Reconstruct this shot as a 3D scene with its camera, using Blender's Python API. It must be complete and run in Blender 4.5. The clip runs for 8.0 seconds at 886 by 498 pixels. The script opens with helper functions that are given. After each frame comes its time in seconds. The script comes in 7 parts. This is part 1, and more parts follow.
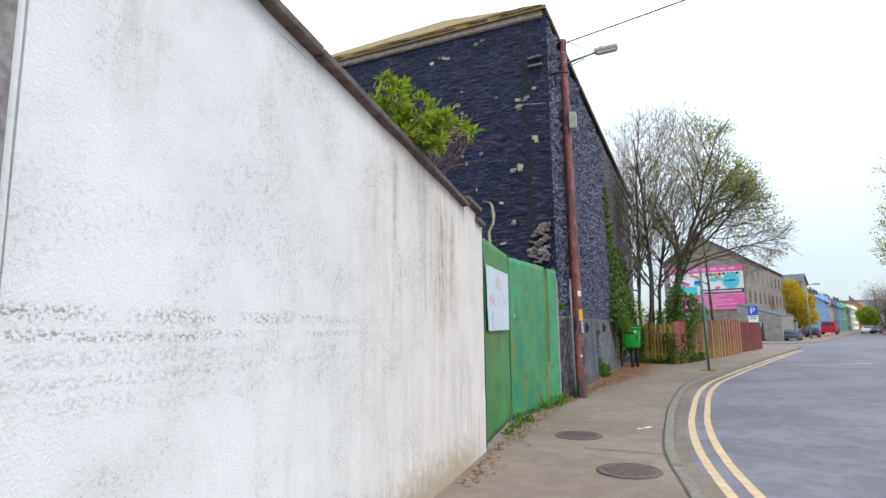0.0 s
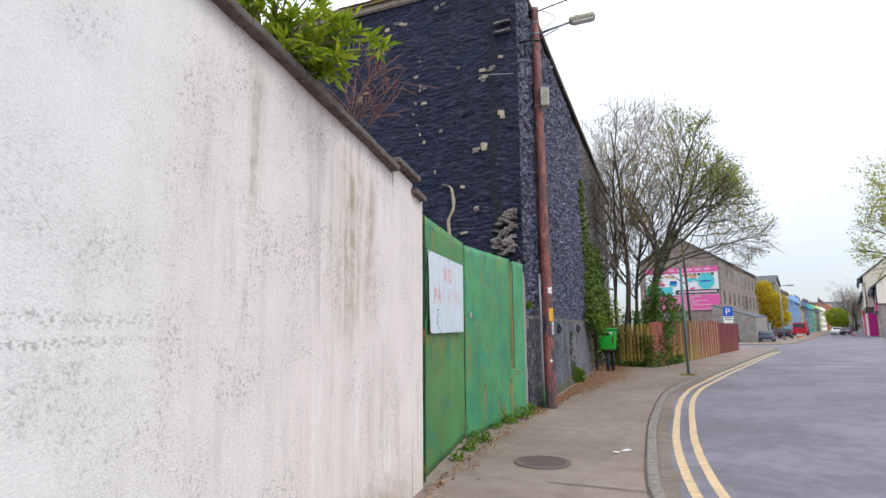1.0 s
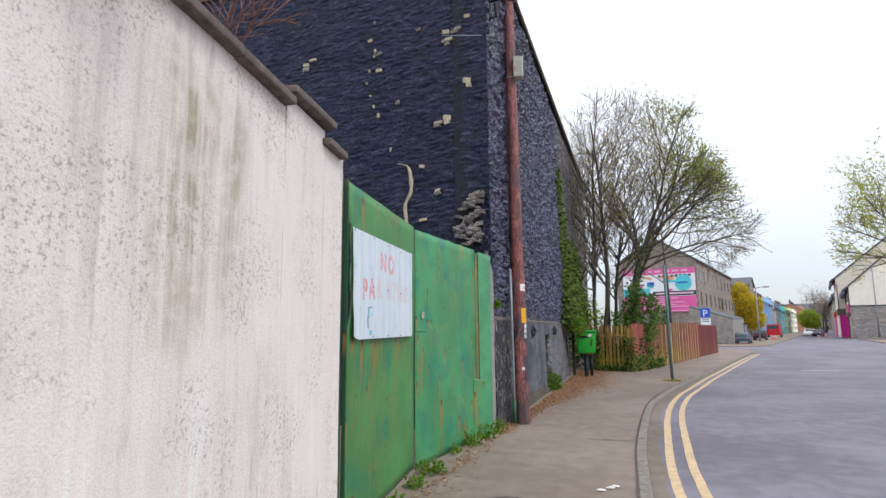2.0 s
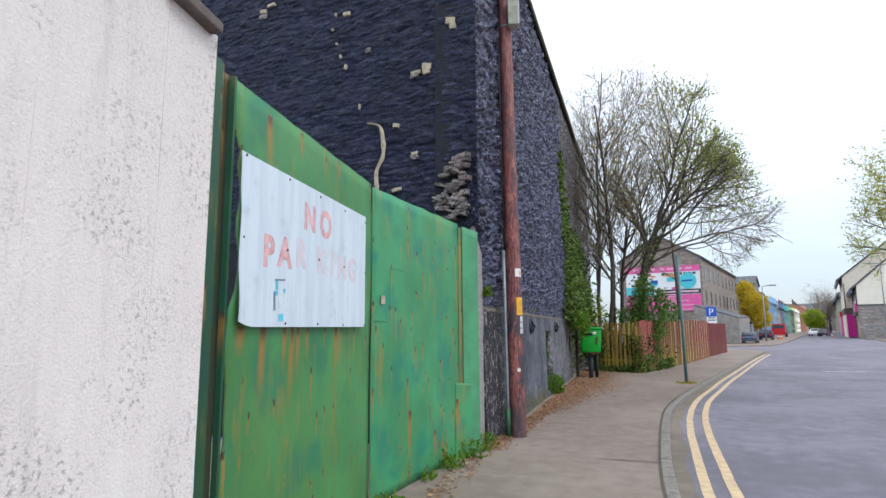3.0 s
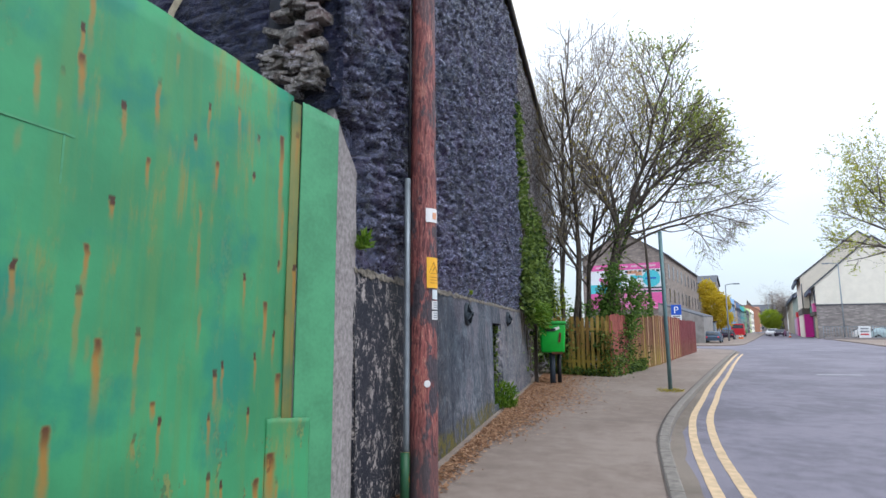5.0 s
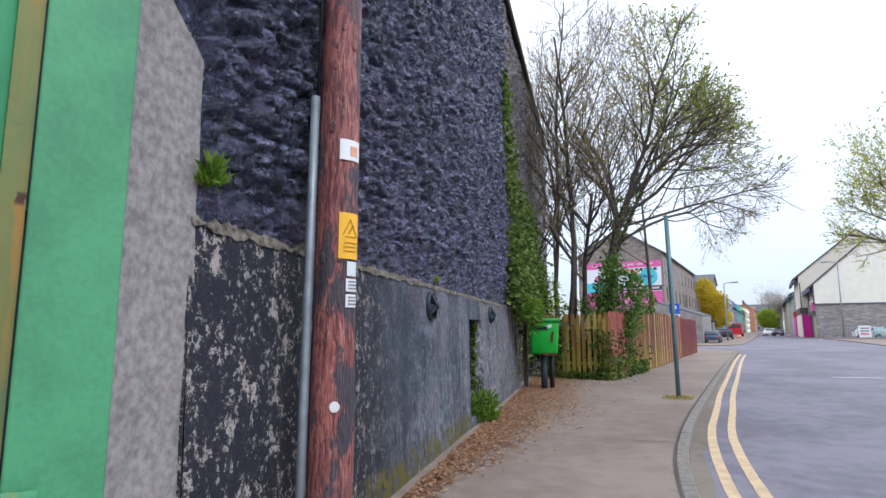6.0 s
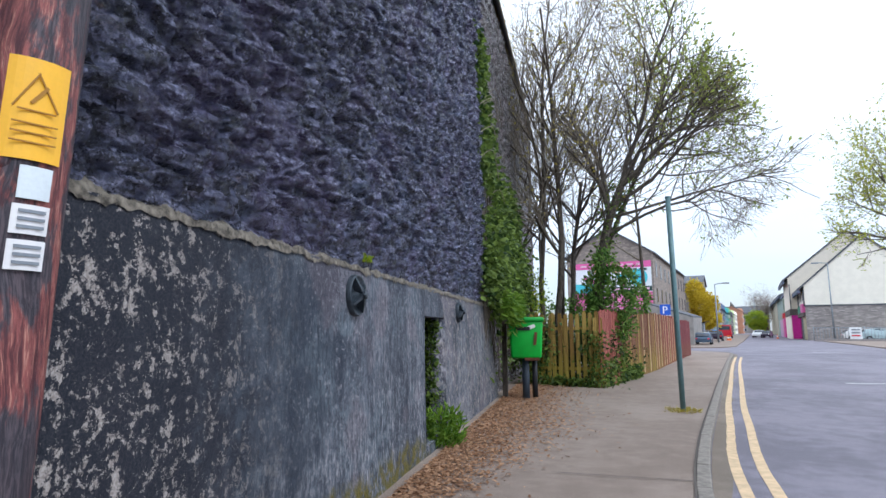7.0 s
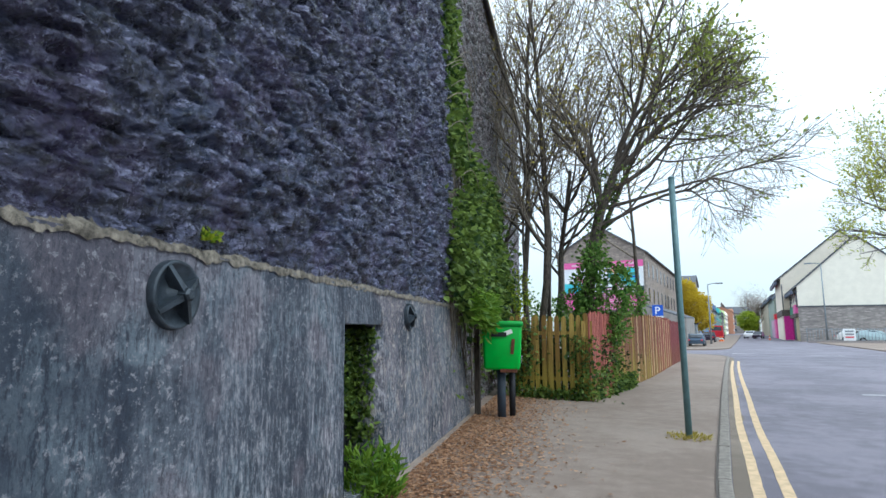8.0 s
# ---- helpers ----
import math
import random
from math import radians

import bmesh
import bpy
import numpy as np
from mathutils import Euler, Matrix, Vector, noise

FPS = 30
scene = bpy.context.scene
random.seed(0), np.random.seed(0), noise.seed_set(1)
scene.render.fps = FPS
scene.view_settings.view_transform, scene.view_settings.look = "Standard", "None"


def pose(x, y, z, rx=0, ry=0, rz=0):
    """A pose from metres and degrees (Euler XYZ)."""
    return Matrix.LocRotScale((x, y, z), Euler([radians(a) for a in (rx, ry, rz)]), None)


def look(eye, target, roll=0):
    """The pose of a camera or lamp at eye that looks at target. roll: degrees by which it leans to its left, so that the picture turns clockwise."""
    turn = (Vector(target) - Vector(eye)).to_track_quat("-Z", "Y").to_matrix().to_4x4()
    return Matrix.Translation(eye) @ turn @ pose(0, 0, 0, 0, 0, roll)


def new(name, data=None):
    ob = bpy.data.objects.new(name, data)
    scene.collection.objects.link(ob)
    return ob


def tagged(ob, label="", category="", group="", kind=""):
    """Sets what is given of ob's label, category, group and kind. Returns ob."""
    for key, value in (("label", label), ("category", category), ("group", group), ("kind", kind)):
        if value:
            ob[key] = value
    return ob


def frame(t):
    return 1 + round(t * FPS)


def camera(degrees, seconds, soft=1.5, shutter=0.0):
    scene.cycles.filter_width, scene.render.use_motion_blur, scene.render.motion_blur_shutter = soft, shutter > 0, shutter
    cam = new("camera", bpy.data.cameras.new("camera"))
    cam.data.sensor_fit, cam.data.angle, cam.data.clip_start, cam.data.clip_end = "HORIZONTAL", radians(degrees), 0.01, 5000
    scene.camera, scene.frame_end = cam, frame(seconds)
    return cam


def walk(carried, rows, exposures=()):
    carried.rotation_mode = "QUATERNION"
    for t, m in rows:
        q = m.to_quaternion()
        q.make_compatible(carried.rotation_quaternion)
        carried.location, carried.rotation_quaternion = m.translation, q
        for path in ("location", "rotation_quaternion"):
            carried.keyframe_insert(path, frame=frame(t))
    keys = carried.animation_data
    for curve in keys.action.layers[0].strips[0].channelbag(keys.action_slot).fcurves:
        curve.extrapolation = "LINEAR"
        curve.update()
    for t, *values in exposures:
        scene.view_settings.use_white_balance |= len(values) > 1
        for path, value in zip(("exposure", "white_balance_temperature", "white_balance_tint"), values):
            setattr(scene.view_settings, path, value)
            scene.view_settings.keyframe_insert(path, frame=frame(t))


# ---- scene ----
cam = camera(75.8, 8.0)
PATH = [
    (0, (-0.216, 2.899, 1.608), (-1.116, 4.663, 1.892), -0.7),
    (0.5, (-0.326, 3.778, 1.583), (-1.173, 5.567, 1.867), -0.6),
    (1, (-0.502, 4.64, 1.634), (-1.333, 6.437, 1.916), -0.5),
    (1.5, (-0.602, 5.508, 1.595), (-1.387, 7.325, 1.877), -0.4),
    (1.7, (-0.698, 5.84, 1.663), (-1.469, 7.663, 1.946), -0.4),
    (2.8, (-1.139, 7.776, 1.616), (-1.896, 9.605, 1.905), -0.5),
    (3, (-1.221, 8.139, 1.567), (-1.987, 9.964, 1.852), -0.4),
    (3.5, (-1.396, 9.04, 1.506), (-2.156, 10.868, 1.789), -0.3),
    (4, (-1.609, 10.018, 1.484), (-2.371, 11.845, 1.767), -0.3),
    (4.5, (-1.658, 10.985, 1.39), (-2.376, 12.83, 1.672), -0.3),
    (4.7, (-1.726, 11.413, 1.406), (-2.409, 13.272, 1.689), -0.3),
    (5.8, (-1.932, 13.457, 1.445), (-2.562, 15.334, 1.726), -0.1),
    (6, (-1.978, 13.833, 1.39), (-2.615, 15.708, 1.672), -0.2),
    (6.5, (-2.005, 14.773, 1.355), (-2.621, 16.654, 1.64), -0.2),
    (7, (-2.129, 15.757, 1.367), (-2.731, 17.642, 1.655), -0.2),
    (7.5, (-2.125, 16.704, 1.385), (-2.712, 18.594, 1.671), -0.0),
    (8, (-2.172, 17.651, 1.487), (-2.748, 19.545, 1.772), -0.0),
]
walk(cam, [(t, look(eye, target, roll)) for t, eye, target, roll in PATH],
     exposures=[(0, 0.1, 6100, 4), (1.5, 0.05, 6350, 11), (3.5, 0.1, 5900, 6), (4.5, 0.12, 5880, 7), (6.5, 0.22, 5800, 10), (8, 0.26, 5650, 0)])

# ---- light: thin white overcast over a pale sky, a broad soft sun ----
SUN_ELEV, SUN_AZ = 50.0, 120.0   # degrees; azimuth clockwise from +y
world = bpy.data.worlds.new("sky")
scene.world = world
world.use_nodes = True
wt = world.node_tree
wt.nodes.clear()


def wnode(kind, **values):
    nd = wt.nodes.new(kind)
    for k, v in values.items():
        nd.inputs[k].default_value = v
    return nd


sky = wt.nodes.new("ShaderNodeTexSky")
sky.sky_type, sky.sun_disc = "NISHITA", False
sky.sun_elevation, sky.sun_rotation = radians(SUN_ELEV), radians(SUN_AZ)
sky_level = wnode("ShaderNodeVectorMath")
sky_level.operation = "SCALE"
sky_level.inputs["Scale"].default_value = 0.085
wt.links.new(sky.outputs[0], sky_level.inputs[0])
w_co = wt.nodes.new("ShaderNodeTexCoord")
w_map = wnode("ShaderNodeMapping", Scale=(1.0, 1.0, 3.0))
wt.links.new(w_co.outputs["Generated"], w_map.inputs[0])
w_noise = wnode("ShaderNodeTexNoise", Scale=1.3, Detail=4.0, Roughness=0.5)
wt.links.new(w_map.outputs[0], w_noise.inputs["Vector"])
w_sep = wt.nodes.new("ShaderNodeSeparateXYZ")
wt.links.new(w_co.outputs["Generated"], w_sep.inputs[0])
# the cloud sheet: thinner near the horizon, full overhead
w_cover = wnode("ShaderNodeMapRange")
for k, v in ((1, 0.0), (2, 0.5), (3, 0.12), (4, 1.0)):
    w_cover.inputs[k].default_value = v
wt.links.new(w_sep.outputs["Z"], w_cover.inputs[0])
w_fac = wnode("ShaderNodeMath")
w_fac.operation = "MULTIPLY_ADD"
wt.links.new(w_noise.outputs[0], w_fac.inputs[0])
w_fac.inputs[1].default_value = 0.5
wt.links.new(w_cover.outputs[0], w_fac.inputs[2])
w_sub = wnode("ShaderNodeMath")
w_sub.operation, w_sub.use_clamp = "SUBTRACT", True
wt.links.new(w_fac.outputs[0], w_sub.inputs[0])
w_sub.inputs[1].default_value = 0.1
w_mix = wt.nodes.new("ShaderNodeMixRGB")
wt.links.new(w_sub.outputs[0], w_mix.inputs[0])
wt.links.new(sky_level.outputs[0], w_mix.inputs[1])
w_mix.inputs[2].default_value = (1.32, 1.36, 1.44, 1)
w_bg = wnode("ShaderNodeBackground", Strength=1.0)
wt.links.new(w_mix.outputs[0], w_bg.inputs[0])
w_out = wt.nodes.new("ShaderNodeOutputWorld")
wt.links.new(w_bg.outputs[0], w_out.inputs[0])

sun_data = bpy.data.lights.new("sun", "SUN")
sun_data.energy, sun_data.angle, sun_data.color = 1.4, radians(18), (1.0, 0.97, 0.92)
sun = new("sun", sun_data)
az, el = radians(SUN_AZ), radians(SUN_ELEV)
sun.matrix_world = look((math.sin(az) * math.cos(el) * 50, math.cos(az) * math.cos(el) * 50, math.sin(el) * 50), (0, 0, 0))


# ---- materials ----
class Mat:
    """A small builder for node materials; textures follow world metres."""

    def __init__(self, name, rough=0.8, metal=0.0, spec=0.4):
        self.m = bpy.data.materials.new(name)
        self.m.use_nodes = True
        self.t = self.m.node_tree
        self.b = self.t.nodes["Principled BSDF"]
        self.b.inputs["Roughness"].default_value = rough
        self.b.inputs["Metallic"].default_value = metal
        self.b.inputs["Specular IOR Level"].default_value = spec
        self.pos = self.t.nodes.new("ShaderNodeNewGeometry").outputs["Position"]
        s = self.t.nodes.new("ShaderNodeSeparateXYZ")
        self.t.links.new(self.pos, s.inputs[0])
        self.x, self.y, self.z = s.outputs

    def put(self, socket, v):
        if isinstance(v, bpy.types.NodeSocket):
            self.t.links.new(v, socket)
        elif isinstance(v, (tuple, list)) and len(v) == 3 and socket.type == "RGBA":
            socket.default_value = (*v, 1)
        else:
            socket.default_value = v

    def scaled(self, sx, sy, sz, vec=None):
        nd = self.t.nodes.new("ShaderNodeMapping")
        nd.inputs["Scale"].default_value = (sx, sy, sz)
        self.t.links.new(vec or self.pos, nd.inputs[0])
        return nd.outputs[0]

    def noise(self, scale=5.0, detail=4.0, vec=None, rough=0.55):
        nd = self.t.nodes.new("ShaderNodeTexNoise")
        nd.inputs["Scale"].default_value, nd.inputs["Detail"].default_value = scale, detail
        nd.inputs["Roughness"].default_value = rough
        self.t.links.new(vec or self.pos, nd.inputs["Vector"])
        return nd.outputs[0]

    def cells(self, scale=5.0, vec=None, out="Distance"):
        nd = self.t.nodes.new("ShaderNodeTexVoronoi")
        nd.inputs["Scale"].default_value = scale
        self.t.links.new(vec or self.pos, nd.inputs["Vector"])
        return nd.outputs[out]

    def math(self, op, a, b=0.0, clamp=False):
        nd = self.t.nodes.new("ShaderNodeMath")
        nd.operation, nd.use_clamp = op, clamp
        self.put(nd.inputs[0], a)
        self.put(nd.inputs[1], b)
        return nd.outputs[0]

    def step(self, v, lo, hi, a=0.0, b=1.0):
        nd = self.t.nodes.new("ShaderNodeMapRange")
        nd.interpolation_type = "SMOOTHSTEP"
        for i, q in enumerate((v, lo, hi, a, b)):
            self.put(nd.inputs[i], q)
        return nd.outputs[0]

    def mul(self, *vs):
        out = vs[0]
        for v in vs[1:]:
            out = self.math("MULTIPLY", out, v)
        return out

    def mix(self, fac, a, b):
        nd = self.t.nodes.new("ShaderNodeMixRGB")
        self.put(nd.inputs[0], fac)
        self.put(nd.inputs[1], a)
        self.put(nd.inputs[2], b)
        return nd.outputs[0]

    def random(self):
        return self.t.nodes.new("ShaderNodeObjectInfo").outputs["Random"]

    def island(self):
        return self.t.nodes.new("ShaderNodeNewGeometry").outputs["Random Per Island"]

    def bump(self, height, strength=0.3, dist=0.01):
        nd = self.t.nodes.new("ShaderNodeBump")
        nd.inputs["Strength"].default_value, nd.inputs["Distance"].default_value = strength, dist
        self.t.links.new(height, nd.inputs["Height"])
        old = self.b.inputs["Normal"]
        if old.is_linked:
            self.t.links.new(old.links[0].from_socket, nd.inputs["Normal"])
        self.t.links.new(nd.outputs[0], old)
        return self

    def color(self, c):
        self.put(self.b.inputs["Base Color"], c)
        return self

    def rough(self, v):
        self.put(self.b.inputs["Roughness"], v)
        return self


def plain(name, c, rough=0.6, metal=0.0, vary=0.18, scale=7.0, bump=0.0):
    """A painted or cast surface with soft mottling and grain."""
    q = Mat(name, rough, metal)
    big, fine = q.noise(scale, 5), q.noise(scale * 14, 3)
    k = q.math("MULTIPLY_ADD", big, 0.7)
    q.t.nodes[-1].inputs[2].default_value = 0.0
    f = q.math("ADD", k, q.math("MULTIPLY", fine, 0.3))
    lo, hi = tuple(v * (1 - vary) for v in c), tuple(min(1, v * (1 + vary)) for v in c)
    q.color(q.mix(q.step(f, 0.3, 0.7), lo, hi))
    if bump:
        q.bump(fine, bump, 0.004)
    return q.m


def make_white_render():
    q = Mat("white_roughcast", 0.9)
    fine, mid, big = q.noise(75, 3), q.noise(9, 5), q.noise(1.1, 4)
    run = q.noise(1.0, 5, q.scaled(7, 7, 0.55), 0.65)
    run2 = q.noise(1.0, 5, q.scaled(16, 16, 0.9), 0.65)
    c = q.mix(q.step(big, 0.35, 0.65), (0.84, 0.835, 0.83), (0.74, 0.73, 0.725))
    right = q.mul(q.step(q.y, 5.0, 7.6), q.step(q.y, 10.0, 9.0, 0.25, 1.0))
    c = q.mix(q.mul(q.step(q.y, 5.0, 8.0), 0.85), c, (0.79, 0.70, 0.66))
    wide = q.noise(1.0, 4, q.scaled(1.7, 1.7, 0.35), 0.6)
    c = q.mix(q.mul(q.step(run, 0.46, 0.68), q.step(wide, 0.40, 0.60, 0.35, 1.0), q.step(q.y, 4.6, 7.5, 0.10, 0.9), q.step(q.y, 10.0, 9.0, 0.2, 1.0), 0.6), c, (0.47, 0.42, 0.40))
    c = q.mix(q.mul(q.step(run2, 0.52, 0.68), q.step(mid, 0.38, 0.62), q.step(wide, 0.44, 0.60, 0.2, 1.0), right, 0.6), c, (0.36, 0.32, 0.31))
    # algae runs below gaps in the coping
    for y0, w, z0, z1, k in ((7.05, 0.12, 2.0, 3.2, 0.95), (8.35, 0.45, 1.3, 3.05, 1.0), (8.75, 0.2, 1.5, 2.9, 0.9), (5.2, 0.25, 2.3, 3.2, 0.25), (4.3, 0.3, 2.2, 3.3, 0.3)):
        m1 = q.step(q.math("ABSOLUTE", q.math("SUBTRACT", q.y, y0)), w, 0.0)
        m2 = q.mul(q.step(q.z, z0, z0 + 0.7), q.step(q.z, z1 + 0.1, z1 - 0.2))
        c = q.mix(q.mul(m1, m2, q.step(run2, 0.28, 0.66), q.step(mid, 0.30, 0.62, 0.4, 1.0), k * 0.85), c, (0.34, 0.29, 0.18))
    # pale washed runs low down
    low = q.mul(q.step(run, 0.46, 0.36), q.step(q.z, 1.6, 0.9), right)
    c = q.mix(q.mul(low, 0.8), c, (0.84, 0.84, 0.82))
    # two black mould lines and scattered specks
    speck = q.step(q.noise(44, 5, q.scaled(1, 1, 1.4), 0.72), 0.50, 0.57)
    lines = 0.0
    for zc, half, k in ((1.685, 0.05, 1.0), (1.60, 0.032, 1.0), (1.525, 0.05, 0.4), (1.44, 0.04, 0.5), (1.36, 0.07, 0.35)):
        wave = q.math("MULTIPLY", q.math("SUBTRACT", q.noise(1.6 + half * 10, 2), 0.5), 0.05)
        lines = q.math("MAXIMUM", lines, q.mul(q.step(q.math("ABSOLUTE", q.math("SUBTRACT", q.math("ADD", q.z, wave), zc)), half, half * 0.2), k))
    patchy = q.step(q.noise(3.2, 5, q.scaled(1, 1, 2.0)), 0.40, 0.54)
    c = q.mix(q.mul(lines, speck, patchy, q.step(q.y, 7.4, 5.2), 0.6), c, (0.09, 0.085, 0.08))
    c = q.mix(q.mul(q.step(q.noise(42, 6, None, 0.75), 0.53, 0.60), q.step(q.noise(2.2, 4), 0.44, 0.62), q.step(q.y, 4.5, 7.5, 0.45, 1.0), 0.7), c, (0.28, 0.26, 0.25))
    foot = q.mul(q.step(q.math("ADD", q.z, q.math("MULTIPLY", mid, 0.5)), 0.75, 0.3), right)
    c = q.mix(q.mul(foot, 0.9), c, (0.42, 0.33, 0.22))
    grime = q.mul(q.step(q.noise(70, 4, q.scaled(1, 1, 1.6), 0.75), 0.50, 0.62), q.step(q.noise(1.4, 4), 0.36, 0.62, 0.35, 1.0), q.step(q.y, 4.2, 6.5, 0.25, 1.0), 0.5)
    c = q.mix(grime, c, (0.46, 0.41, 0.39))
    q.color(c)
    q.bump(fine, 0.45, 0.010)
    q.bump(q.noise(130, 3, None, 0.7), 0.4, 0.006)
    q.bump(q.noise(30, 5, None, 0.7), 0.15, 0.010)
    return q.m


def make_black_stone(name, base, worn, amount, spec=0.75, dull=0.18, glint=1.0):
    """Rubble masonry under old bituminous paint, glossy where it is whole, dull and greyed where it has worn; ridge
    glints and crevice shade are put into the colour.
    """
    q = Mat(name, 0.45, spec=spec)
    big, mid, fine = q.noise(0.9, 4), q.noise(13, 8, None, 0.7), q.noise(52, 6, None, 0.75)
    ridge = q.noise(5.5, 8, q.scaled(1, 1, 2.2), 0.68)
    chip = q.noise(1.0, 7, q.scaled(8, 8, 21), 0.72)
    c = q.mix(q.step(mid, 0.42, 0.60), tuple(v * 0.45 for v in base), tuple(v * 1.5 for v in base))
    c = q.mix(q.mul(q.step(q.noise(2.1, 4), 0.48, 0.62), 0.55), c, (base[0] * 2.0, base[1] * 1.25, base[2] * 1.5))
    c = q.mix(q.mul(q.step(q.noise(1.4, 4, q.scaled(1, 1, 1.6)), 0.52, 0.64), 0.5), c, (base[0] * 0.7, base[1] * 1.2, base[2] * 1.25))
    # crevice shade put into the colour: lows of the chip relief go darker
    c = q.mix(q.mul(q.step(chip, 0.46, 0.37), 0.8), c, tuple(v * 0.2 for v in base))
    c = q.mix(q.mul(q.step(fine, 0.55, 0.64), q.step(big, 0.42, 0.64), amount * 0.7), c, worn)
    fleck = q.noise(3.1, 6, None, 0.75)
    c = q.mix(q.mul(q.step(fleck, 0.62, 0.67), q.step(fine, 0.47, 0.56), amount), c, (0.22, 0.13, 0.075))
    c = q.mix(q.mul(q.step(q.noise(2.6, 6, None, 0.75), 0.62, 0.68), q.step(fine, 0.45, 0.55), amount), c, (0.075, 0.085, 0.03))
    # raised edges tinted paler, highlights put into the colour
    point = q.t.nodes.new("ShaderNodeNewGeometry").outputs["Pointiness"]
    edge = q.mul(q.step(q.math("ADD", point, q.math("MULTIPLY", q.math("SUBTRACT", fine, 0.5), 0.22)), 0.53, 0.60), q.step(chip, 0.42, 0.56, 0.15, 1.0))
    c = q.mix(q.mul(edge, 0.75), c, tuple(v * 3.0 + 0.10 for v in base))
    # painted glints: pale bluish dashes and flecks along the ridges
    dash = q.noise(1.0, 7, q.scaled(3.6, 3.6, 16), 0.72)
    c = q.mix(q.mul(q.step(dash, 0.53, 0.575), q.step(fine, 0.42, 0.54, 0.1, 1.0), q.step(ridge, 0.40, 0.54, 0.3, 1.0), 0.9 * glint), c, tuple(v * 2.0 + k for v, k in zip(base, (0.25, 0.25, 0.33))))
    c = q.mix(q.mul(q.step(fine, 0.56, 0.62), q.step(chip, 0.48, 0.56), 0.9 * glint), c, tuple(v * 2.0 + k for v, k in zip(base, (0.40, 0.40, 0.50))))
    q.color(c)
    q.rough(q.step(mid, 0.40, 0.62, dull, 0.5))
    q.bump(ridge, 1.0, 0.05)
    q.bump(chip, 1.0, 0.03)
    q.bump(mid, 0.9, 0.03)
    q.bump(fine, 0.8, 0.009)
    return q.m


def make_plinth():
    """Cement render under flaking black paint: streaked, paler grey in the middle, darker towards the gate, flaked to
    pale render at both ends.
    """
    q = Mat("weathered_black_render", 0.65, spec=0.25)
    run = q.noise(1.0, 6, q.scaled(6, 6, 0.55), 0.65)
    hair = q.noise(1.0, 8, q.scaled(30, 30, 9), 0.78)
    grit = q.noise(26, 8, None, 0.8)
    big, mid, fine = q.noise(0.75, 4), q.noise(4.5, 7, None, 0.72), q.noise(95, 4, None, 0.75)
    c = q.mix(q.step(run, 0.36, 0.64), (0.032, 0.039, 0.058), (0.115, 0.128, 0.160))
    c = q.mix(q.mul(q.step(mid, 0.44, 0.64), 0.6), c, (0.125, 0.145, 0.175))
    c = q.mix(q.mul(q.step(big, 0.46, 0.56), q.step(mid, 0.36, 0.52, 0.5, 1.0), 0.75), c, (0.024, 0.032, 0.052))
    c = q.mix(q.mul(q.step(q.noise(1.1, 6, None, 0.6), 0.52, 0.60), q.step(hair, 0.40, 0.56), 0.6), c, (0.165, 0.20, 0.235))
    c = q.mix(q.mul(q.step(q.noise(1.3, 4), 0.50, 0.60), 0.5), c, (0.17, 0.14, 0.165))
    c = q.mix(q.mul(q.step(hair, 0.50, 0.42), 0.5), c, (0.016, 0.019, 0.030))
    worn = q.math("MAXIMUM", q.mul(q.step(q.y, 19.6, 21.0), q.step(q.z, 1.75, 0.7, 0.35, 1.0)), q.step(q.z, 0.9, 0.3, 0.0, 0.9))
    c = q.mix(q.mul(q.step(hair, 0.50, 0.60), q.step(run, 0.34, 0.60), worn, 0.95), c, (0.40, 0.385, 0.41))
    c = q.mix(q.mul(q.step(grit, 0.54, 0.60), q.step(mid, 0.40, 0.56, 0.3, 1.0), 0.75), c, (0.32, 0.31, 0.34))
    c = q.mix(q.mul(q.step(grit, 0.46, 0.38), 0.5), c, (0.014, 0.016, 0.024))
    # colour darkens towards the gate end, along an uneven limit
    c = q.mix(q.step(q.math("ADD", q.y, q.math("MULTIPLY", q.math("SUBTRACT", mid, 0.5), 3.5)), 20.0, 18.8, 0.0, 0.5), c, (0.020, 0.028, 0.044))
    # flaked to the pale render near the gate and past the opening
    ends = q.math("MAXIMUM", q.step(q.y, 19.2, 17.2), q.step(q.y, 22.6, 23.3))
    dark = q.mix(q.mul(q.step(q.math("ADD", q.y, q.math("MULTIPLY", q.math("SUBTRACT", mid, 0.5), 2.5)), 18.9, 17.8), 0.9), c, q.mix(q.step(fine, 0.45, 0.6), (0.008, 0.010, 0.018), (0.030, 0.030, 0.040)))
    f1 = q.noise(9.5, 9, q.scaled(1, 1, 0.8), 0.74)
    f2 = q.noise(30, 6, None, 0.72)
    flake = q.math("MAXIMUM", q.step(f1, 0.575, 0.59), q.mul(q.step(f2, 0.55, 0.57), q.step(f1, 0.45, 0.52)))
    pale = q.mix(q.step(fine, 0.35, 0.65), (0.24, 0.205, 0.19), (0.47, 0.425, 0.40))
    c = q.mix(q.mul(flake, ends, q.step(grit, 0.36, 0.46, 0.3, 1.0)), dark, pale)
    moss = q.mul(q.step(q.math("ADD", q.z, q.math("MULTIPLY", mid, 0.5)), 0.56, 0.40), q.step(q.y, 17.6, 18.2), q.step(q.y, 22.5, 21.5))
    c = q.mix(q.mul(moss, q.step(q.noise(7, 5, None, 0.7), 0.40, 0.55)), c, q.mix(q.step(fine, 0.4, 0.6), (0.04, 0.05, 0.012), (0.19, 0.14, 0.03)))
    q.color(c)
    q.bump(mid, 0.4, 0.02)
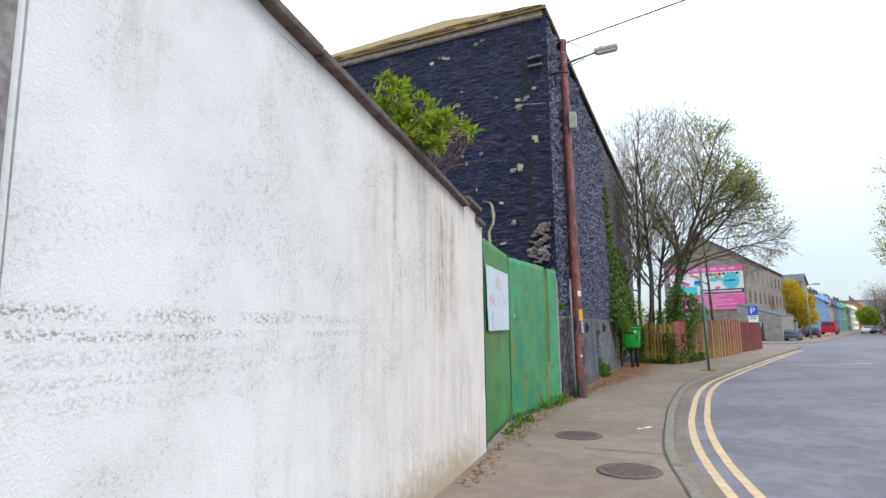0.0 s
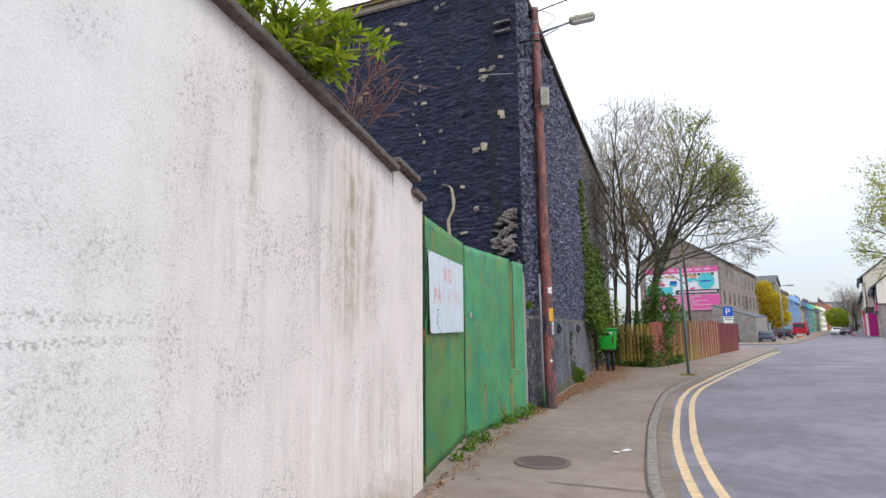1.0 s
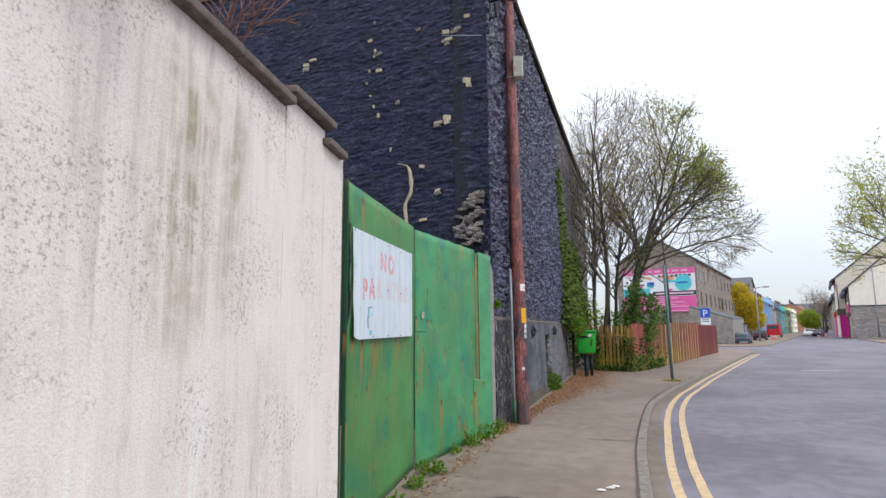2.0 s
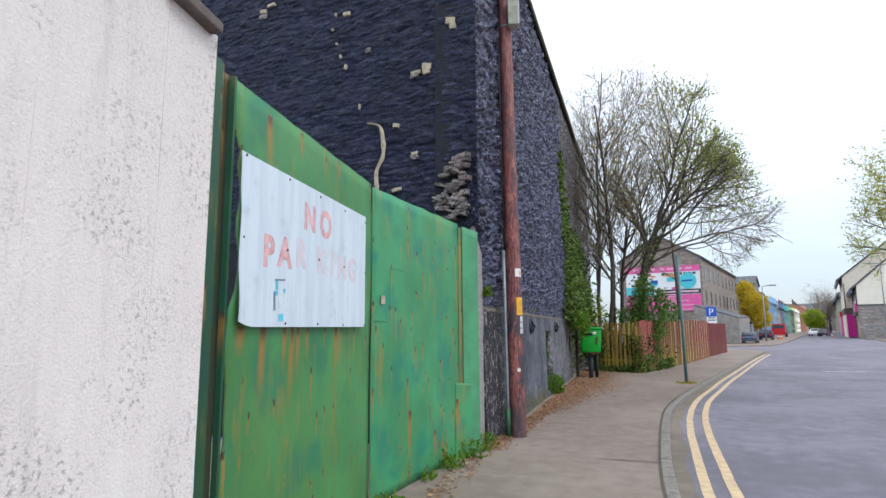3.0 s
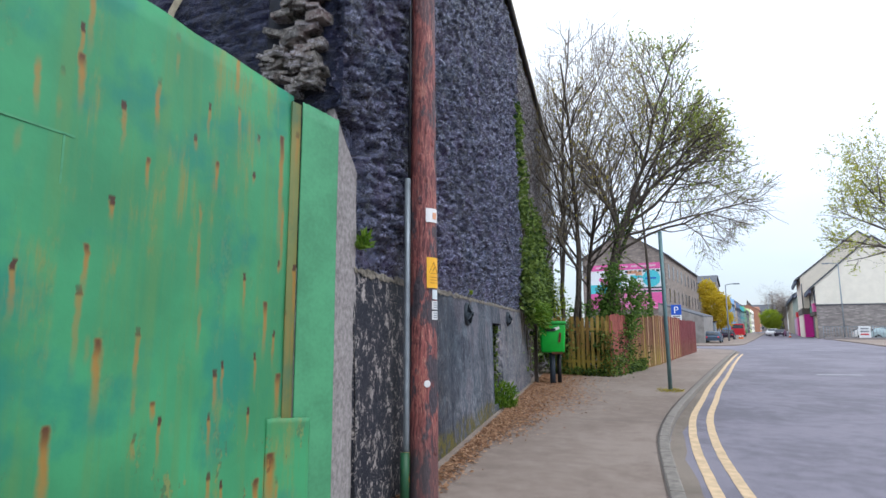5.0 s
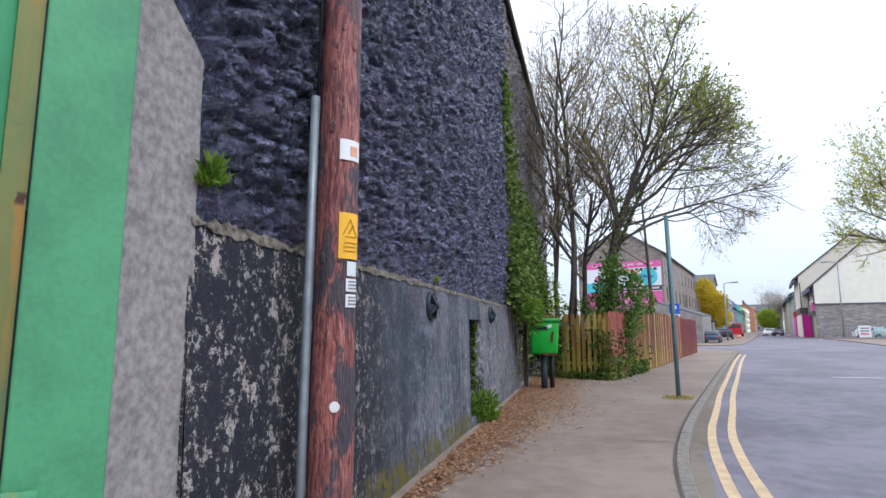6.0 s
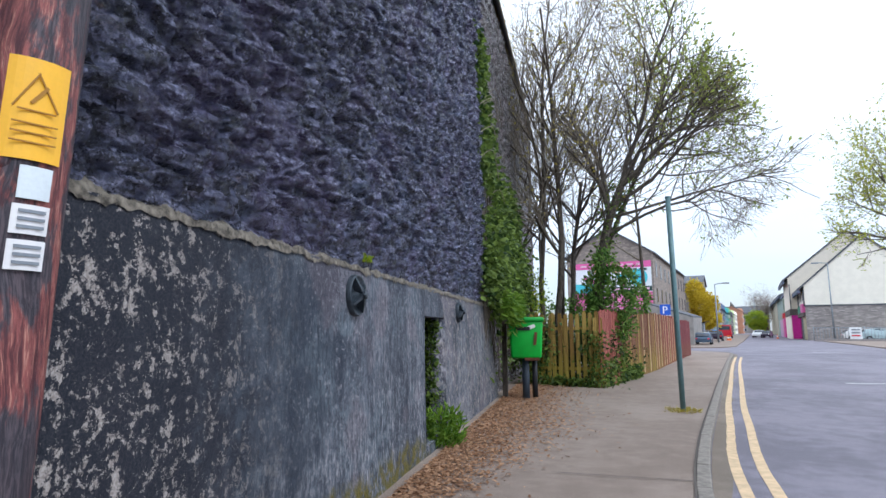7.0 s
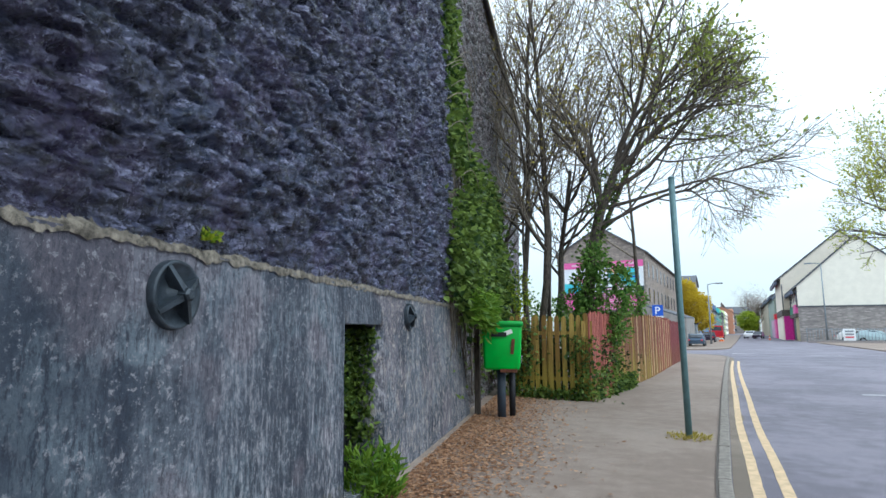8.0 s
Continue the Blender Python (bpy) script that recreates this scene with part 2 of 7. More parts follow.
    q.bump(grit, 0.6, 0.008)
    q.bump(hair, 0.5, 0.006)
    q.bump(fine, 0.4, 0.004)
    q.bump(flake, 0.5, -0.004)
    return q.m


def make_gate_green(name, base, seed, weeps=()):
    """Old gate paint; weeps are (y, top, length, half width) of strong rust runs."""
    q = Mat(name, 0.5, spec=0.4)
    big = q.noise(1.3, 5)
    run = q.noise(1.0, 6, q.scaled(10, 10, 0.45), 0.65)
    wander = q.math("MULTIPLY", q.math("SUBTRACT", q.noise(9, 4), 0.5), 0.05)
    yy = q.math("ADD", q.y, wander)
    c = q.mix(q.step(big, 0.35, 0.68), base, tuple(k * 1.4 for k in base))
    c = q.mix(q.mul(q.step(run, 0.46, 0.66), 0.5), c, (base[0] * 2.3, base[1] * 1.05, base[2] * 0.75))
    c = q.mix(q.mul(q.step(q.noise(2.1, 5), 0.50, 0.66), 0.65), c, (base[0] * 0.35, base[1] * 0.85, base[2] * 1.5))
    c = q.mix(q.mul(q.step(q.noise(1.0, 6, q.scaled(3.2, 3.2, 1.1), 0.7), 0.55, 0.68), q.step(run, 0.40, 0.6), 0.55), c, (0.30, 0.20, 0.035))
    rusty, flaky = (0.34, 0.165, 0.03), (0.06, 0.018, 0.012)
    for sc, sz, w, ln, k, off in ((3.4, 0.9, 0.075, 0.36, 0.9, 0.0), (5.5, 1.6, 0.10, 0.42, 0.8, 7.3), (1.9, 0.55, 0.04, 0.4, 0.85, 3.1)):
        comb = q.t.nodes.new("ShaderNodeCombineXYZ")
        u, v = q.math("MULTIPLY_ADD", yy, sc), q.math("MULTIPLY_ADD", q.z, sz)
        u.node.inputs[2].default_value, v.node.inputs[2].default_value = seed + off, seed * 3 + off
        q.put(comb.inputs[0], u)
        q.put(comb.inputs[1], v)
        vor = q.t.nodes.new("ShaderNodeTexVoronoi")
        vor.voronoi_dimensions = "2D"
        vor.inputs["Scale"].default_value = 1.0
        q.t.links.new(comb.outputs[0], vor.inputs["Vector"])
        sp = q.t.nodes.new("ShaderNodeSeparateXYZ")
        q.t.links.new(vor.outputs["Position"], sp.inputs[0])
        du = q.math("ABSOLUTE", q.math("SUBTRACT", u, sp.outputs[0]))
        dz = q.math("SUBTRACT", sp.outputs[1], v)
        pick = q.step(q.noise(1.7 + off * 0.1, 2), 0.46, 0.58)
        drip = q.mul(q.step(du, w, w * 0.15), q.step(dz, -0.01, 0.02), q.step(dz, ln, 0.02))
        c = q.mix(q.mul(drip, pick, k), c, rusty)
        blot = q.math("ADD", du, q.math("MULTIPLY", q.math("SUBTRACT", q.noise(40, 4), 0.5), w * 1.4))
        chip = q.mul(q.step(blot, w * 0.75, w * 0.45), q.step(q.math("ABSOLUTE", dz), 0.03 * sz, 0.012 * sz))
        c = q.mix(q.mul(chip, pick, 0.95), c, flaky)
    for y0, top, ln, w in weeps:
        du = q.math("ABSOLUTE", q.math("SUBTRACT", yy, y0))
        m = q.mul(q.step(du, w, w * 0.1), q.step(q.z, top - ln, top - ln * 0.2), q.step(q.z, top + 0.01, top - 0.01))
        c = q.mix(q.mul(m, 0.9), c, rusty)
        m = q.mul(q.step(du, w * 0.9, w * 0.2), q.step(q.z, top - ln * 0.25, top), q.step(q.z, top + 0.01, top - 0.01))
        c = q.mix(q.mul(m, 0.9), c, flaky)
    blotch = q.mul(q.step(q.noise(1.0, 7, q.scaled(7, 7, 3), 0.75), 0.58, 0.63), q.step(q.z, 1.1, 0.3, 0.1, 0.9))
    c = q.mix(blotch, c, q.mix(q.step(q.noise(30, 4), 0.45, 0.55), (0.09, 0.03, 0.015), (0.36, 0.20, 0.04)))
    scratch = q.step(q.noise(1.0, 6, q.scaled(60, 60, 9), 0.8), 0.69, 0.73)
    c = q.mix(q.mul(scratch, 0.5), c, (0.30, 0.42, 0.28))
    q.color(c)
    q.bump(big, 0.3, 0.04)
    q.bump(q.noise(60, 3), 0.15, 0.003)
    return q.m


def make_sheet_metal():
    q = Mat("painted_white_sheet", 0.45, spec=0.45)
    run = q.noise(1.0, 5, q.scaled(9, 9, 0.8), 0.6)
    c = q.mix(q.step(run, 0.35, 0.7), (0.68, 0.745, 0.81), (0.56, 0.635, 0.71))
    c = q.mix(q.mul(q.step(q.noise(5, 6, None, 0.7), 0.54, 0.70), 0.5), c, (0.44, 0.47, 0.50))
    q.color(c)
    q.bump(q.noise(3.5, 3), 0.3, 0.02)
    return q.m


def make_pole_wood():
    q = Mat("creosoted_pole_wood", 0.62, spec=0.5)
    bend = q.noise(2.2, 3)
    warp = q.t.nodes.new("ShaderNodeVectorMath")
    warp.operation = "MULTIPLY_ADD"
    q.put(warp.inputs[0], q.t.nodes.new("ShaderNodeCombineXYZ").outputs[0])
    q.put(warp.inputs[0].links[0].from_node.inputs[0], bend)
    q.put(warp.inputs[0].links[0].from_node.inputs[1], bend)
    warp.inputs[1].default_value = (0.10, 0.10, 0.0)
    q.put(warp.inputs[2], q.pos)
    grain = q.noise(1.0, 6, q.scaled(48, 48, 3.4, warp.outputs[0]), 0.75)
    fine = q.noise(1.0, 4, q.scaled(150, 150, 9, warp.outputs[0]), 0.7)
    patch = q.noise(1.0, 6, q.scaled(9, 9, 3.4), 0.65)
    tar = q.noise(1.0, 6, q.scaled(6, 6, 2.0), 0.65)
    c = q.mix(q.step(grain, 0.36, 0.62), (0.06, 0.012, 0.018), (0.30, 0.085, 0.075))
    c = q.mix(q.mul(q.step(fine, 0.50, 0.66), q.step(grain, 0.42, 0.56), 0.8), c, (0.56, 0.28, 0.21))
    c = q.mix(q.mul(q.step(patch, 0.55, 0.66), q.step(fine, 0.40, 0.56), 0.75), c, (0.46, 0.20, 0.15))
    c = q.mix(q.mul(q.step(tar, 0.49, 0.55), q.step(q.z, 6.0, 2.2, 0.45, 0.95)), c, q.mix(q.step(fine, 0.4, 0.65), (0.014, 0.016, 0.026), (0.085, 0.07, 0.085)))
    c = q.mix(q.step(q.z, 0.75, 0.25, 0.0, 0.6), c, (0.06, 0.045, 0.05))
    q.color(c)
    q.bump(grain, 0.8, 0.010)
    q.bump(patch, 0.5, 0.012)
    q.bump(fine, 0.5, 0.003)
    return q.m


def make_asphalt(name, lo, hi, speck, cracks=False):
    q = Mat(name, 0.85)
    big, mid, fine = q.noise(0.35, 5), q.noise(4, 5), q.noise(170, 2)
    f = q.math("ADD", q.math("MULTIPLY", big, 0.6), q.math("MULTIPLY", mid, 0.4))
    c = q.mix(q.step(f, 0.38, 0.62), lo, hi)
    c = q.mix(q.mul(q.step(fine, 0.58, 0.70), 0.6), c, speck)
    c = q.mix(q.mul(q.step(fine, 0.40, 0.30), 0.6), c, tuple(v * 0.55 for v in lo))
    if cracks:
        c = q.mix(q.mul(q.step(q.noise(2.4, 6, None, 0.7), 0.62, 0.68), 0.35), c, tuple(v * 0.55 for v in lo))
    q.color(c)
    q.bump(fine, 0.4, 0.005)
    q.bump(mid, 0.2, 0.02)
    return q.m


def make_leaf(name, a, b, rough=0.5):
    q = Mat(name, rough, spec=0.35)
    c = q.mix(q.island(), a, b)
    q.color(c)
    q.b.inputs["Subsurface Weight"].default_value = 0.0
    tr = q.t.nodes.new("ShaderNodeBsdfTranslucent")
    q.put(tr.inputs["Color"], c)
    ad = q.t.nodes.new("ShaderNodeMixShader")
    ad.inputs[0].default_value = 0.45
    q.t.links.new(q.b.outputs[0], ad.inputs[1])
    q.t.links.new(tr.outputs[0], ad.inputs[2])
    out = [nd for nd in q.t.nodes if nd.type == "OUTPUT_MATERIAL"][0]
    q.t.links.new(ad.outputs[0], out.inputs[0])
    return q.m


def make_bark(name, a, b):
    q = Mat(name, 0.85)
    g = q.noise(1.0, 5, q.scaled(40, 40, 6), 0.65)
    q.color(q.mix(q.step(g, 0.35, 0.65), a, b))
    q.bump(g, 0.5, 0.01)
    return q.m


def make_paling(name, a, b, mossy=0.6):
    q = Mat(name, 0.8)
    g = q.noise(1.0, 5, q.scaled(60, 60, 2.2), 0.65)
    r = q.random()
    base = q.mix(r, a, b)
    c = q.mix(q.step(g, 0.4, 0.7), base, tuple(v * 0.55 for v in a))
    moss = q.mul(q.step(q.math("ADD", q.z, q.math("MULTIPLY", q.noise(5, 4), 0.8)), 1.5, 0.7), mossy)
    c = q.mix(moss, c, (0.30, 0.25, 0.03))
    q.color(c)
    q.bump(g, 0.35, 0.004)
    return q.m


def make_rubble_wall(name, a, b, mortar, sx=3.0, sz=7.0):
    """Stone or brick seen from far off."""
    q = Mat(name, 0.9)
    d = q.cells(1.0, q.scaled(sx, sx, sz))
    k = q.cells(1.0, q.scaled(sx, sx, sz), "Color")
    sp = q.t.nodes.new("ShaderNodeSeparateColor")
    q.t.links.new(k, sp.inputs[0])
    c = q.mix(sp.outputs[0], a, b)
    c = q.mix(q.step(d, 0.5, 0.75, 0.0, 0.7), c, mortar)
    q.color(c)
    q.bump(d, 0.4, -0.03)
    return q.m


def make_roof(name, a, b, moss=0.0):
    q = Mat(name, 0.75)
    n1 = q.noise(3.0, 6, None, 0.7)
    c = q.mix(q.step(n1, 0.35, 0.65), a, b)
    if moss:
        c = q.mix(q.mul(q.step(q.noise(2.0, 6, None, 0.75), 0.40, 0.52), moss), c, q.mix(q.step(q.noise(14, 4), 0.4, 0.6), (0.38, 0.23, 0.04), (0.24, 0.18, 0.05)))
    q.color(c)
    q.bump(q.noise(8, 5), 0.6, 0.04)
    return q.m


def glass(name, c, rough=0.08):
    q = Mat(name, max(rough, 0.2), spec=0.35)
    q.color(q.mix(q.step(q.noise(0.7, 2), 0.4, 0.6), c, tuple(v * 1.8 for v in c)))
    return q.m


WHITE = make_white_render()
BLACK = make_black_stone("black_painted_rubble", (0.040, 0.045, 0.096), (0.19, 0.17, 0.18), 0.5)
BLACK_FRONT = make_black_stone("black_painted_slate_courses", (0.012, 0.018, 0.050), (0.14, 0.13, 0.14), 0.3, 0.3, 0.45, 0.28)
# near-black backing that shows between the stones
JOINT = plain("near_black_mortar", (0.010, 0.012, 0.020), 0.8, 0, 0.6, 9, 1.0)
BROWN = make_black_stone("grey_brown_rubble", (0.06, 0.05, 0.048), (0.17, 0.14, 0.12), 0.7)
BARE = make_black_stone("bare_pale_stone", (0.11, 0.095, 0.08), (0.28, 0.25, 0.20), 0.8)
MORTAR_PALE = plain("pale_mortar", (0.42, 0.37, 0.27), 0.9, 0, 0.3, 14, 0.6)
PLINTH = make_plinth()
CONCRETE = plain("rough_concrete", (0.30, 0.27, 0.265), 0.9, 0, 0.35, 26, 1.0)
LEDGE = plain("crumbling_mortar_ledge", (0.15, 0.13, 0.105), 0.95, 0, 0.85, 26, 1.0)
COPING = plain("weathered_stone_coping", (0.13, 0.105, 0.095), 0.9, 0, 0.4, 10, 0.8)
GREEN_A = make_gate_green("faded_green_paint_rusting", (0.055, 0.20, 0.065), 1.0, ((10.84, 1.60, 0.55, 0.06), (11.11, 1.60, 0.35, 0.035), (11.22, 1.60, 0.6, 0.05), (11.31, 1.60, 0.4, 0.04), (11.46, 1.60, 0.28, 0.03), (12.0, 1.60, 0.45, 0.05), (12.12, 1.60, 0.3, 0.03), (12.43, 1.60, 0.35, 0.03), (10.6, 1.60, 0.2, 0.06), (10.85, 2.9, 0.45, 0.05), (11.3, 2.95, 0.25, 0.04), (12.0, 2.95, 0.2, 0.04)))
GREEN_B = make_gate_green("green_gate_paint_rusting", (0.045, 0.225, 0.095), 5.0, ((13.61, 2.56, 0.3, 0.025), (14.41, 2.33, 0.22, 0.02), (13.69, 1.78, 0.25, 0.02), (13.78, 1.40, 0.4, 0.03), (14.09, 1.11, 0.12, 0.025), (13.60, 1.08, 0.5, 0.03), (13.66, 0.74, 0.6, 0.06), (15.02, 1.17, 0.35, 0.04), (14.95, 0.72, 0.5, 0.05), (12.88, 1.04, 0.4, 0.025), (13.96, 2.22, 0.2, 0.018), (14.88, 1.6, 0.4, 0.03), (14.85, 0.6, 0.4, 0.04), (14.98, 2.66, 0.9, 0.035), (13.22, 2.23, 0.45, 0.02), (14.3, 0.45, 0.4, 0.05)))
GREEN_DARK = make_gate_green("dark_green_steel", (0.016, 0.075, 0.035), 9.0)
GREEN_LIGHT = plain("light_green_paint", (0.075, 0.27, 0.13), 0.5, 0, 0.2, 3, 0.2)
RUST = plain("brown_rust", (0.10, 0.035, 0.018), 0.9, 0, 0.5, 20, 0.6)
SHEET = make_sheet_metal()
RED_FADED = plain("faded_red_lettering", (0.70, 0.40, 0.41), 0.6, 0, 0.3, 16)
RED_FAINT = plain("almost_gone_red_lettering", (0.70, 0.615, 0.66), 0.6, 0, 0.08, 12)
STICKER_BLUE = plain("torn_blue_paper", (0.12, 0.50, 0.66), 0.7)
STICKER_WHITE = plain("torn_white_paper", (0.62, 0.68, 0.74), 0.7)
POLE_WOOD = make_pole_wood()
GALV = plain("dull_galvanised_steel", (0.25, 0.28, 0.31), 0.5, 0.4, 0.2, 9, 0.1)
ALU = plain("pale_aluminium_label", (0.62, 0.66, 0.68), 0.4, 0.2, 0.1)
YELLOW_PLATE = plain("yellow_warning_plate", (0.80, 0.42, 0.02), 0.45, 0, 0.06)
PRINT_BROWN = plain("brown_print", (0.33, 0.15, 0.012), 0.5, 0, 0.05)
INK = plain("black_print", (0.03, 0.025, 0.02), 0.6)
INK_GREY = plain("grey_print", (0.20, 0.22, 0.25), 0.6)
PAPER = plain("white_label", (0.72, 0.70, 0.70), 0.5, 0, 0.05)
ORANGE = plain("faded_orange_print", (0.70, 0.36, 0.22), 0.5)
PAVING = make_asphalt("worn_footpath_asphalt", (0.195, 0.148, 0.120), (0.278, 0.220, 0.184), (0.46, 0.40, 0.34), True)
ROAD = make_asphalt("road_asphalt", (0.142, 0.130, 0.158), (0.222, 0.203, 0.242), (0.37, 0.345, 0.38))
EARTH = make_asphalt("rough_ground", (0.10, 0.10, 0.07), (0.16, 0.15, 0.10), (0.25, 0.24, 0.2))
SILT = make_asphalt("gritty_channel_silt", (0.15, 0.12, 0.095), (0.225, 0.185, 0.15), (0.40, 0.33, 0.25), True)
KERB_JOINT = plain("earthy_joint", (0.10, 0.085, 0.075), 0.9)
KERB = plain("granite_kerb", (0.22, 0.195, 0.17), 0.85, 0, 0.3, 12, 0.5)
LINE_YELLOW = plain("worn_yellow_road_paint", (0.60, 0.44, 0.27), 0.8, 0, 0.2, 9, 0.5)
LINE_WHITE = plain("worn_white_road_paint", (0.5, 0.5, 0.5), 0.8, 0, 0.3, 9, 0.5)
IRON = plain("brown_cast_iron", (0.16, 0.125, 0.115), 0.6, 0.3, 0.3, 16, 0.4)
BLACK_IRON = plain("black_iron", (0.02, 0.02, 0.024), 0.5, 0.4, 0.3, 12, 0.4)
PLATE_IRON = plain("blue_black_iron_casting", (0.035, 0.045, 0.058), 0.42, 0.3, 0.5, 14, 0.5)
POST_GREEN = plain("grey_green_post_paint", (0.11, 0.19, 0.20), 0.5, 0.1, 0.2, 12)
BIN_GREEN = plain("bright_green_plastic", (0.015, 0.36, 0.03), 0.4, 0, 0.12, 4)
# the bin green again, darkened: shade on the lid put into the colour
BIN_GREEN_D = plain("shaded_green_plastic_lid", (0.012, 0.28, 0.03), 0.4, 0, 0.12, 4)
# old timber; also gives the niche back its shade as colour
DARK_WOOD_AND_RECESS = make_bark("dark_old_timber_and_recess", (0.03, 0.025, 0.022), (0.09, 0.07, 0.055))
BARK = make_bark("grey_brown_bark", (0.045, 0.037, 0.032), (0.14, 0.115, 0.09))
TWIG = make_bark("brown_twig", (0.14, 0.115, 0.09), (0.31, 0.265, 0.205))
IVY_LEAF = make_leaf("ivy_leaf", (0.018, 0.050, 0.012), (0.22, 0.31, 0.06))
BUSH_LEAF = make_leaf("fresh_green_leaf", (0.14, 0.25, 0.015), (0.46, 0.52, 0.04))
SPRING_LEAF = make_leaf("spring_leaf", (0.26, 0.34, 0.05), (0.48, 0.54, 0.12))
BUD_LEAF = make_leaf("yellow_bud_leaf", (0.36, 0.29, 0.06), (0.50, 0.43, 0.08))
SHRUB_LEAF = make_leaf("dark_shrub_leaf", (0.045, 0.12, 0.02), (0.22, 0.36, 0.07))
YELLOW_LEAF = make_leaf("yellow_leaf", (0.52, 0.38, 0.02), (0.74, 0.60, 0.06))
WEED_LEAF = make_leaf("weed_leaf", (0.07, 0.16, 0.012), (0.22, 0.34, 0.04))
DEAD_LEAF = make_leaf("dead_leaf", (0.20, 0.10, 0.055), (0.60, 0.37, 0.22), 0.8)
PAL_YELLOW = make_paling("yellow_brown_paling", (0.22, 0.115, 0.03), (0.50, 0.35, 0.09))
PAL_RED = make_paling("faded_red_paling", (0.24, 0.055, 0.05), (0.42, 0.13, 0.10), 0.15)
PAL_ORANGE = make_paling("orange_brown_paling", (0.17, 0.065, 0.035), (0.33, 0.15, 0.075), 0.35)
PAL_DARKRED = make_paling("maroon_paling", (0.17, 0.03, 0.04), (0.27, 0.07, 0.075), 0.1)
STRIP_PALE = plain("pale_batten", (0.62, 0.44, 0.26), 0.8)
MOSS_SLATE = make_roof("mossy_slate", (0.13, 0.10, 0.075), (0.22, 0.18, 0.13), 0.85)
SLATE = make_roof("grey_slate", (0.07, 0.075, 0.09), (0.13, 0.135, 0.15))
FASCIA = plain("weathered_pale_fascia", (0.36, 0.30, 0.25), 0.85, 0, 0.35, 9, 0.5)
GUTTER = plain("dark_gutter", (0.035, 0.03, 0.03), 0.6)
STONE_FAR = make_rubble_wall("grey_brown_rubble_far", (0.20, 0.165, 0.145), (0.36, 0.30, 0.26), (0.22, 0.19, 0.17), 2.2, 5)
STONE_GREY = make_rubble_wall("grey_stone_facing", (0.22, 0.20, 0.195), (0.40, 0.36, 0.34), (0.24, 0.22, 0.21), 1.6, 5.5)
GLASS = glass("dark_window_glass", (0.03, 0.035, 0.045))
FRAME_WHITE = plain("white_frame_paint", (0.7, 0.7, 0.7), 0.5)
CREAM = plain("cream_render", (0.82, 0.74, 0.62), 0.9, 0, 0.06, 1.2)
CREAM_L = plain("pale_cream_render", (0.86, 0.81, 0.70), 0.9, 0, 0.05, 1.2)
GREY_RENDER = plain("grey_cement_render", (0.27, 0.25, 0.235), 0.9, 0, 0.25, 1.5)
SIGN_BLUE = plain("blue_sign_face", (0.02, 0.09, 0.50), 0.4, 0, 0.05)
SIGN_WHITE = plain("white_sign_face", (0.78, 0.80, 0.82), 0.4, 0, 0.05)
CYAN = plain("cyan_print", (0.10, 0.55, 0.62), 0.5)
PINK = plain("pink_print", (0.72, 0.12, 0.36), 0.5)
PALE_PINK = plain("pale_pink_print", (0.72, 0.45, 0.56), 0.5)
DARK_PRINT = plain("dark_green_print", (0.03, 0.07, 0.06), 0.5)
MAGENTA = plain("magenta_paint", (0.62, 0.02, 0.30), 0.5)
LILAC = plain("lilac_paint", (0.60, 0.42, 0.55), 0.6)
RED = plain("red_paint", (0.62, 0.02, 0.045), 0.35, 0, 0.05)
CAR_BLUE = plain("blue_grey_car_paint", (0.09, 0.13, 0.19), 0.25, 0.3, 0.05)
CAR_DARK = plain("dark_car_paint", (0.04, 0.03, 0.05), 0.25, 0.3, 0.05)
CAR_PALE = plain("pale_blue_car_paint", (0.42, 0.53, 0.56), 0.25, 0.2, 0.05)
CAR_WHITE = plain("white_car_paint", (0.7, 0.7, 0.7), 0.25, 0, 0.05)
RUBBER = plain("black_rubber", (0.02, 0.02, 0.02), 0.8)
CONE_ORANGE = plain("orange_plastic", (0.75, 0.16, 0.03), 0.5)


# ---- mesh helpers ----
def link(name, verts, faces, material, parent=None, label="", smooth=False):
    """One mesh object from plain vertices and faces, in world metres."""
    me = bpy.data.meshes.new(name)
    me.from_pydata([tuple(v) for v in verts], [], [tuple(f) for f in faces])
    me.materials.append(material)
    if smooth:
        me.shade_smooth()
    ob = new(name, me)
    if parent:
        ob.parent = parent
    return tagged(ob, label)


def part(name, bm, material, parent=None, label="", smooth=False):
    me = bpy.data.meshes.new(name)
    bmesh.ops.recalc_face_normals(bm, faces=bm.faces)
    bm.to_mesh(me)
    bm.free()
    me.materials.append(material)
    if smooth:
        me.shade_smooth()
    ob = new(name, me)
    if parent:
        ob.parent = parent
    return tagged(ob, label)


def thing(name, label, category, group="", kind="", at=(0, 0, 0)):
    """An Empty at the thing's base; its parts hang below it, in world metres."""
    ob = new(name)
    ob.empty_display_size = 0.1
    return tagged(ob, label, category, group, kind)


def add_box(bm, size, m, bevel=0.0):
    got = bmesh.ops.create_cube(bm, size=1.0, matrix=m @ Matrix.Diagonal((*size, 1)))
    if bevel:
        es = list({e for v in got["verts"] for e in v.link_edges})
        bmesh.ops.bevel(bm, geom=es, offset=bevel, segments=2, affect="EDGES", profile=0.6)
    return bm


def box(lo, hi, bevel=0.0):
    c = [(a + b) / 2 for a, b in zip(lo, hi)]
    return add_box(bmesh.new(), [b - a for a, b in zip(lo, hi)], Matrix.Translation(c), bevel)


def obox(size, m, bevel=0.0):
    return add_box(bmesh.new(), size, m, bevel)


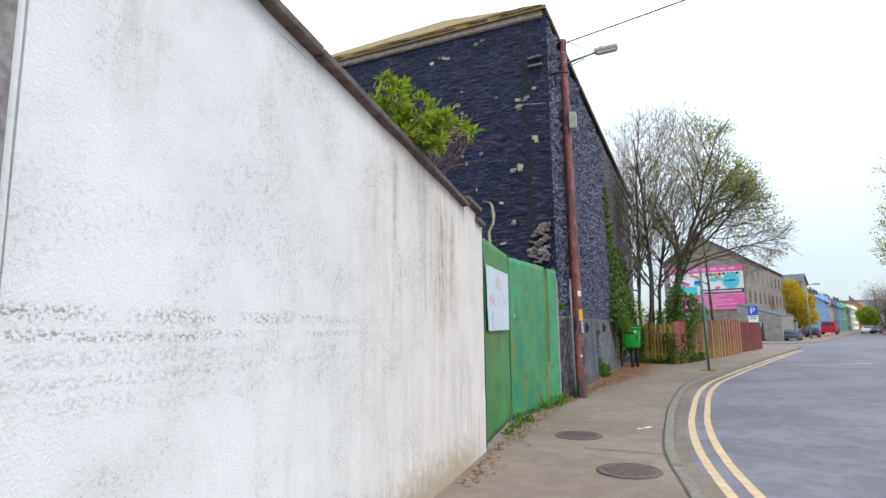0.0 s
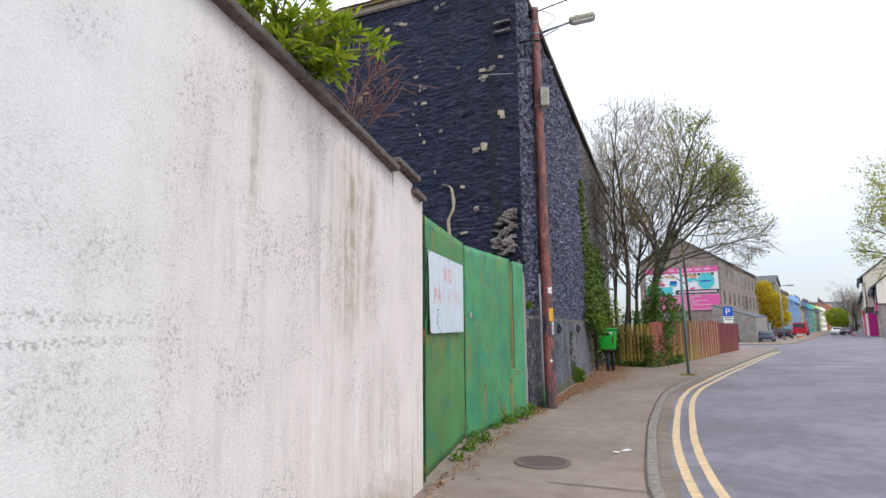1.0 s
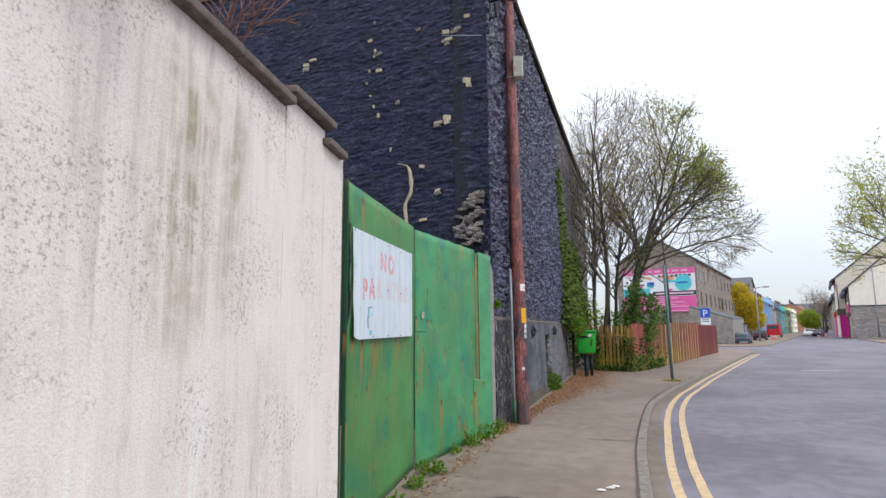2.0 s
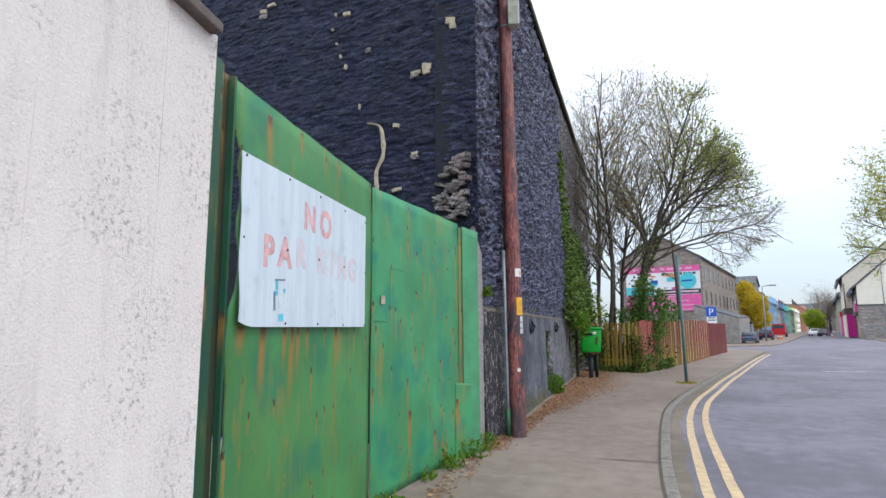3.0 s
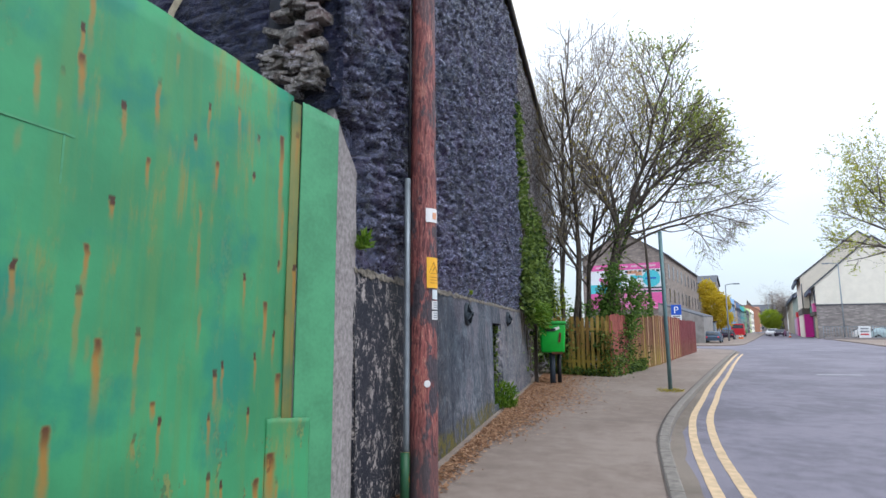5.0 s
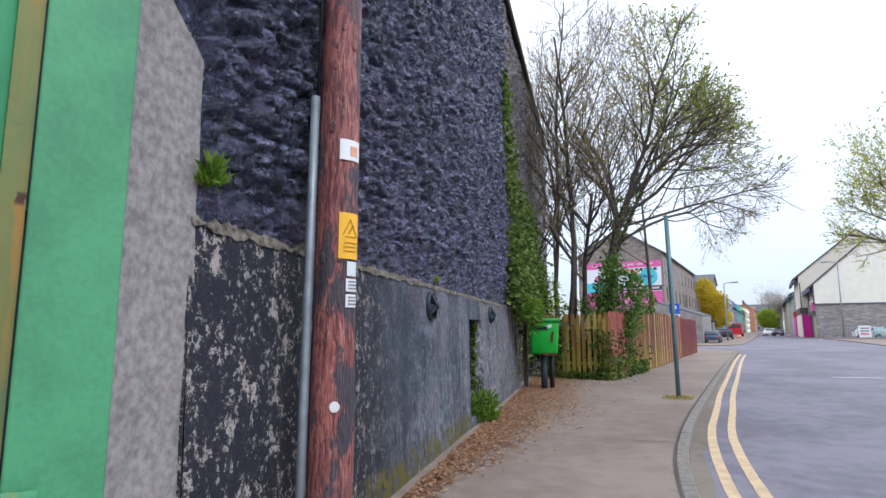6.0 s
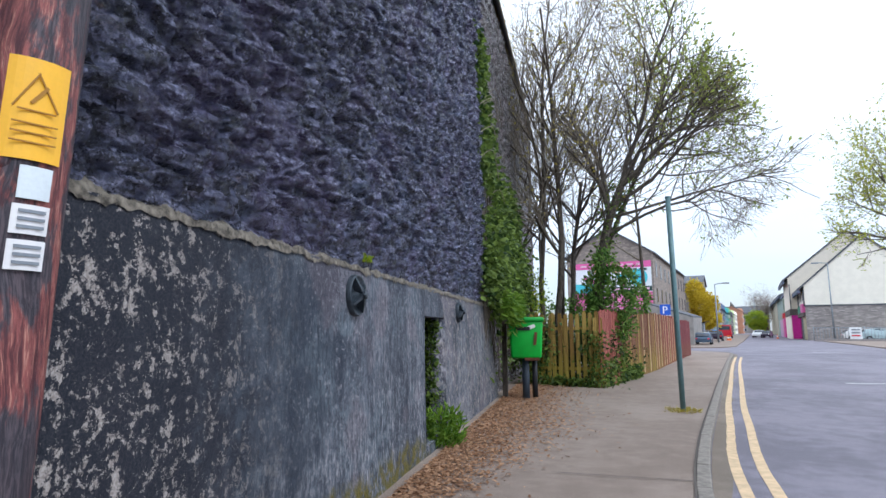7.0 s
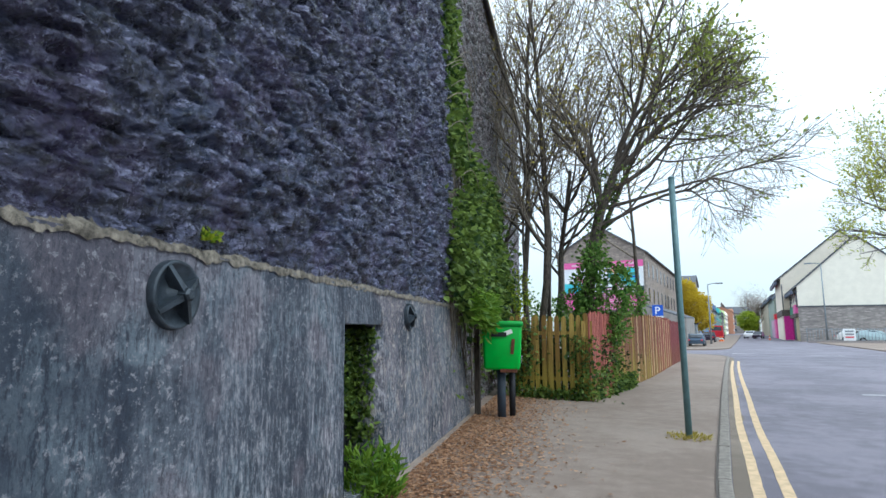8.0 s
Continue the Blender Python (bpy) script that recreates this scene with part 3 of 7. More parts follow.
def slab(p, q, z0, z1, thick, side=1, bevel=0.0):
    """An upright slab whose face runs from p to q; its thickness goes to the left of p->q for side 1."""
    d = Vector((q[0] - p[0], q[1] - p[1], 0))
    n = Vector((-d.y, d.x, 0)).normalized() * side
    c = Vector((p[0] + d.x / 2, p[1] + d.y / 2, (z0 + z1) / 2)) + n * thick / 2
    m = Matrix.Translation(c) @ Matrix.Rotation(math.atan2(d.y, d.x), 4, "Z")
    return obox((d.length, thick, z1 - z0), m, bevel)


def tube(points, radii, sides=8, cap=True):
    """Vertices and faces of a tube along points."""
    vs, fs = [], []
    pts = [Vector(p) for p in points]
    up = Vector((0.3, 0.2, 1)).normalized()
    for i, p in enumerate(pts):
        d = (pts[min(i + 1, len(pts) - 1)] - pts[max(i - 1, 0)]).normalized()
        a = d.cross(up if abs(d.dot(up)) < 0.95 else Vector((1, 0, 0))).normalized()
        b = d.cross(a)
        r = radii[i] if isinstance(radii, (list, tuple)) else radii
        for k in range(sides):
            w = 2 * math.pi * k / sides
            vs.append(p + a * math.cos(w) * r + b * math.sin(w) * r)
    for i in range(len(pts) - 1):
        for k in range(sides):
            a0, a1 = i * sides + k, i * sides + (k + 1) % sides
            fs.append((a0, a1, a1 + sides, a0 + sides))
    if cap:
        fs.append(tuple(range(sides))[::-1])
        fs.append(tuple(range((len(pts) - 1) * sides, len(pts) * sides)))
    return vs, fs


def pipe(name, points, radii, material, parent, label="", sides=8):
    vs, fs = tube(points, radii, sides)
    return link(name, vs, fs, material, parent, label, True)


def lathe(profile, centre, sides=24):
    """A turned shape from (radius, z) pairs."""
    vs, fs = [], []
    for r, z in profile:
        for k in range(sides):
            w = 2 * math.pi * k / sides
            vs.append((centre[0] + r * math.cos(w), centre[1] + r * math.sin(w), centre[2] + z))
    for i in range(len(profile) - 1):
        for k in range(sides):
            a, b = i * sides + k, i * sides + (k + 1) % sides
            fs.append((a, b, b + sides, a + sides))
    fs.append(tuple(range((len(profile) - 1) * sides, len(profile) * sides)))
    return vs, fs


def spline(pts, step=0.5):
    """Points at even steps along a smooth curve through pts."""
    pts = [Vector(p) for p in pts]
    ext = [2 * pts[0] - pts[1]] + pts + [2 * pts[-1] - pts[-2]]
    out = []
    for i in range(1, len(ext) - 2):
        p0, p1, p2, p3 = ext[i - 1:i + 3]
        k = max(1, int((p2 - p1).length / step))
        for j in range(k):
            t = j / k
            out.append(0.5 * ((2 * p1) + (p2 - p0) * t + (2 * p0 - 5 * p1 + 4 * p2 - p3) * t * t + (3 * p1 - p0 - 3 * p2 + p3) * t ** 3))
    return out + [pts[-1]]


def offset_line(line, d):
    """The same line moved d metres to the right of its way."""
    out = []
    for i, p in enumerate(line):
        t = (line[min(i + 1, len(line) - 1)] - line[max(i - 1, 0)])
        n = Vector((t.y, -t.x)).normalized() if len(p) == 2 else Vector((t.y, -t.x, 0)).normalized()
        out.append(p + n * d)
    return out


def ribbon(a, b, z):
    vs = [(p[0], p[1], z) for p in a] + [(p[0], p[1], z) for p in b]
    n = len(a)
    return vs, [(i, n + i, n + i + 1, i + 1) for i in range(n - 1)]


def blades(spots, size, rng, lift=0.5, ratio=0.5):
    """Small folded leaves of four triangles at the spots (place, outward way)."""
    vs, fs = [], []
    for p, out in spots:
        s = size * rng.uniform(0.6, 1.3)
        d = (Vector(out) * lift + Vector((rng.gauss(0, 1), rng.gauss(0, 1), rng.gauss(0, 1))) * 0.6).normalized()
        w = d.cross(Vector((rng.gauss(0, 1), rng.gauss(0, 1), rng.gauss(0, 1)))).normalized() * s * ratio * 0.5
        nrm = d.cross(w).normalized() * s * 0.12
        p = Vector(p)
        i = len(vs)
        vs += [p, p + d * s * 0.45 + w + nrm, p + d * s, p + d * s * 0.45 - w + nrm, p + d * s * 0.5 - nrm * 0.3]
        fs += [(i, i + 1, i + 4), (i + 1, i + 2, i + 4), (i + 2, i + 3, i + 4), (i + 3, i, i + 4)]
    return vs, fs


def stuff(ob):
    return tagged(ob, kind="stuff")


def lettering(text, size, m, material, parent, name="lettering", label="", spacing=1.0, bold=0.0):
    cu = bpy.data.curves.new(name, "FONT")
    cu.body, cu.size, cu.extrude, cu.space_character, cu.offset = text, size, 0.0004, spacing, bold
    tmp = new(name + "_tmp", cu)
    bpy.context.view_layer.update()
    me = bpy.data.meshes.new_from_object(tmp.evaluated_get(bpy.context.evaluated_depsgraph_get()))
    bpy.data.objects.remove(tmp)
    me.materials.clear()
    me.materials.append(material)
    me.transform(m)
    me.shade_flat()
    ob = new(name, me)
    ob.parent = parent
    return tagged(ob, label)


# ---- ground, road, footpath ----
ROAD_Z = -0.09
R0 = random.Random(3)
kerb_pts = [(3.6, -8), (1.9, -1.5), (0.3, 4.8), (-0.67, 9.1), (-1.12, 11.15), (-1.36, 13.55), (-1.50, 15.3), (-1.57, 17.0), (-1.62, 19.0), (-1.61, 20.5), (-1.49, 22.0), (-1.29, 23.6),
            (-1.08, 25.0), (-0.58, 28.1), (0.15, 32.6), (1.1, 38.3), (2.08, 44.1), (2.86, 48.6), (3.75, 53.8), (3.9, 56.6), (2.7, 58.6), (0, 59.6), (-14, 61.5)]
kerb_line = spline(kerb_pts, 0.45)
ground = link("ground", [(-1500, -600, -0.25), (1500, -600, -0.25), (1500, 2600, -0.25), (-1500, 2600, -0.25)], [(0, 1, 2, 3)], EARTH)
tagged(ground, "rough open ground reaching the horizon", "ground", kind="structure")
road = link("road", [(-60, -40, ROAD_Z), (70, -40, ROAD_Z), (110, 480, ROAD_Z), (-20, 480, ROAD_Z)], [(0, 1, 2, 3)], ROAD)
tagged(road, "grey asphalt street with worn patches", "road", kind="structure")

# footpath: from under the walls to the kerb, with a gentle unevenness
pave_in, pave_out = [], []
inner = offset_line(kerb_line, -0.07)
for p in inner:
    pave_out.append(p)
    left = min(-4.6, p.x - 6) if p.y < 56 else p.x - 14
    pave_in.append(Vector((left, p.y if p.y < 54 else min(p.y, 57.0))))
vs, fs = [], []
cols = 14
for a, b in zip(pave_in, pave_out):
    for k in range(cols + 1):
        q = a.lerp(b, k / cols)
        vs.append((q.x, q.y, 0.012 * noise.noise(Vector((q.x * 0.8, q.y * 0.8, 0)))))
for i in range(len(inner) - 1):
    for k in range(cols):
        j = i * (cols + 1) + k
        fs.append((j, j + 1, j + cols + 2, j + cols + 1))
pavement = tagged(link("pavement", vs, fs, PAVING, smooth=True), "brown-grey asphalt footpath with patches and joints", "pavement", kind="structure")

# kerb stones, each its own piece
kerb = thing("kerb", "row of worn granite kerb stones along the road", "kerb", kind="structure")
fine_line = spline(kerb_pts, 0.05)
acc, start = 0.0, fine_line[0]
for a, b in zip(fine_line, fine_line[1:]):
    acc += (b - a).length
    if acc > 0.91:
        d = b - start
        m = Matrix.Translation((start.x + d.x / 2, start.y + d.y / 2, -0.055 + R0.uniform(-0.003, 0.004))) @ Matrix.Rotation(math.atan2(d.y, d.x) + R0.uniform(-0.004, 0.004), 4, "Z")
        part("kerb_stone", obox((d.length - 0.012, 0.13, 0.13), m, 0.014), KERB, kerb)
        start, acc = b, 0.0

# strip of silt and grit in the channel along the kerb
silt_a, silt_b = offset_line(kerb_line, 0.074), []
for i, p in enumerate(offset_line(kerb_line, 0.28)):
    silt_b.append(p + (p - silt_a[i]) * 0.55 * noise.noise(Vector((p.x * 1.3, p.y * 1.3, 5))))
vs, fs = ribbon(silt_a, silt_b, ROAD_Z + 0.003)
tagged(link("road_channel", vs, [f[::-1] for f in fs], SILT), "brown silt and grit lying along the kerb", "road channel", kind="structure")
# dark open joint behind the kerb stones
joint_a = offset_line(kerb_line, -0.084)
joint_b = offset_line(kerb_line, -0.064)
vs, fs = ribbon(joint_a, joint_b, 0.016)
tagged(link("pavement_joint", vs, [f[::-1] for f in fs], KERB_JOINT), "dark joint between kerb and footpath", "pavement joint", "joints in the footpath", "structure")

# double yellow lines
yellow = spline([(1.7, 2.0), (0.60, 5.6), (-0.39, 9.6), (-0.82, 11.9), (-1.07, 14.25), (-1.18, 16.7), (-1.24, 18.9), (-1.22, 20.7), (-1.12, 22.4), (-0.98, 23.7), (-0.67, 25.8), (-0.24, 28.8), (0.55, 33.6), (1.57, 39.9), (2.57, 45.8), (3.6, 51.5)], 0.2)
for k, off in enumerate((0.0, 0.265)):
    seg = offset_line(yellow, off)
    wob = [0.008 * noise.noise(Vector((p.x * 3, p.y * 3, k))) for p in seg]
    a = [p + Vector((-0.056 + w, 0)) for p, w in zip(seg, wob)]
    b = [p + Vector((0.056 + w, 0)) for p, w in zip(seg, wob)]
    vs, fs = ribbon(a, b, ROAD_Z + 0.004)
    tagged(link("road_line", vs, fs, LINE_YELLOW), "worn yellow painted no-parking line", "road marking", "double yellow lines", "structure")
# give-way dashes across the mouth of the side street, and a far dash
for x0, y0, l in ((5.3, 62.5, 1.6), (9.6, 60.0, 2.0), (3.6, 34.5, 1.4), (6.6, 71, 2.5)):
    vs, fs = ribbon([Vector((x0, y0)), Vector((x0 + l * 0.98, y0 + l * 0.1))], [Vector((x0, y0 + 0.18)), Vector((x0 + l * 0.98, y0 + 0.18 + l * 0.1))], ROAD_Z + 0.004)
    tagged(link("road_line", vs, [f[::-1] for f in fs], LINE_WHITE), "short worn white road marking", "road marking", "white dashes", "structure")

# saw-cut joints across the footpath
for y, x0, x1 in ((15.55, -2.35, -1.56), (21.6, -2.9, -1.62), (10.9, -2.2, -1.15)):
    vs, fs = ribbon([Vector((x0 + (x1 - x0) * k / 8, y + 0.03 * k / 8 + 0.01 * noise.noise(Vector((k, y, 0))))) for k in range(9)], [Vector((x0 + (x1 - x0) * k / 8, y + 0.018 + 0.03 * k / 8 + 0.01 * noise.noise(Vector((k, y, 3))))) for k in range(9)], 0.014)
    tagged(link("pavement_joint", vs, [f[::-1] for f in fs], GUTTER), "dark open joint across the asphalt footpath", "pavement joint", "joints in the footpath", "structure")

# manhole covers
def manhole(cx, cy, r, label):
    cover = thing("manhole_cover", label, "manhole cover", "manhole covers in the footpath")
    vs, fs = lathe([(r + 0.03, -0.02), (r + 0.03, 0.016), (r, 0.018), (r, 0.012)], (cx, cy, 0.0), 40)
    link("frame", vs, fs[:-1], IRON, cover)
    bm = bmesh.new()
    bmesh.ops.create_cone(bm, cap_ends=True, segments=40, radius1=r - 0.006, radius2=r - 0.006, depth=0.03, matrix=Matrix.Translation((cx, cy, 0.0)))
    n = int(r / 0.035)
    for i in range(-n, n + 1):
        for j in range(-n, n + 1):
            x, y = i * 0.034, j * 0.034
            if math.hypot(x, y) < r - 0.04:
                add_box(bm, (0.022, 0.012, 0.008), Matrix.Translation((cx + x, cy + y, 0.017)) @ Matrix.Rotation(radians(90 if (i + j) % 2 else 0), 4, "Z"))
    part("lid", bm, IRON, cover)


manhole(-2.48, 11.80, 0.32, "round brown cast-iron manhole cover set in asphalt")
manhole(-1.43, 9.87, 0.33, "round cast-iron manhole cover with raised pattern")

# ---- white boundary wall ----
WA, WB = Vector((-2.97, 8.05)), Vector((-3.31, 10.10))
wd = (WB - WA).normalized()


def wall_at(y):
    return WA.x + wd.x / wd.y * (y - WA.y)


def quad_sheet(p, q, zf0, zf1, nx, nz, wobble, seed, thick=0.0):
    """A closed upright slab whose face is a fine, slightly uneven grid from p to q; zf give bottom and top along it."""
    vs, fs = [], []
    d = Vector((q[0] - p[0], q[1] - p[1], 0))
    n = Vector((d.y, -d.x, 0)).normalized()
    for i in range(nx + 1):
        u = i / nx
        for k in range(nz + 1):
            z = zf0(u) + (zf1(u) - zf0(u)) * k / nz
            c = Vector((p[0], p[1], 0)) + d * u
            w = wobble * noise.fractal(Vector((u * d.length * 1.1 + seed, z * 1.1, seed)), 1.0, 2.0, 4)
            vs.append((c.x + n.x * w, c.y + n.y * w, z))
    for i in range(nx):
        for k in range(nz):
            a = i * (nz + 1) + k
            fs.append((a, a + nz + 1, a + nz + 2, a + 1))
    if thick:
        base = len(vs)
        for u in (0, 1):
            for zf in (zf0, zf1):
                c = Vector((p[0], p[1], 0)) + d * u - n * thick
                vs.append((c.x, c.y, zf(u)))
        c0, t0, c1, t1 = 0, nz, nx * (nz + 1), nx * (nz + 1) + nz
        b0, bt0, b1, bt1 = base, base + 1, base + 2, base + 3
        fs += [(b1, b0, bt0, bt1)]
        fs += [(b0, c0, t0, bt0), (c1, b1, bt1, t1), (t0, t1, bt1, bt0)]
    return vs, fs


def top_z(y):
    return 3.46 - 0.074 * max(0, y - 5.1)


y0w, y1w = 3.86, 10.2
vs, fs = quad_sheet((wall_at(y0w), y0w), (wall_at(9.28), 9.28), lambda u: -0.05, lambda u: top_z(y0w + (9.28 - y0w) * u), 90, 50, 0.012, 2.0, 0.24)
white_wall = thing("wall_white", "tall white roughcast boundary wall, stained by damp", "wall", kind="structure")
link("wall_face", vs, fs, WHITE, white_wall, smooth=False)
vs, fs = quad_sheet((wall_at(9.28), 9.28), (wall_at(9.86), 9.86), lambda u: -0.05, lambda u: 3.22 - 0.04 * u, 10, 50, 0.006, 2.0, 0.24)
link("wall_end", vs, fs, WHITE, white_wall)
vs, fs = quad_sheet((wall_at(9.86), 9.86), (wall_at(y1w), y1w), lambda u: -0.05, lambda u: 3.06, 4, 50, 0.006, 2.0, 0.24)
link("wall_end", vs, fs, WHITE, white_wall)
# the older stretch behind, one pier forward
vs, fs = quad_sheet((wall_at(-4) + 0.02, -4.0), (wall_at(3.84) + 0.02, 3.84), lambda u: -0.05, lambda u: 3.75, 60, 30, 0.012, 7.0, 0.24)
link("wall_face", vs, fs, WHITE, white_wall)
vs, fs = quad_sheet((wall_at(3.62) + 0.055, 3.62), (wall_at(3.80) + 0.055, 3.80), lambda u: -0.05, lambda u: 3.75, 6, 40, 0.004, 8.0, 0.2)
link("pier", vs, fs, CONCRETE, white_wall, "grey cement pier strip")


def coping_run(ya, yb, zf, proud, n, lift):
    for i in range(n):
        a, b = ya + (yb - ya) * i / n + 0.004, ya + (yb - ya) * (i + 1) / n - 0.004
        pa, pb = Vector((wall_at(a) + proud, a, zf(a) + lift)), Vector((wall_at(b) + proud, b, zf(b) + lift))
        d = pb - pa
        rot = d.to_track_quat("X", "Z").to_matrix().to_4x4()
        c = (pa + pb) / 2 + Vector((-0.16, 0, R0.uniform(-0.004, 0.004)))
        part("coping_stone", obox((d.length, 0.36, 0.055), Matrix.Translation(c) @ rot, 0.012), COPING, white_wall)


coping_run(3.86, 9.26, top_z, 0.06, 9, 0.02)
coping_run(9.24, 9.90, lambda y: 3.26 - 0.05 * (y - 9.24), 0.06, 1, 0.0)
coping_run(9.80, 10.14, lambda y: 3.09 - 0.08 * (y - 9.8), 0.05, 1, 0.0)

# ---- green sheet-steel gate ----
gate = thing("metal_gate", "tall green sheet-steel double gate, rusting and buckled, shut", "gate")
GA, GB, GC = Vector((-3.44, 10.50)), Vector((-3.937, 12.825)), Vector((-3.925, 15.10))


def steel_sheet(name, p, q, z0, z1, wob, seed, material, label="", ragged=0.0, parent=None):
    nx, nz = 30, 30
    vs, fs = [], []
    d = Vector((q[0] - p[0], q[1] - p[1], 0))
    n = Vector((d.y, -d.x, 0)).normalized()
    for layer in (0.0, -0.012):
        for i in range(nx + 1):
            u = i / nx
            for k in range(nz + 1):
                v = k / nz
                z = z0 + (z1(u) - z0) * v
                du = ragged * max(0, (0.08 - u) / 0.08) * noise.fractal(Vector((z * 2.3, seed, 3)), 1, 2, 4) if ragged else 0
                c = Vector((p[0], p[1], 0)) + d * (u + du / d.length)
                w = wob * noise.noise(Vector((u * d.length * 0.8 + seed, z * 0.7, seed))) + layer
                vs.append((c.x + n.x * w, c.y + n.y * w, z + 0.008 * noise.noise(Vector((u * 9, seed, v)))))
    m = (nx + 1) * (nz + 1)
    for i in range(nx):
        for k in range(nz):
            a = i * (nz + 1) + k
            fs += [(a, a + nz + 1, a + nz + 2, a + 1), (m + a + 1, m + a + nz + 2, m + a + nz + 1, m + a)]
    rim = [k for k in range(nz + 1)] + [i * (nz + 1) + nz for i in range(1, nx + 1)] + [nx * (nz + 1) + k for k in range(nz - 1, -1, -1)] + [i * (nz + 1) for i in range(nx - 1, 0, -1)]
    for a, b in zip(rim, rim[1:] + rim[:1]):
        fs.append((a, b, m + b, m + a))
    return link(name, vs, fs, material, parent or gate, label, True)


leaf_a = steel_sheet("gate_leaf", GA, GB, 0.03, lambda u: 2.96 + 0.02 * u, 0.035, 1.0, GREEN_A, "faded green leaf with rust runs", 0.09)
leaf_b = steel_sheet("gate_leaf", GB + Vector((0.008, 0.025)), GC, 0.0, lambda u: 2.955 + 0.02 * u, 0.02, 5.0, GREEN_B, "green leaf with rust spots")
strip = steel_sheet("gate_strip", Vector((-3.885, 15.15)), Vector((-3.765, 15.42)), -0.02, lambda u: 2.95 - 0.05 * u, 0.008, 9.0, GREEN_LIGHT, "bright green closing strip")
steel_sheet("gate_strip", Vector((-3.91, 14.92)), Vector((-3.81, 15.22)), -0.02, lambda u: 0.92 - 0.03 * u, 0.006, 11.0, GREEN_B, "lower patch plate")
part("gate_stile", slab((-3.915, 15.07), (-3.90, 15.15), 0.0, 2.93, 0.05, 1), make_gate_green("rusty_yellow_green_stile", (0.14, 0.16, 0.05), 3.0), gate, "rust-streaked stile")
# patched hatch on the second leaf
for a, b, z0, z1 in ((13.19, 13.20, 1.67, 2.2), (12.86, 13.21, 1.665, 1.675), (13.19, 13.6, 2.195, 2.205), (13.55, 13.56, 1.8, 2.2)):
    part("weld_seam", slab((-3.915, a), (-3.915, b), z0, z1, 0.012, 1), GREEN_LIGHT, leaf_b)
part("bare_patch", slab((-3.908, 12.99), (-3.908, 13.07), 1.83, 1.91, 0.008, 1), MORTAR_PALE, leaf_b, "bare pale patch")
# steel channel post between wall and gate
part("gate_post", slab((-3.365, 10.215), (-3.40, 10.335), 0.0, 2.99, 0.014, 1, 0.003), GREEN_DARK, gate, "dark green rusting steel channel post")
part("gate_post_web", slab((-3.43, 10.325), (-3.455, 10.43), 0.0, 2.97, 0.012, 1), make_gate_green("rust_brown_green_steel", (0.045, 0.055, 0.03), 13.0), gate)
part("gate_post_flange", slab((-3.375, 10.215), (-3.60, 10.19), 0.0, 2.98, 0.012, -1), GREEN_DARK, gate)
part("gate_post_rib", slab((-3.408, 10.425), (-3.415, 10.448), 0.0, 2.96, 0.03, 1), GREEN_DARK, gate)
# white sheet fixed on the first leaf, with faded lettering
gd = (GB - GA).normalized()
gn = Vector((gd.y, -gd.x))


def on_gate(s, z, out):
    p = GA + gd * s + gn * out
    return Vector((p.x, p.y, z))


plate = thing("notice_sheet", "white-painted metal sheet with faded red lettering, fixed on the gate", "sign")
vs, fs, nx, nz = [], [], 24, 12
for layer in (0.0, -0.004):
    for i in range(nx + 1):
        for k in range(nz + 1):
            u, v = i / nx, k / nz
            s = -0.02 + 2.12 * u + 0.02 * noise.noise(Vector((v * 4, 1, 0))) * (1 - u) * (i == 0)
            z = 1.595 + 0.012 * u + (0.96 + 0.03 * u) * v + (0.03 * max(0, 0.06 - u) / 0.06 * (1 if k == 0 else 0))
            w = 0.042 + layer + 0.02 * max(0, 0.1 - u) / 0.1 * (1 - v)
            vs.append(on_gate(s, z, w))
m = (nx + 1) * (nz + 1)
for i in range(nx):
    for k in range(nz):
        a = i * (nz + 1) + k
        fs += [(a, a + nz + 1, a + nz + 2, a + 1), (m + a + 1, m + a + nz + 2, m + a + nz + 1, m + a)]
link("sheet", vs, fs, SHEET, plate, smooth=True)
gate_rot = Matrix.Rotation(math.atan2(gd.y, gd.x), 4, "Z") @ Matrix.Rotation(radians(90), 4, "X")


def gate_m(s, z, out=0.06):
    return Matrix.Translation(on_gate(s, z, out)) @ gate_rot


lettering("N", 0.25, gate_m(0.79, 2.27, 0.0432), RED_FADED, plate, bold=0.011)
lettering("O", 0.27, gate_m(1.06, 2.265, 0.0432), RED_FADED, plate, bold=0.011)
for ch, s, z, mt in (("P", 0.25, 1.955, RED_FADED), ("A", 0.44, 1.975, RED_FADED), ("R", 0.68, 2.0, RED_FAINT), ("K", 1.02, 1.99, RED_FAINT), ("I", 1.28, 1.99, RED_FAINT), ("N", 1.42, 1.99, RED_FAINT), ("G", 1.66, 1.99, RED_FAINT)):
    lettering(ch, 0.255, gate_m(s, z, 0.0432), mt, plate, bold=0.011)
for s, z, w, h, mt in ((0.43, 1.85, 0.028, 0.06, STICKER_BLUE), (0.49, 1.765, 0.07, 0.10, STICKER_WHITE), (0.495, 1.655, 0.06, 0.045, STICKER_BLUE), (0.405, 1.75, 0.022, 0.11, INK_GREY), (0.47, 1.885, 0.13, 0.010, INK_GREY), (0.42, 1.80, 0.04, 0.03, STICKER_BLUE), (0.53, 1.82, 0.025, 0.03, STICKER_BLUE)):
    part("torn_sticker", obox((w, h, 0.0016), gate_m(s, z, 0.0440) @ Matrix.Rotation(0.08, 4, "Z"), 0), mt, plate, "torn blue and white sticker")
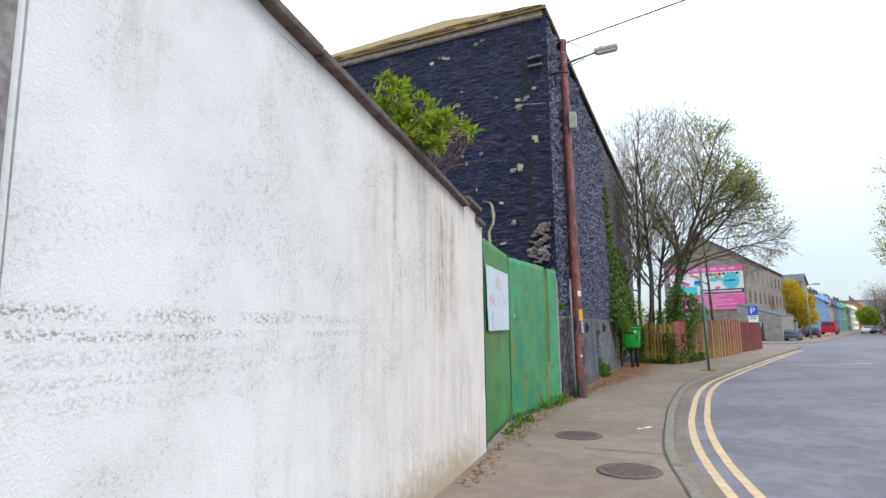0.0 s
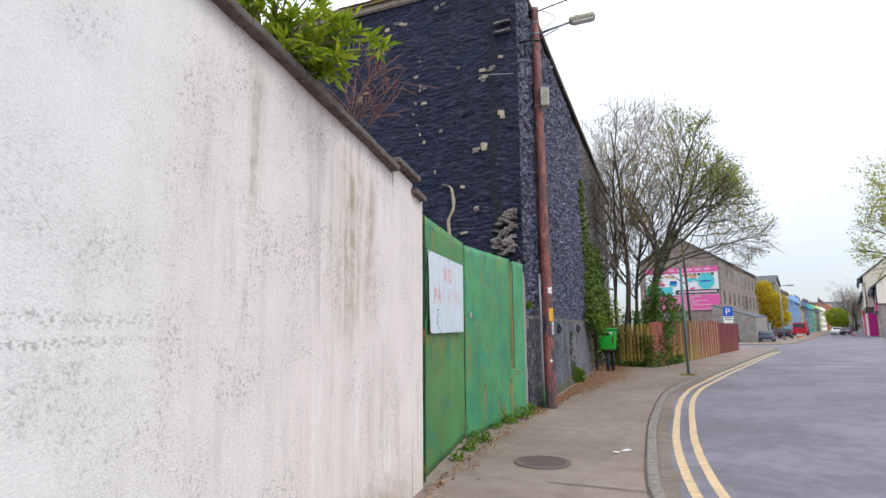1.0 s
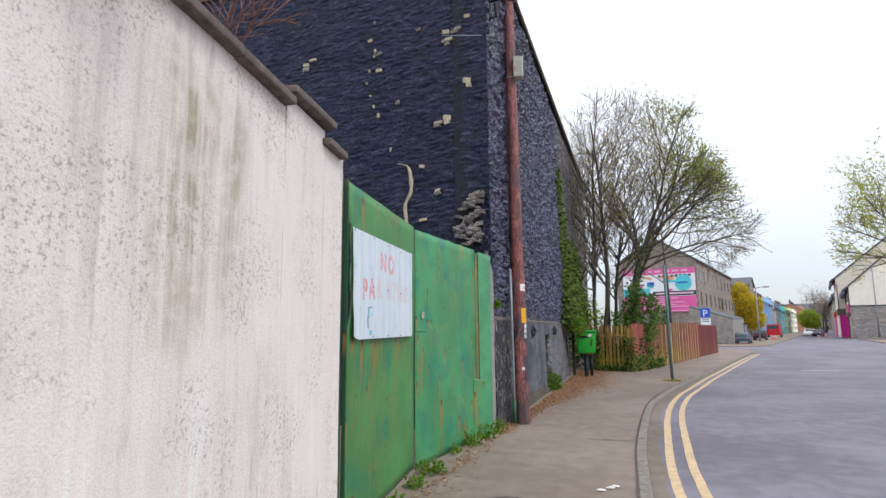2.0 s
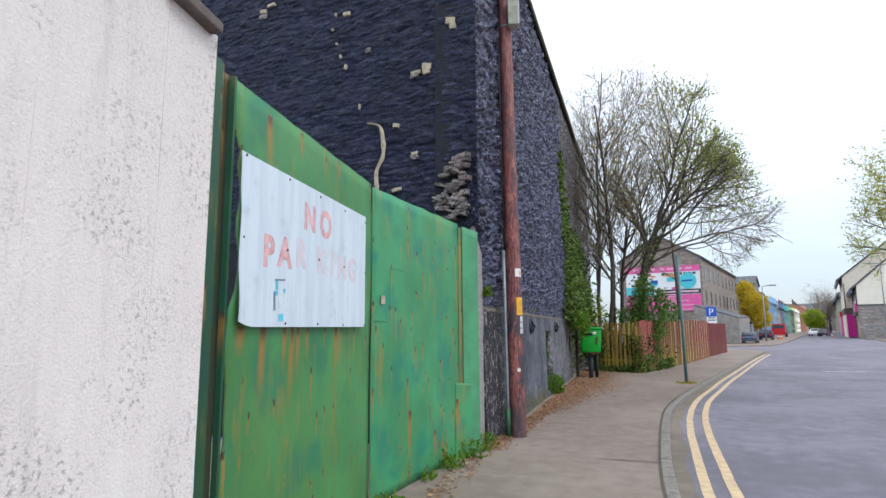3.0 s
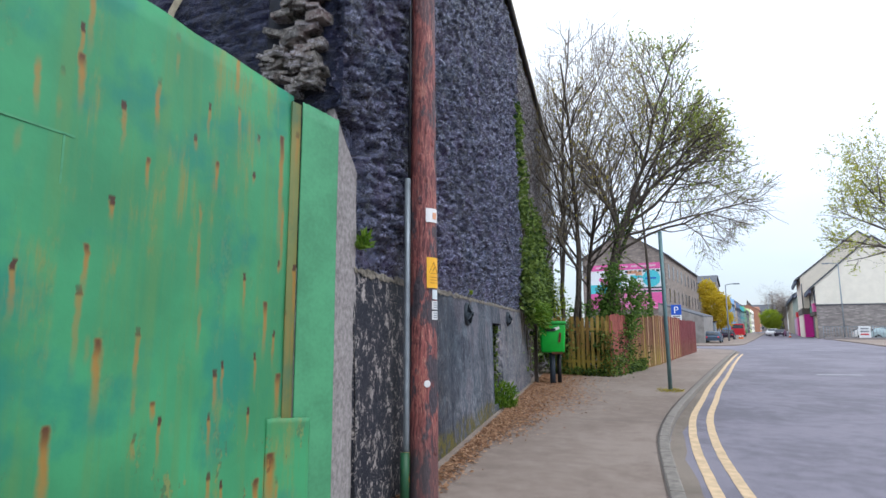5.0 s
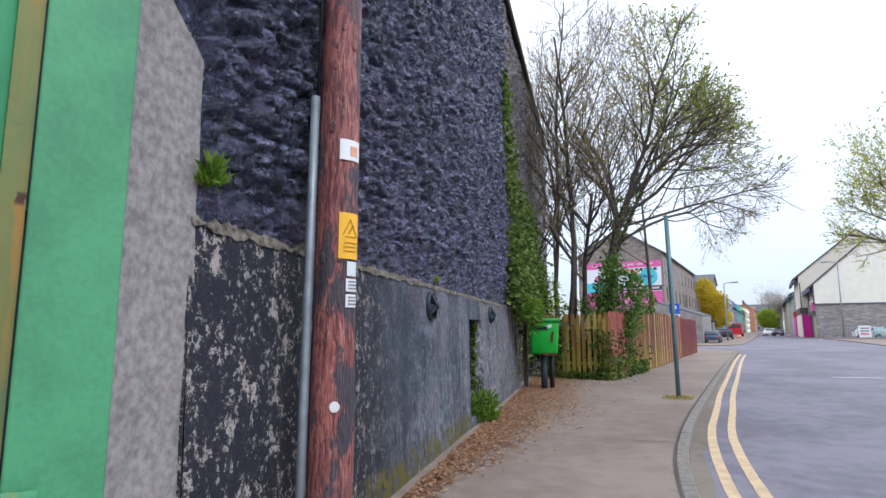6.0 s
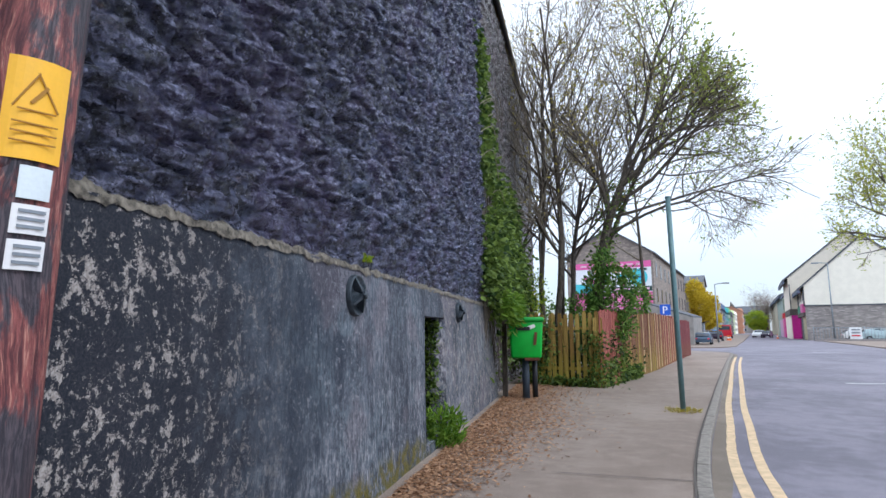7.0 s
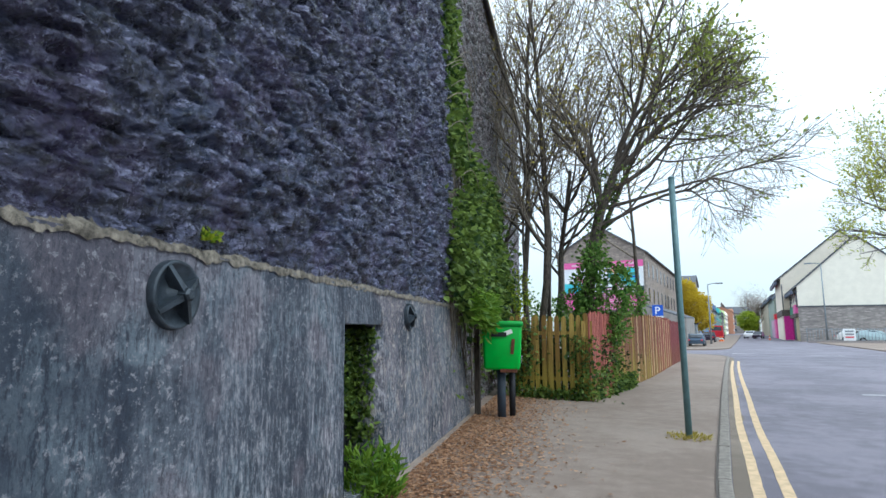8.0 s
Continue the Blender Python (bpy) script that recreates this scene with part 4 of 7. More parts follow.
for s in (0.02, 0.55, 1.05, 1.55, 2.07):
    for z in (1.62, 2.08, 2.54):
        part("screw", obox((0.014, 0.014, 0.005), gate_m(s, z, 0.049), 0.002), BLACK_IRON, plate)

# ---- the black warehouse ----
K = Vector((-3.87, 15.42))
sd = Vector((-0.0826, 1.0)).normalized()         # along the street
sn = Vector((sd.y, -sd.x))                        # out to the street
S_LEN, F_LEN = 25.6, 11.5
E0, E1 = 9.15, 10.15                              # eaves at the corner and at the far end


def on_side(s, z, out=0.0):
    p = K + sd * s + sn * out
    return Vector((p.x, p.y, z))


def s_of(y):
    return (y - K.y) / sd.y


def eave(s):
    return E0 + (E1 - E0) * s / S_LEN


warehouse = thing("warehouse", "old black-painted rubble stone warehouse with a mossy hipped roof", "building")


def prism(name, pts, z0, z1s, material, label=""):
    """Upright block over a plan outline with its own top height at each corner."""
    n = len(pts)
    vs = [(p[0], p[1], z0) for p in pts] + [(p[0], p[1], z) for p, z in zip(pts, z1s)]
    fs = [tuple(range(n))[::-1], tuple(range(n, 2 * n))] + [(i, (i + 1) % n, n + (i + 1) % n, n + i) for i in range(n)]
    return link(name, vs, fs, material, warehouse, label)


T = 0.5
far = K + sd * S_LEN
inn = K - sn * T
prism("wall_street", [K + sd * 0.0, far, far - sn * T, inn], 1.86, [E0, E1, E1, E0], JOINT)
prism("wall_front", [K, K - sn * T + sd * T, (K.x - F_LEN, K.y + T), (K.x - F_LEN, K.y)], -0.05, [E0, E0, E0 + 0.2, E0 + 0.2], JOINT)
prism("wall_rear", [far, far - Vector((F_LEN, 0)), far - Vector((F_LEN, 0.5)), far - Vector((0, 0.5))], 0, [E1] * 4, BROWN)
prism("wall_yard", [(K.x - F_LEN, K.y), (K.x - F_LEN + 0.5, K.y), far - Vector((F_LEN - 0.5, 0)), far - Vector((F_LEN, 0))], 0, [E0 + .2, E0 + .2, E1, E1], BROWN)

# plinth in blocks round the low opening
N0, N1, NZ0, NZ1, PTOP = s_of(21.98), s_of(23.02), 0.10, 1.55, 1.88
PE = s_of(26.9)


def plinth_block(s0, s1, z0, z1, slant=0.0):
    nx, nz = max(2, int((s1 - s0) / 0.12)), max(2, int((z1 - z0) / 0.12))
    vs, fs = [], []
    for i in range(nx + 1):
        for k in range(nz + 1):
            v = k / nz
            z = z0 + (z1 - z0) * v
            s = s0 + (s1 - s0 + slant * (1 - z / PTOP)) * i / nx
            w = 0.05 + 0.012 * noise.fractal(Vector((s * 0.9, z * 0.9, 4)), 1, 2, 4) + 0.05 * (1 - z / PTOP)
            vs.append(on_side(s, z, w))
    for i in range(nx):
        for k in range(nz):
            a = i * (nz + 1) + k
            fs.append((a, a + nz + 1, a + nz + 2, a + 1))
    b = len(vs)
    for s, z in ((s0, z0), (s1 + slant * (1 - z0 / PTOP), z0), (s1 + slant * (1 - z1 / PTOP), z1), (s0, z1)):
        vs.append(on_side(s, z, -T))
    c0, c1, c2, c3 = 0, nx * (nz + 1), nx * (nz + 1) + nz, nz
    fs += [(b, b + 3, b + 2, b + 1), (c0, c3, b + 3, b), (c1, b + 1, b + 2, c2), (c3, c2, b + 2, b + 3), (c1, c0, b, b + 1)]
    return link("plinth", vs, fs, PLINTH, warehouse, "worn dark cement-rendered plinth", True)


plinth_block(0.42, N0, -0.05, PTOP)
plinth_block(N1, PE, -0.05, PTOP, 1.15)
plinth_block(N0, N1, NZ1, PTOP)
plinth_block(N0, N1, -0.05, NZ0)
# niche back: the shade of the recess is put into its dark colour
part("niche_back", slab(on_side(N0 - .1, 0, -0.36)[:2], on_side(N1 + .1, 0, -0.36)[:2], 0, 1.7, 0.08, 1), DARK_WOOD_AND_RECESS, warehouse, "back of the opening, coloured dark for the shade inside")
prism("wall_street", [far - sn * 0, far - sn * T, K + sd * (PE + 0.1) - sn * T, K + sd * (PE + 0.1)], -0.05, [1.86] * 4, BROWN)
part("loose_board", slab(on_side(N0 + 0.04, 0, -0.12)[:2], on_side(N0 + 0.66, 0, -0.30)[:2], 0.30, 1.53, 0.03, 1), plain("brown_board", (0.10, 0.07, 0.065), 0.8, 0, 0.4, 12, 0.5), warehouse, "brown board standing in the opening")
# concrete quoin beside the gate, and the rough mortar ledge on top of the plinth
vs, fs = quad_sheet(on_side(0.0, 0, 0.055)[:2], on_side(0.45, 0, 0.055)[:2], lambda u: -0.05, lambda u: 3.0 - 0.35 * u, 6, 50, 0.02, 12.0, 0.4)
link("quoin", vs, fs, CONCRETE, warehouse, "rough grey concrete quoin")
vs, fs, n = [], [], 620
for i in range(n + 1):
    s = 0.42 + (PE - 0.42) * i / n
    j = [0.4 + 1.3 * noise.fractal(Vector((s * 5, k, 9)), 0.5, 2.2, 6) for k in range(4)]
    vs += [on_side(s, PTOP - 0.02 - 0.02 * j[0], 0.062), on_side(s, PTOP + 0.005 + 0.02 * j[1], 0.052 + 0.015 * j[3]), on_side(s, PTOP + 0.02 + 0.03 * j[2], 0.03), on_side(s, PTOP + 0.05 + 0.05 * j[3], -0.03)]
for i in range(n):
    for k in range(3):
        a = i * 4 + k
        fs.append((a, a + 4, a + 5, a + 1))
link("plinth_ledge", vs, fs, LEDGE, warehouse, "crumbling mortar ledge", True)


# round iron anchor plates
def anchor(s, z, r):
    b = Matrix.Translation(on_side(s, z, 0.075)) @ Matrix.Rotation(math.atan2(sd.y, sd.x), 4, "Z") @ Matrix.Rotation(radians(90), 4, "X")
    vs, fs = lathe([(r, -0.03), (r, 0.014), (r * 0.96, 0.028), (r * 0.88, 0.020), (r * 0.6, -0.008), (r * 0.3, 0.0), (r * 0.22, 0.04)], (0, 0, 0), 32)
    pl = link("anchor_plate", [b @ Vector(v) for v in vs], fs, PLATE_IRON, warehouse, "round dished black iron anchor plate", True)
    for k in range(4):
        rib = bmesh.new()
        o = [(r * 0.1, 0.0, 0.075), (r * 0.95, 0.0, 0.034), (r * 0.95, 0.0, -0.01), (r * 0.1, 0.0, -0.01)]
        for side in (-1, 1):
            vv = [rib.verts.new((x, side * (0.016 if x < r * 0.5 else 0.010), z)) for x, _, z in o]
            rib.faces.new(vv if side > 0 else vv[::-1])
        rib.verts.ensure_lookup_table()
        for i in range(4):
            j = (i + 1) % 4
            rib.faces.new([rib.verts[n] for n in (i, j, 4 + j, 4 + i)])
        rib.transform(b @ Matrix.Rotation(radians(90 * k + 33), 4, "Z"))
        part("rib", rib, PLATE_IRON, pl)
    vs, fs = lathe([(0.034, 0), (0.034, 0.085), (0.024, 0.095)], (0, 0, 0), 6)
    link("nut", [b @ Vector(v) for v in vs], fs, PLATE_IRON, pl)


anchor(s_of(19.84), 1.655, 0.165)
anchor(s_of(23.95), 1.655, 0.15)

# roof: hipped, mossy slate with pale fascia and dark gutter
OV = 0.16
ra, rb = Vector((K.x + OV, K.y - OV, E0 + 0.12)), Vector((far.x + OV, far.y + OV, E1 + 0.12))
rc, rd = Vector((K.x - F_LEN - OV, K.y - OV, E0 + 0.32)), Vector((far.x - F_LEN, far.y + OV, E1 + 0.12))
half = (F_LEN + 2 * OV) / 2
rise = half * math.tan(radians(36.5))
r1, r2 = Vector((K.x - F_LEN / 2 + 0.2, K.y + half, E0 + rise)), Vector((far.x - F_LEN / 2, far.y - half, E1 + rise))
top = [ra, rc, r1, rb, rd, r2]
vs = top + [v + Vector((0, 0, -0.08)) for v in top]
fs = [(0, 2, 1), (0, 3, 5, 2), (1, 2, 5, 4), (3, 4, 5), (0, 1, 7, 6), (0, 6, 9, 3), (1, 4, 10, 7), (3, 9, 10, 4), (6, 7, 8), (6, 8, 11, 9), (7, 10, 11, 8), (9, 11, 10)]
roof = link("roof", vs, fs, MOSS_SLATE, warehouse, "brown slate roof thick with yellow moss")
# slates in courses on the front slope
for row in range(5):
    t = row / 28
    a, b = ra.lerp(r1, t), rc.lerp(r1, t)
    n = 40
    for i in range(n):
        if R0.random() < 0.08:
            continue
        p, q = a.lerp(b, (i + 0.03) / n), a.lerp(b, (i + 0.97) / n)
        up = (r1 - (ra + rc) / 2).normalized() * 0.32
        nn = (q - p).cross(up).normalized()
        nn = nn if nn.z > 0 else -nn
        h = R0.uniform(0.012, 0.03)
        vv = [p - up * 0.1 + nn * h, q - up * 0.1 + nn * (h + R0.uniform(0, 0.008)), q + up * 0.9 + nn * 0.008, p + up * 0.9 + nn * 0.008]
        vv += [v - nn * 0.012 for v in vv]
        link("slate", vv, [(0, 1, 2, 3), (4, 7, 6, 5), (0, 4, 5, 1), (1, 5, 6, 2), (3, 7, 4, 0), (2, 6, 7, 3)], MOSS_SLATE, roof)
fz = E0 - 0.10
vs = []
for x, z in ((K.x + 0.06, fz), (K.x - F_LEN, fz + 0.2)):
    for dy, dz in ((-0.03, 0), (-0.03, 0.16), (-0.09, 0.16), (-0.09, 0.03)):
        vs.append((x, K.y + dy, z + dz))
link("fascia", vs, [(0, 1, 5, 4), (1, 2, 6, 5), (2, 3, 7, 6), (3, 0, 4, 7), (0, 3, 2, 1), (4, 5, 6, 7)], FASCIA, warehouse, "weathered pale verge board")
pipe("gutter", [on_side(s, eave(s) + 0.02, 0.10) for s in (-0.1, 6, 12, 18, S_LEN)], 0.06, GUTTER, warehouse, "dark street-side gutter")
part("far_gutter_end", obox((0.25, 0.12, 0.1), Matrix.Translation(on_side(S_LEN, E1 - 0.05, 0.15))), GUTTER, warehouse)

# iron brackets and bare patches on the front wall
def on_front(x, z, out=0.0):
    return Vector((x, K.y - out, z))


def front_patch(x, z, w, h, seed, label=""):
    """A scar where paint and facing are lost: small bare stones in the black wall."""
    rr = random.Random(seed)
    n = max(1, int(w * h / 0.014))
    for k in range(n):
        a = 0.0 if n == 1 else 0.5
        px, pz = x + rr.uniform(-a, a) * w, z + rr.uniform(-a, a) * h
        s = min(w, rr.uniform(0.08, 0.16)), min(h, rr.uniform(0.05, 0.10))
        m = Matrix.Translation(on_front(px, pz, 0.03 + rr.uniform(0, 0.02))) @ pose(0, 0, 0, rr.uniform(-10, 10), rr.uniform(-12, 12), rr.uniform(-10, 10))
        part("bare_stone", obox((s[0], 0.05, s[1]), m, 0.008), MORTAR_PALE if rr.random() < 0.7 else BARE, warehouse, label)


for i, (x, z, w, h) in enumerate(((-4.60, 5.40, 0.24, 0.24), (-4.42, 7.03, 0.28, 0.30), (-5.07, 7.26, 0.16, 0.06), (-7.55, 7.03, 0.3, 0.2), (-4.72, 4.02, 0.12, 0.26), (-4.98, 3.62, 0.4, 0.05), (-4.12, 6.05, 0.14, 0.2), (-5.93, 6.95, 0.4, 0.06), (-6.1, 7.25, 0.1, 0.14), (-5.9, 6.6, 0.12, 0.08), (-5.5, 5.9, 0.2, 0.12), (-6.6, 8.6, 0.5, 0.12), (-5.4, 8.8, 0.4, 0.1), (-4.1, 7.3, 0.1, 0.12), (-5.0, 4.6, 0.1, 0.06))):
    front_patch(x, z, w, h, 20 + i, "pale bare stone in the black wall")
# curving mortar scar above the gate
vs, fs = [], []
scar = spline([(-5.47, 4.70), (-5.28, 4.63), (-5.22, 4.40), (-5.22, 4.15), (-5.33, 3.92), (-5.31, 3.6), (-5.33, 3.3)], 0.06)
for i, p in enumerate(scar):
    w = 0.035 + 0.025 * noise.noise(Vector((i * 0.5, 0, 0)))
    vs += [on_front(p.x - w, p.y, 0.05), on_front(p.x, p.y + w * 0.3, 0.085), on_front(p.x + w, p.y, 0.05)]
for i in range(len(scar) - 1):
    for k in range(2):
        a = i * 3 + k
        fs.append((a, a + 3, a + 4, a + 1))
link("wall_scar", vs, fs, MORTAR_PALE, warehouse, "curving pale mortar scar", True)
# crack of paint loss running up the wall
crack = spline([(-5.6, 5.0), (-5.75, 5.5), (-6.1, 6.0), (-6.15, 6.5), (-5.95, 6.9), (-5.95, 7.6)], 0.12)
for i, p in enumerate(crack):
    if R0.random() < 0.55:
        front_patch(p.x + R0.uniform(-0.07, 0.07), p.y, R0.uniform(0.02, 0.045), R0.uniform(0.03, 0.09), 100 + i)
# broken bare stones by the corner
for i in range(70):
    z = 3.12 + 0.9 * R0.random()
    reach = 0.10 + 0.40 * (1 - abs(z - 3.45) / 0.6)
    x = -3.90 - R0.random() * max(0.05, reach)
    m = Matrix.Translation(on_front(x, z, 0.03 + R0.uniform(0, 0.06))) @ pose(0, 0, 0, R0.uniform(-14, 14), R0.uniform(-16, 22), R0.uniform(-14, 14))
    part("bare_stone", obox((R0.uniform(0.06, 0.19), 0.14, R0.uniform(0.025, 0.075)), m, 0.01), BARE, warehouse, "broken bare stone")
for z in (7.82, 8.02):
    part("ledge_stone", box((-4.22, K.y - 0.12, z), (-3.86, K.y, z + 0.05), 0.01), BROWN, warehouse)
# iron rods
pipe("iron_bracket", [(-4.45, K.y - 0.4, 6.82), (-4.05, K.y - 0.15, 6.86), (-3.62, K.y + 0.1, 6.90)], 0.011, GALV, warehouse, "pale projecting iron bar")
pipe("iron_bracket", [on_side(0.4, 7.75, 0.0), on_side(0.4, 7.78, 0.35), on_side(0.55, 7.8, 0.5)], 0.025, BLACK_IRON, warehouse, "black iron bracket")
pipe("iron_bracket", [on_side(0.42, 7.72, 0.2), on_side(0.42, 7.45, 0.22), on_side(0.42, 7.42, 0.05)], 0.03, BLACK_IRON, warehouse)

# ---- utility pole with lamp ----
pole = thing("utility_pole", "reddish creosoted wooden utility pole carrying a street lamp", "utility pole")
PB, PT = Vector((-3.62, 16.71, -0.05)), Vector((-3.84, 17.23, 9.32))


def on_pole(z):
    return PB.lerp(PT, (z - PB.z) / (PT.z - PB.z))


vs, fs, n, sides = [], [], 90, 28
for i in range(n + 1):
    z = -0.05 + 9.37 * i / n
    c = on_pole(z)
    r = 0.128 - 0.030 * i / n
    for k in range(sides):
        a = 2 * math.pi * k / sides
        w = r + 0.004 * noise.noise(Vector((math.cos(a) * 2.2, math.sin(a) * 2.2, z * 0.9))) + 0.0035 * noise.noise(Vector((math.cos(a) * 9, math.sin(a) * 9, z * 1.5)))
        vs.append((c.x + w * math.cos(a), c.y + w * math.sin(a), z))
for i in range(n):
    for k in range(sides):
        a, b = i * sides + k, i * sides + (k + 1) % sides
        fs.append((a, b, b + sides, a + sides))
fs.append(tuple(range(n * sides, (n + 1) * sides)))
link("shaft", vs, fs, POLE_WOOD, pole, "reddish weathered timber shaft", True)
# knots
for i in range(16):
    z, a = R0.uniform(0.4, 5), radians(R0.uniform(-120, 30))
    c = on_pole(z) + Vector((math.cos(a), math.sin(a), 0)) * (0.128 - 0.003 * z)
    m = Matrix.Translation(c) @ Matrix.Rotation(a, 4, "Z") @ Matrix.Diagonal((0.25, 1, 1.5, 1))
    bm = bmesh.new()
    bmesh.ops.create_icosphere(bm, subdivisions=2, radius=R0.uniform(0.016, 0.03), matrix=m)
    part("knot", bm, POLE_WOOD, pole, "", True)
pipe("cable_guard", [on_pole(z) + Vector((-0.112, -0.112, 0)) for z in (0.0, 0.9, 1.8, 2.82)], 0.027, GALV, pole, "dull grey steel cable guard", 12)
pipe("cable", [on_pole(z) + Vector((-0.100, -0.100, 0)) for z in (2.75, 4.0, 5.5, 6.8)], 0.012, BLACK_IRON, pole)
pipe("earth_stub", [on_pole(z) + Vector((-0.10, -0.17, 0)) for z in (0.0, 0.2, 0.42)], 0.04, GREEN_DARK, pole, "dark green ground sleeve")


def pole_plate(a_mid, z0, z1, width, material, label, lift=0.0, rad=0.14):
    """A thin plate bent round the pole."""
    vs, fs, n = [], [], 8
    for lay in (0.0, -0.003):
        for z in (z0, z1):
            c = on_pole(z)
            r = 0.128 - 0.0032 * z + 0.008 + lift + lay
            for i in range(n + 1):
                a = radians(a_mid) + (i / n - 0.5) * width / r
                vs.append((c.x + r * math.cos(a), c.y + r * math.sin(a), z))
    m = n + 1
    for i in range(n):
        fs += [(i, i + 1, m + i + 1, m + i), (2 * m + i, 3 * m + i, 3 * m + i + 1, 2 * m + i + 1), (m + i, m + i + 1, 3 * m + i + 1, 3 * m + i), (i, 2 * m + i, 2 * m + i + 1, i + 1)]
    return link("plate", vs, fs, material, pole, label)


FACE = -26
t1 = pole_plate(FACE, 2.40, 2.53, 0.145, PAPER, "white label with faded orange print")
part("print", obox((0.05, 0.004, 0.06), Matrix.Translation(on_pole(2.46) + Vector((math.cos(radians(FACE + 8)), math.sin(radians(FACE + 8)), 0)) * 0.130) @ Matrix.Rotation(radians(FACE + 98), 4, "Z")), ORANGE, t1)
t2 = pole_plate(FACE + 3, 1.80, 2.075, 0.145, YELLOW_PLATE, "yellow electrical warning plate")


def pole_mark(z, off, w, h, parent, material, roll=0.0, lift=0.0105):
    a = radians(FACE + off)
    c = on_pole(z) + Vector((math.cos(a), math.sin(a), 0)) * (0.128 - 0.0032 * z + lift)
    part("mark", obox((w, 0.003, h), Matrix.Translation(c) @ Matrix.Rotation(a + radians(90), 4, "Z") @ Matrix.Rotation(roll, 4, "Y")), material, parent)


for roll, off, zz in ((0.5, -9, 1.985), (-0.5, 12, 1.985)):
    pole_mark(zz, off, 0.004, 0.11, t2, PRINT_BROWN, roll)
pole_mark(1.93, 3, 0.085, 0.004, t2, PRINT_BROWN)
pole_mark(1.975, 4, 0.008, 0.06, t2, PRINT_BROWN, 0.6)
for zz in (1.895, 1.87, 1.845):
    pole_mark(zz, 3, 0.10, 0.004, t2, PRINT_BROWN)
t3 = pole_plate(FACE + 12, 1.70, 1.785, 0.075, ALU, "small grey metal number plate")
for k, z in enumerate((1.61, 1.52)):
    tt = pole_plate(FACE + 12, z, z + 0.075, 0.085, PAPER, "small pale blue label with print")
    for j in range(3):
        pole_mark(z + 0.018 + j * 0.02, 12, 0.06, 0.008, tt, INK_GREY)
for r, z, off in ((0.030, 0.975, -28),):
    a = radians(FACE + off)
    c = on_pole(z) + Vector((math.cos(a), math.sin(a), 0)) * 0.131
    bm = bmesh.new()
    bmesh.ops.create_cone(bm, cap_ends=True, segments=20, radius1=r, radius2=r * 0.9, depth=0.01, matrix=Matrix.Translation(c) @ Matrix.Rotation(a, 4, "Z") @ Matrix.Rotation(radians(90), 4, "Y"))
    part("disc", bm, PAPER, pole, "round white marker disc")
# fuse box, bands, lamp
part("fuse_box", obox((0.17, 0.2, 0.44), Matrix.Translation(on_pole(6.95) + Vector((0.16, -0.06, 0))) @ Matrix.Rotation(0.3, 4, "Z"), 0.015), plain("pale_mossy_box", (0.40, 0.40, 0.32), 0.7, 0, 0.3, 9), pole, "pale grey-green fuse box")
part("box_lid", obox((0.02, 0.19, 0.42), Matrix.Translation(on_pole(6.95) + Vector((0.255, -0.03, 0))) @ Matrix.Rotation(0.3, 4, "Z"), 0.006), PAPER, pole)
arm = pipe("lamp_arm", [on_pole(8.62) + Vector((0.08, 0, 0)), on_pole(8.68) + Vector((0.4, 0.05, 0.03)), on_pole(8.74) + Vector((0.86, 0.10, 0.06))], [0.035, 0.03, 0.026], GALV, pole, "grey steel lamp arm")
pipe("lamp_stay", [on_pole(8.50) + Vector((0.09, 0, 0)), on_pole(8.66) + Vector((0.55, 0.06, 0.02))], 0.014, GALV, pole)
lm = Matrix.Translation(on_pole(8.80) + Vector((1.10, 0.13, 0.04))) @ Matrix.Rotation(0.11, 4, "Z") @ Matrix.Rotation(-0.06, 4, "Y")
lantern = part("lantern", obox((0.60, 0.22, 0.12), lm, 0.045), plain("mossy_lantern_shell", (0.38, 0.36, 0.26), 0.7, 0, 0.3, 12), pole, "weathered lantern housing")
part("diffuser", obox((0.50, 0.18, 0.05), lm @ Matrix.Translation((0.02, 0, -0.07)), 0.02), PAPER, lantern, "clear pale lamp bowl")
part("photocell", obox((0.09, 0.09, 0.06), lm @ Matrix.Translation((-0.12, 0, 0.08)), 0.02), GALV, lantern)
for z in (8.6, 8.9, 6.75):
    vs, fs = lathe([(0.115, 0), (0.115, 0.03)], on_pole(z), 20)
    link("band", vs, fs[:-1], GALV, pole)
wire_end = Vector((13.0, 11.9, 9.9))
pts = [on_pole(9.22).lerp(wire_end, i / 24) - Vector((0, 0, 0.9 * math.sin(math.pi * i / 24))) for i in range(25)]
pts = [p + Vector((0, 0, 0.35 * math.sin(math.pi * i / 24))) for i, p in enumerate(pts)]
tagged(pipe("overhead_cable", pts, 0.016, BLACK_IRON, None, sides=6), "black overhead cable strung from the pole across the road", "cable")
loop = spline([on_pole(9.25) + Vector((0.1, 0, 0)), on_pole(9.12) + Vector((0.30, -0.05, 0)), on_pole(8.95) + Vector((0.52, 0, 0)), on_pole(8.85) + Vector((0.40, 0, 0)), on_pole(8.70) + Vector((0.15, 0, 0))], 0.06)
pipe("cable", loop, 0.009, GALV, pole, "", 6)

# ---- sign post at the kerb ----
post = thing("sign_post", "plain grey-green steel sign post at the kerb", "post")
vs, fs = tube([(-1.27, 26.62, -0.05), (-1.29, 26.62, 1.9), (-1.31, 26.62, 3.76)], 0.045, 14)
link("shaft", vs, fs, POST_GREEN, post, smooth=True)
vs, fs = lathe([(0.05, 0), (0.05, 0.02), (0.03, 0.035)], (-1.31, 26.62, 3.755), 14)
link("cap", vs, fs, POST_GREEN, post)

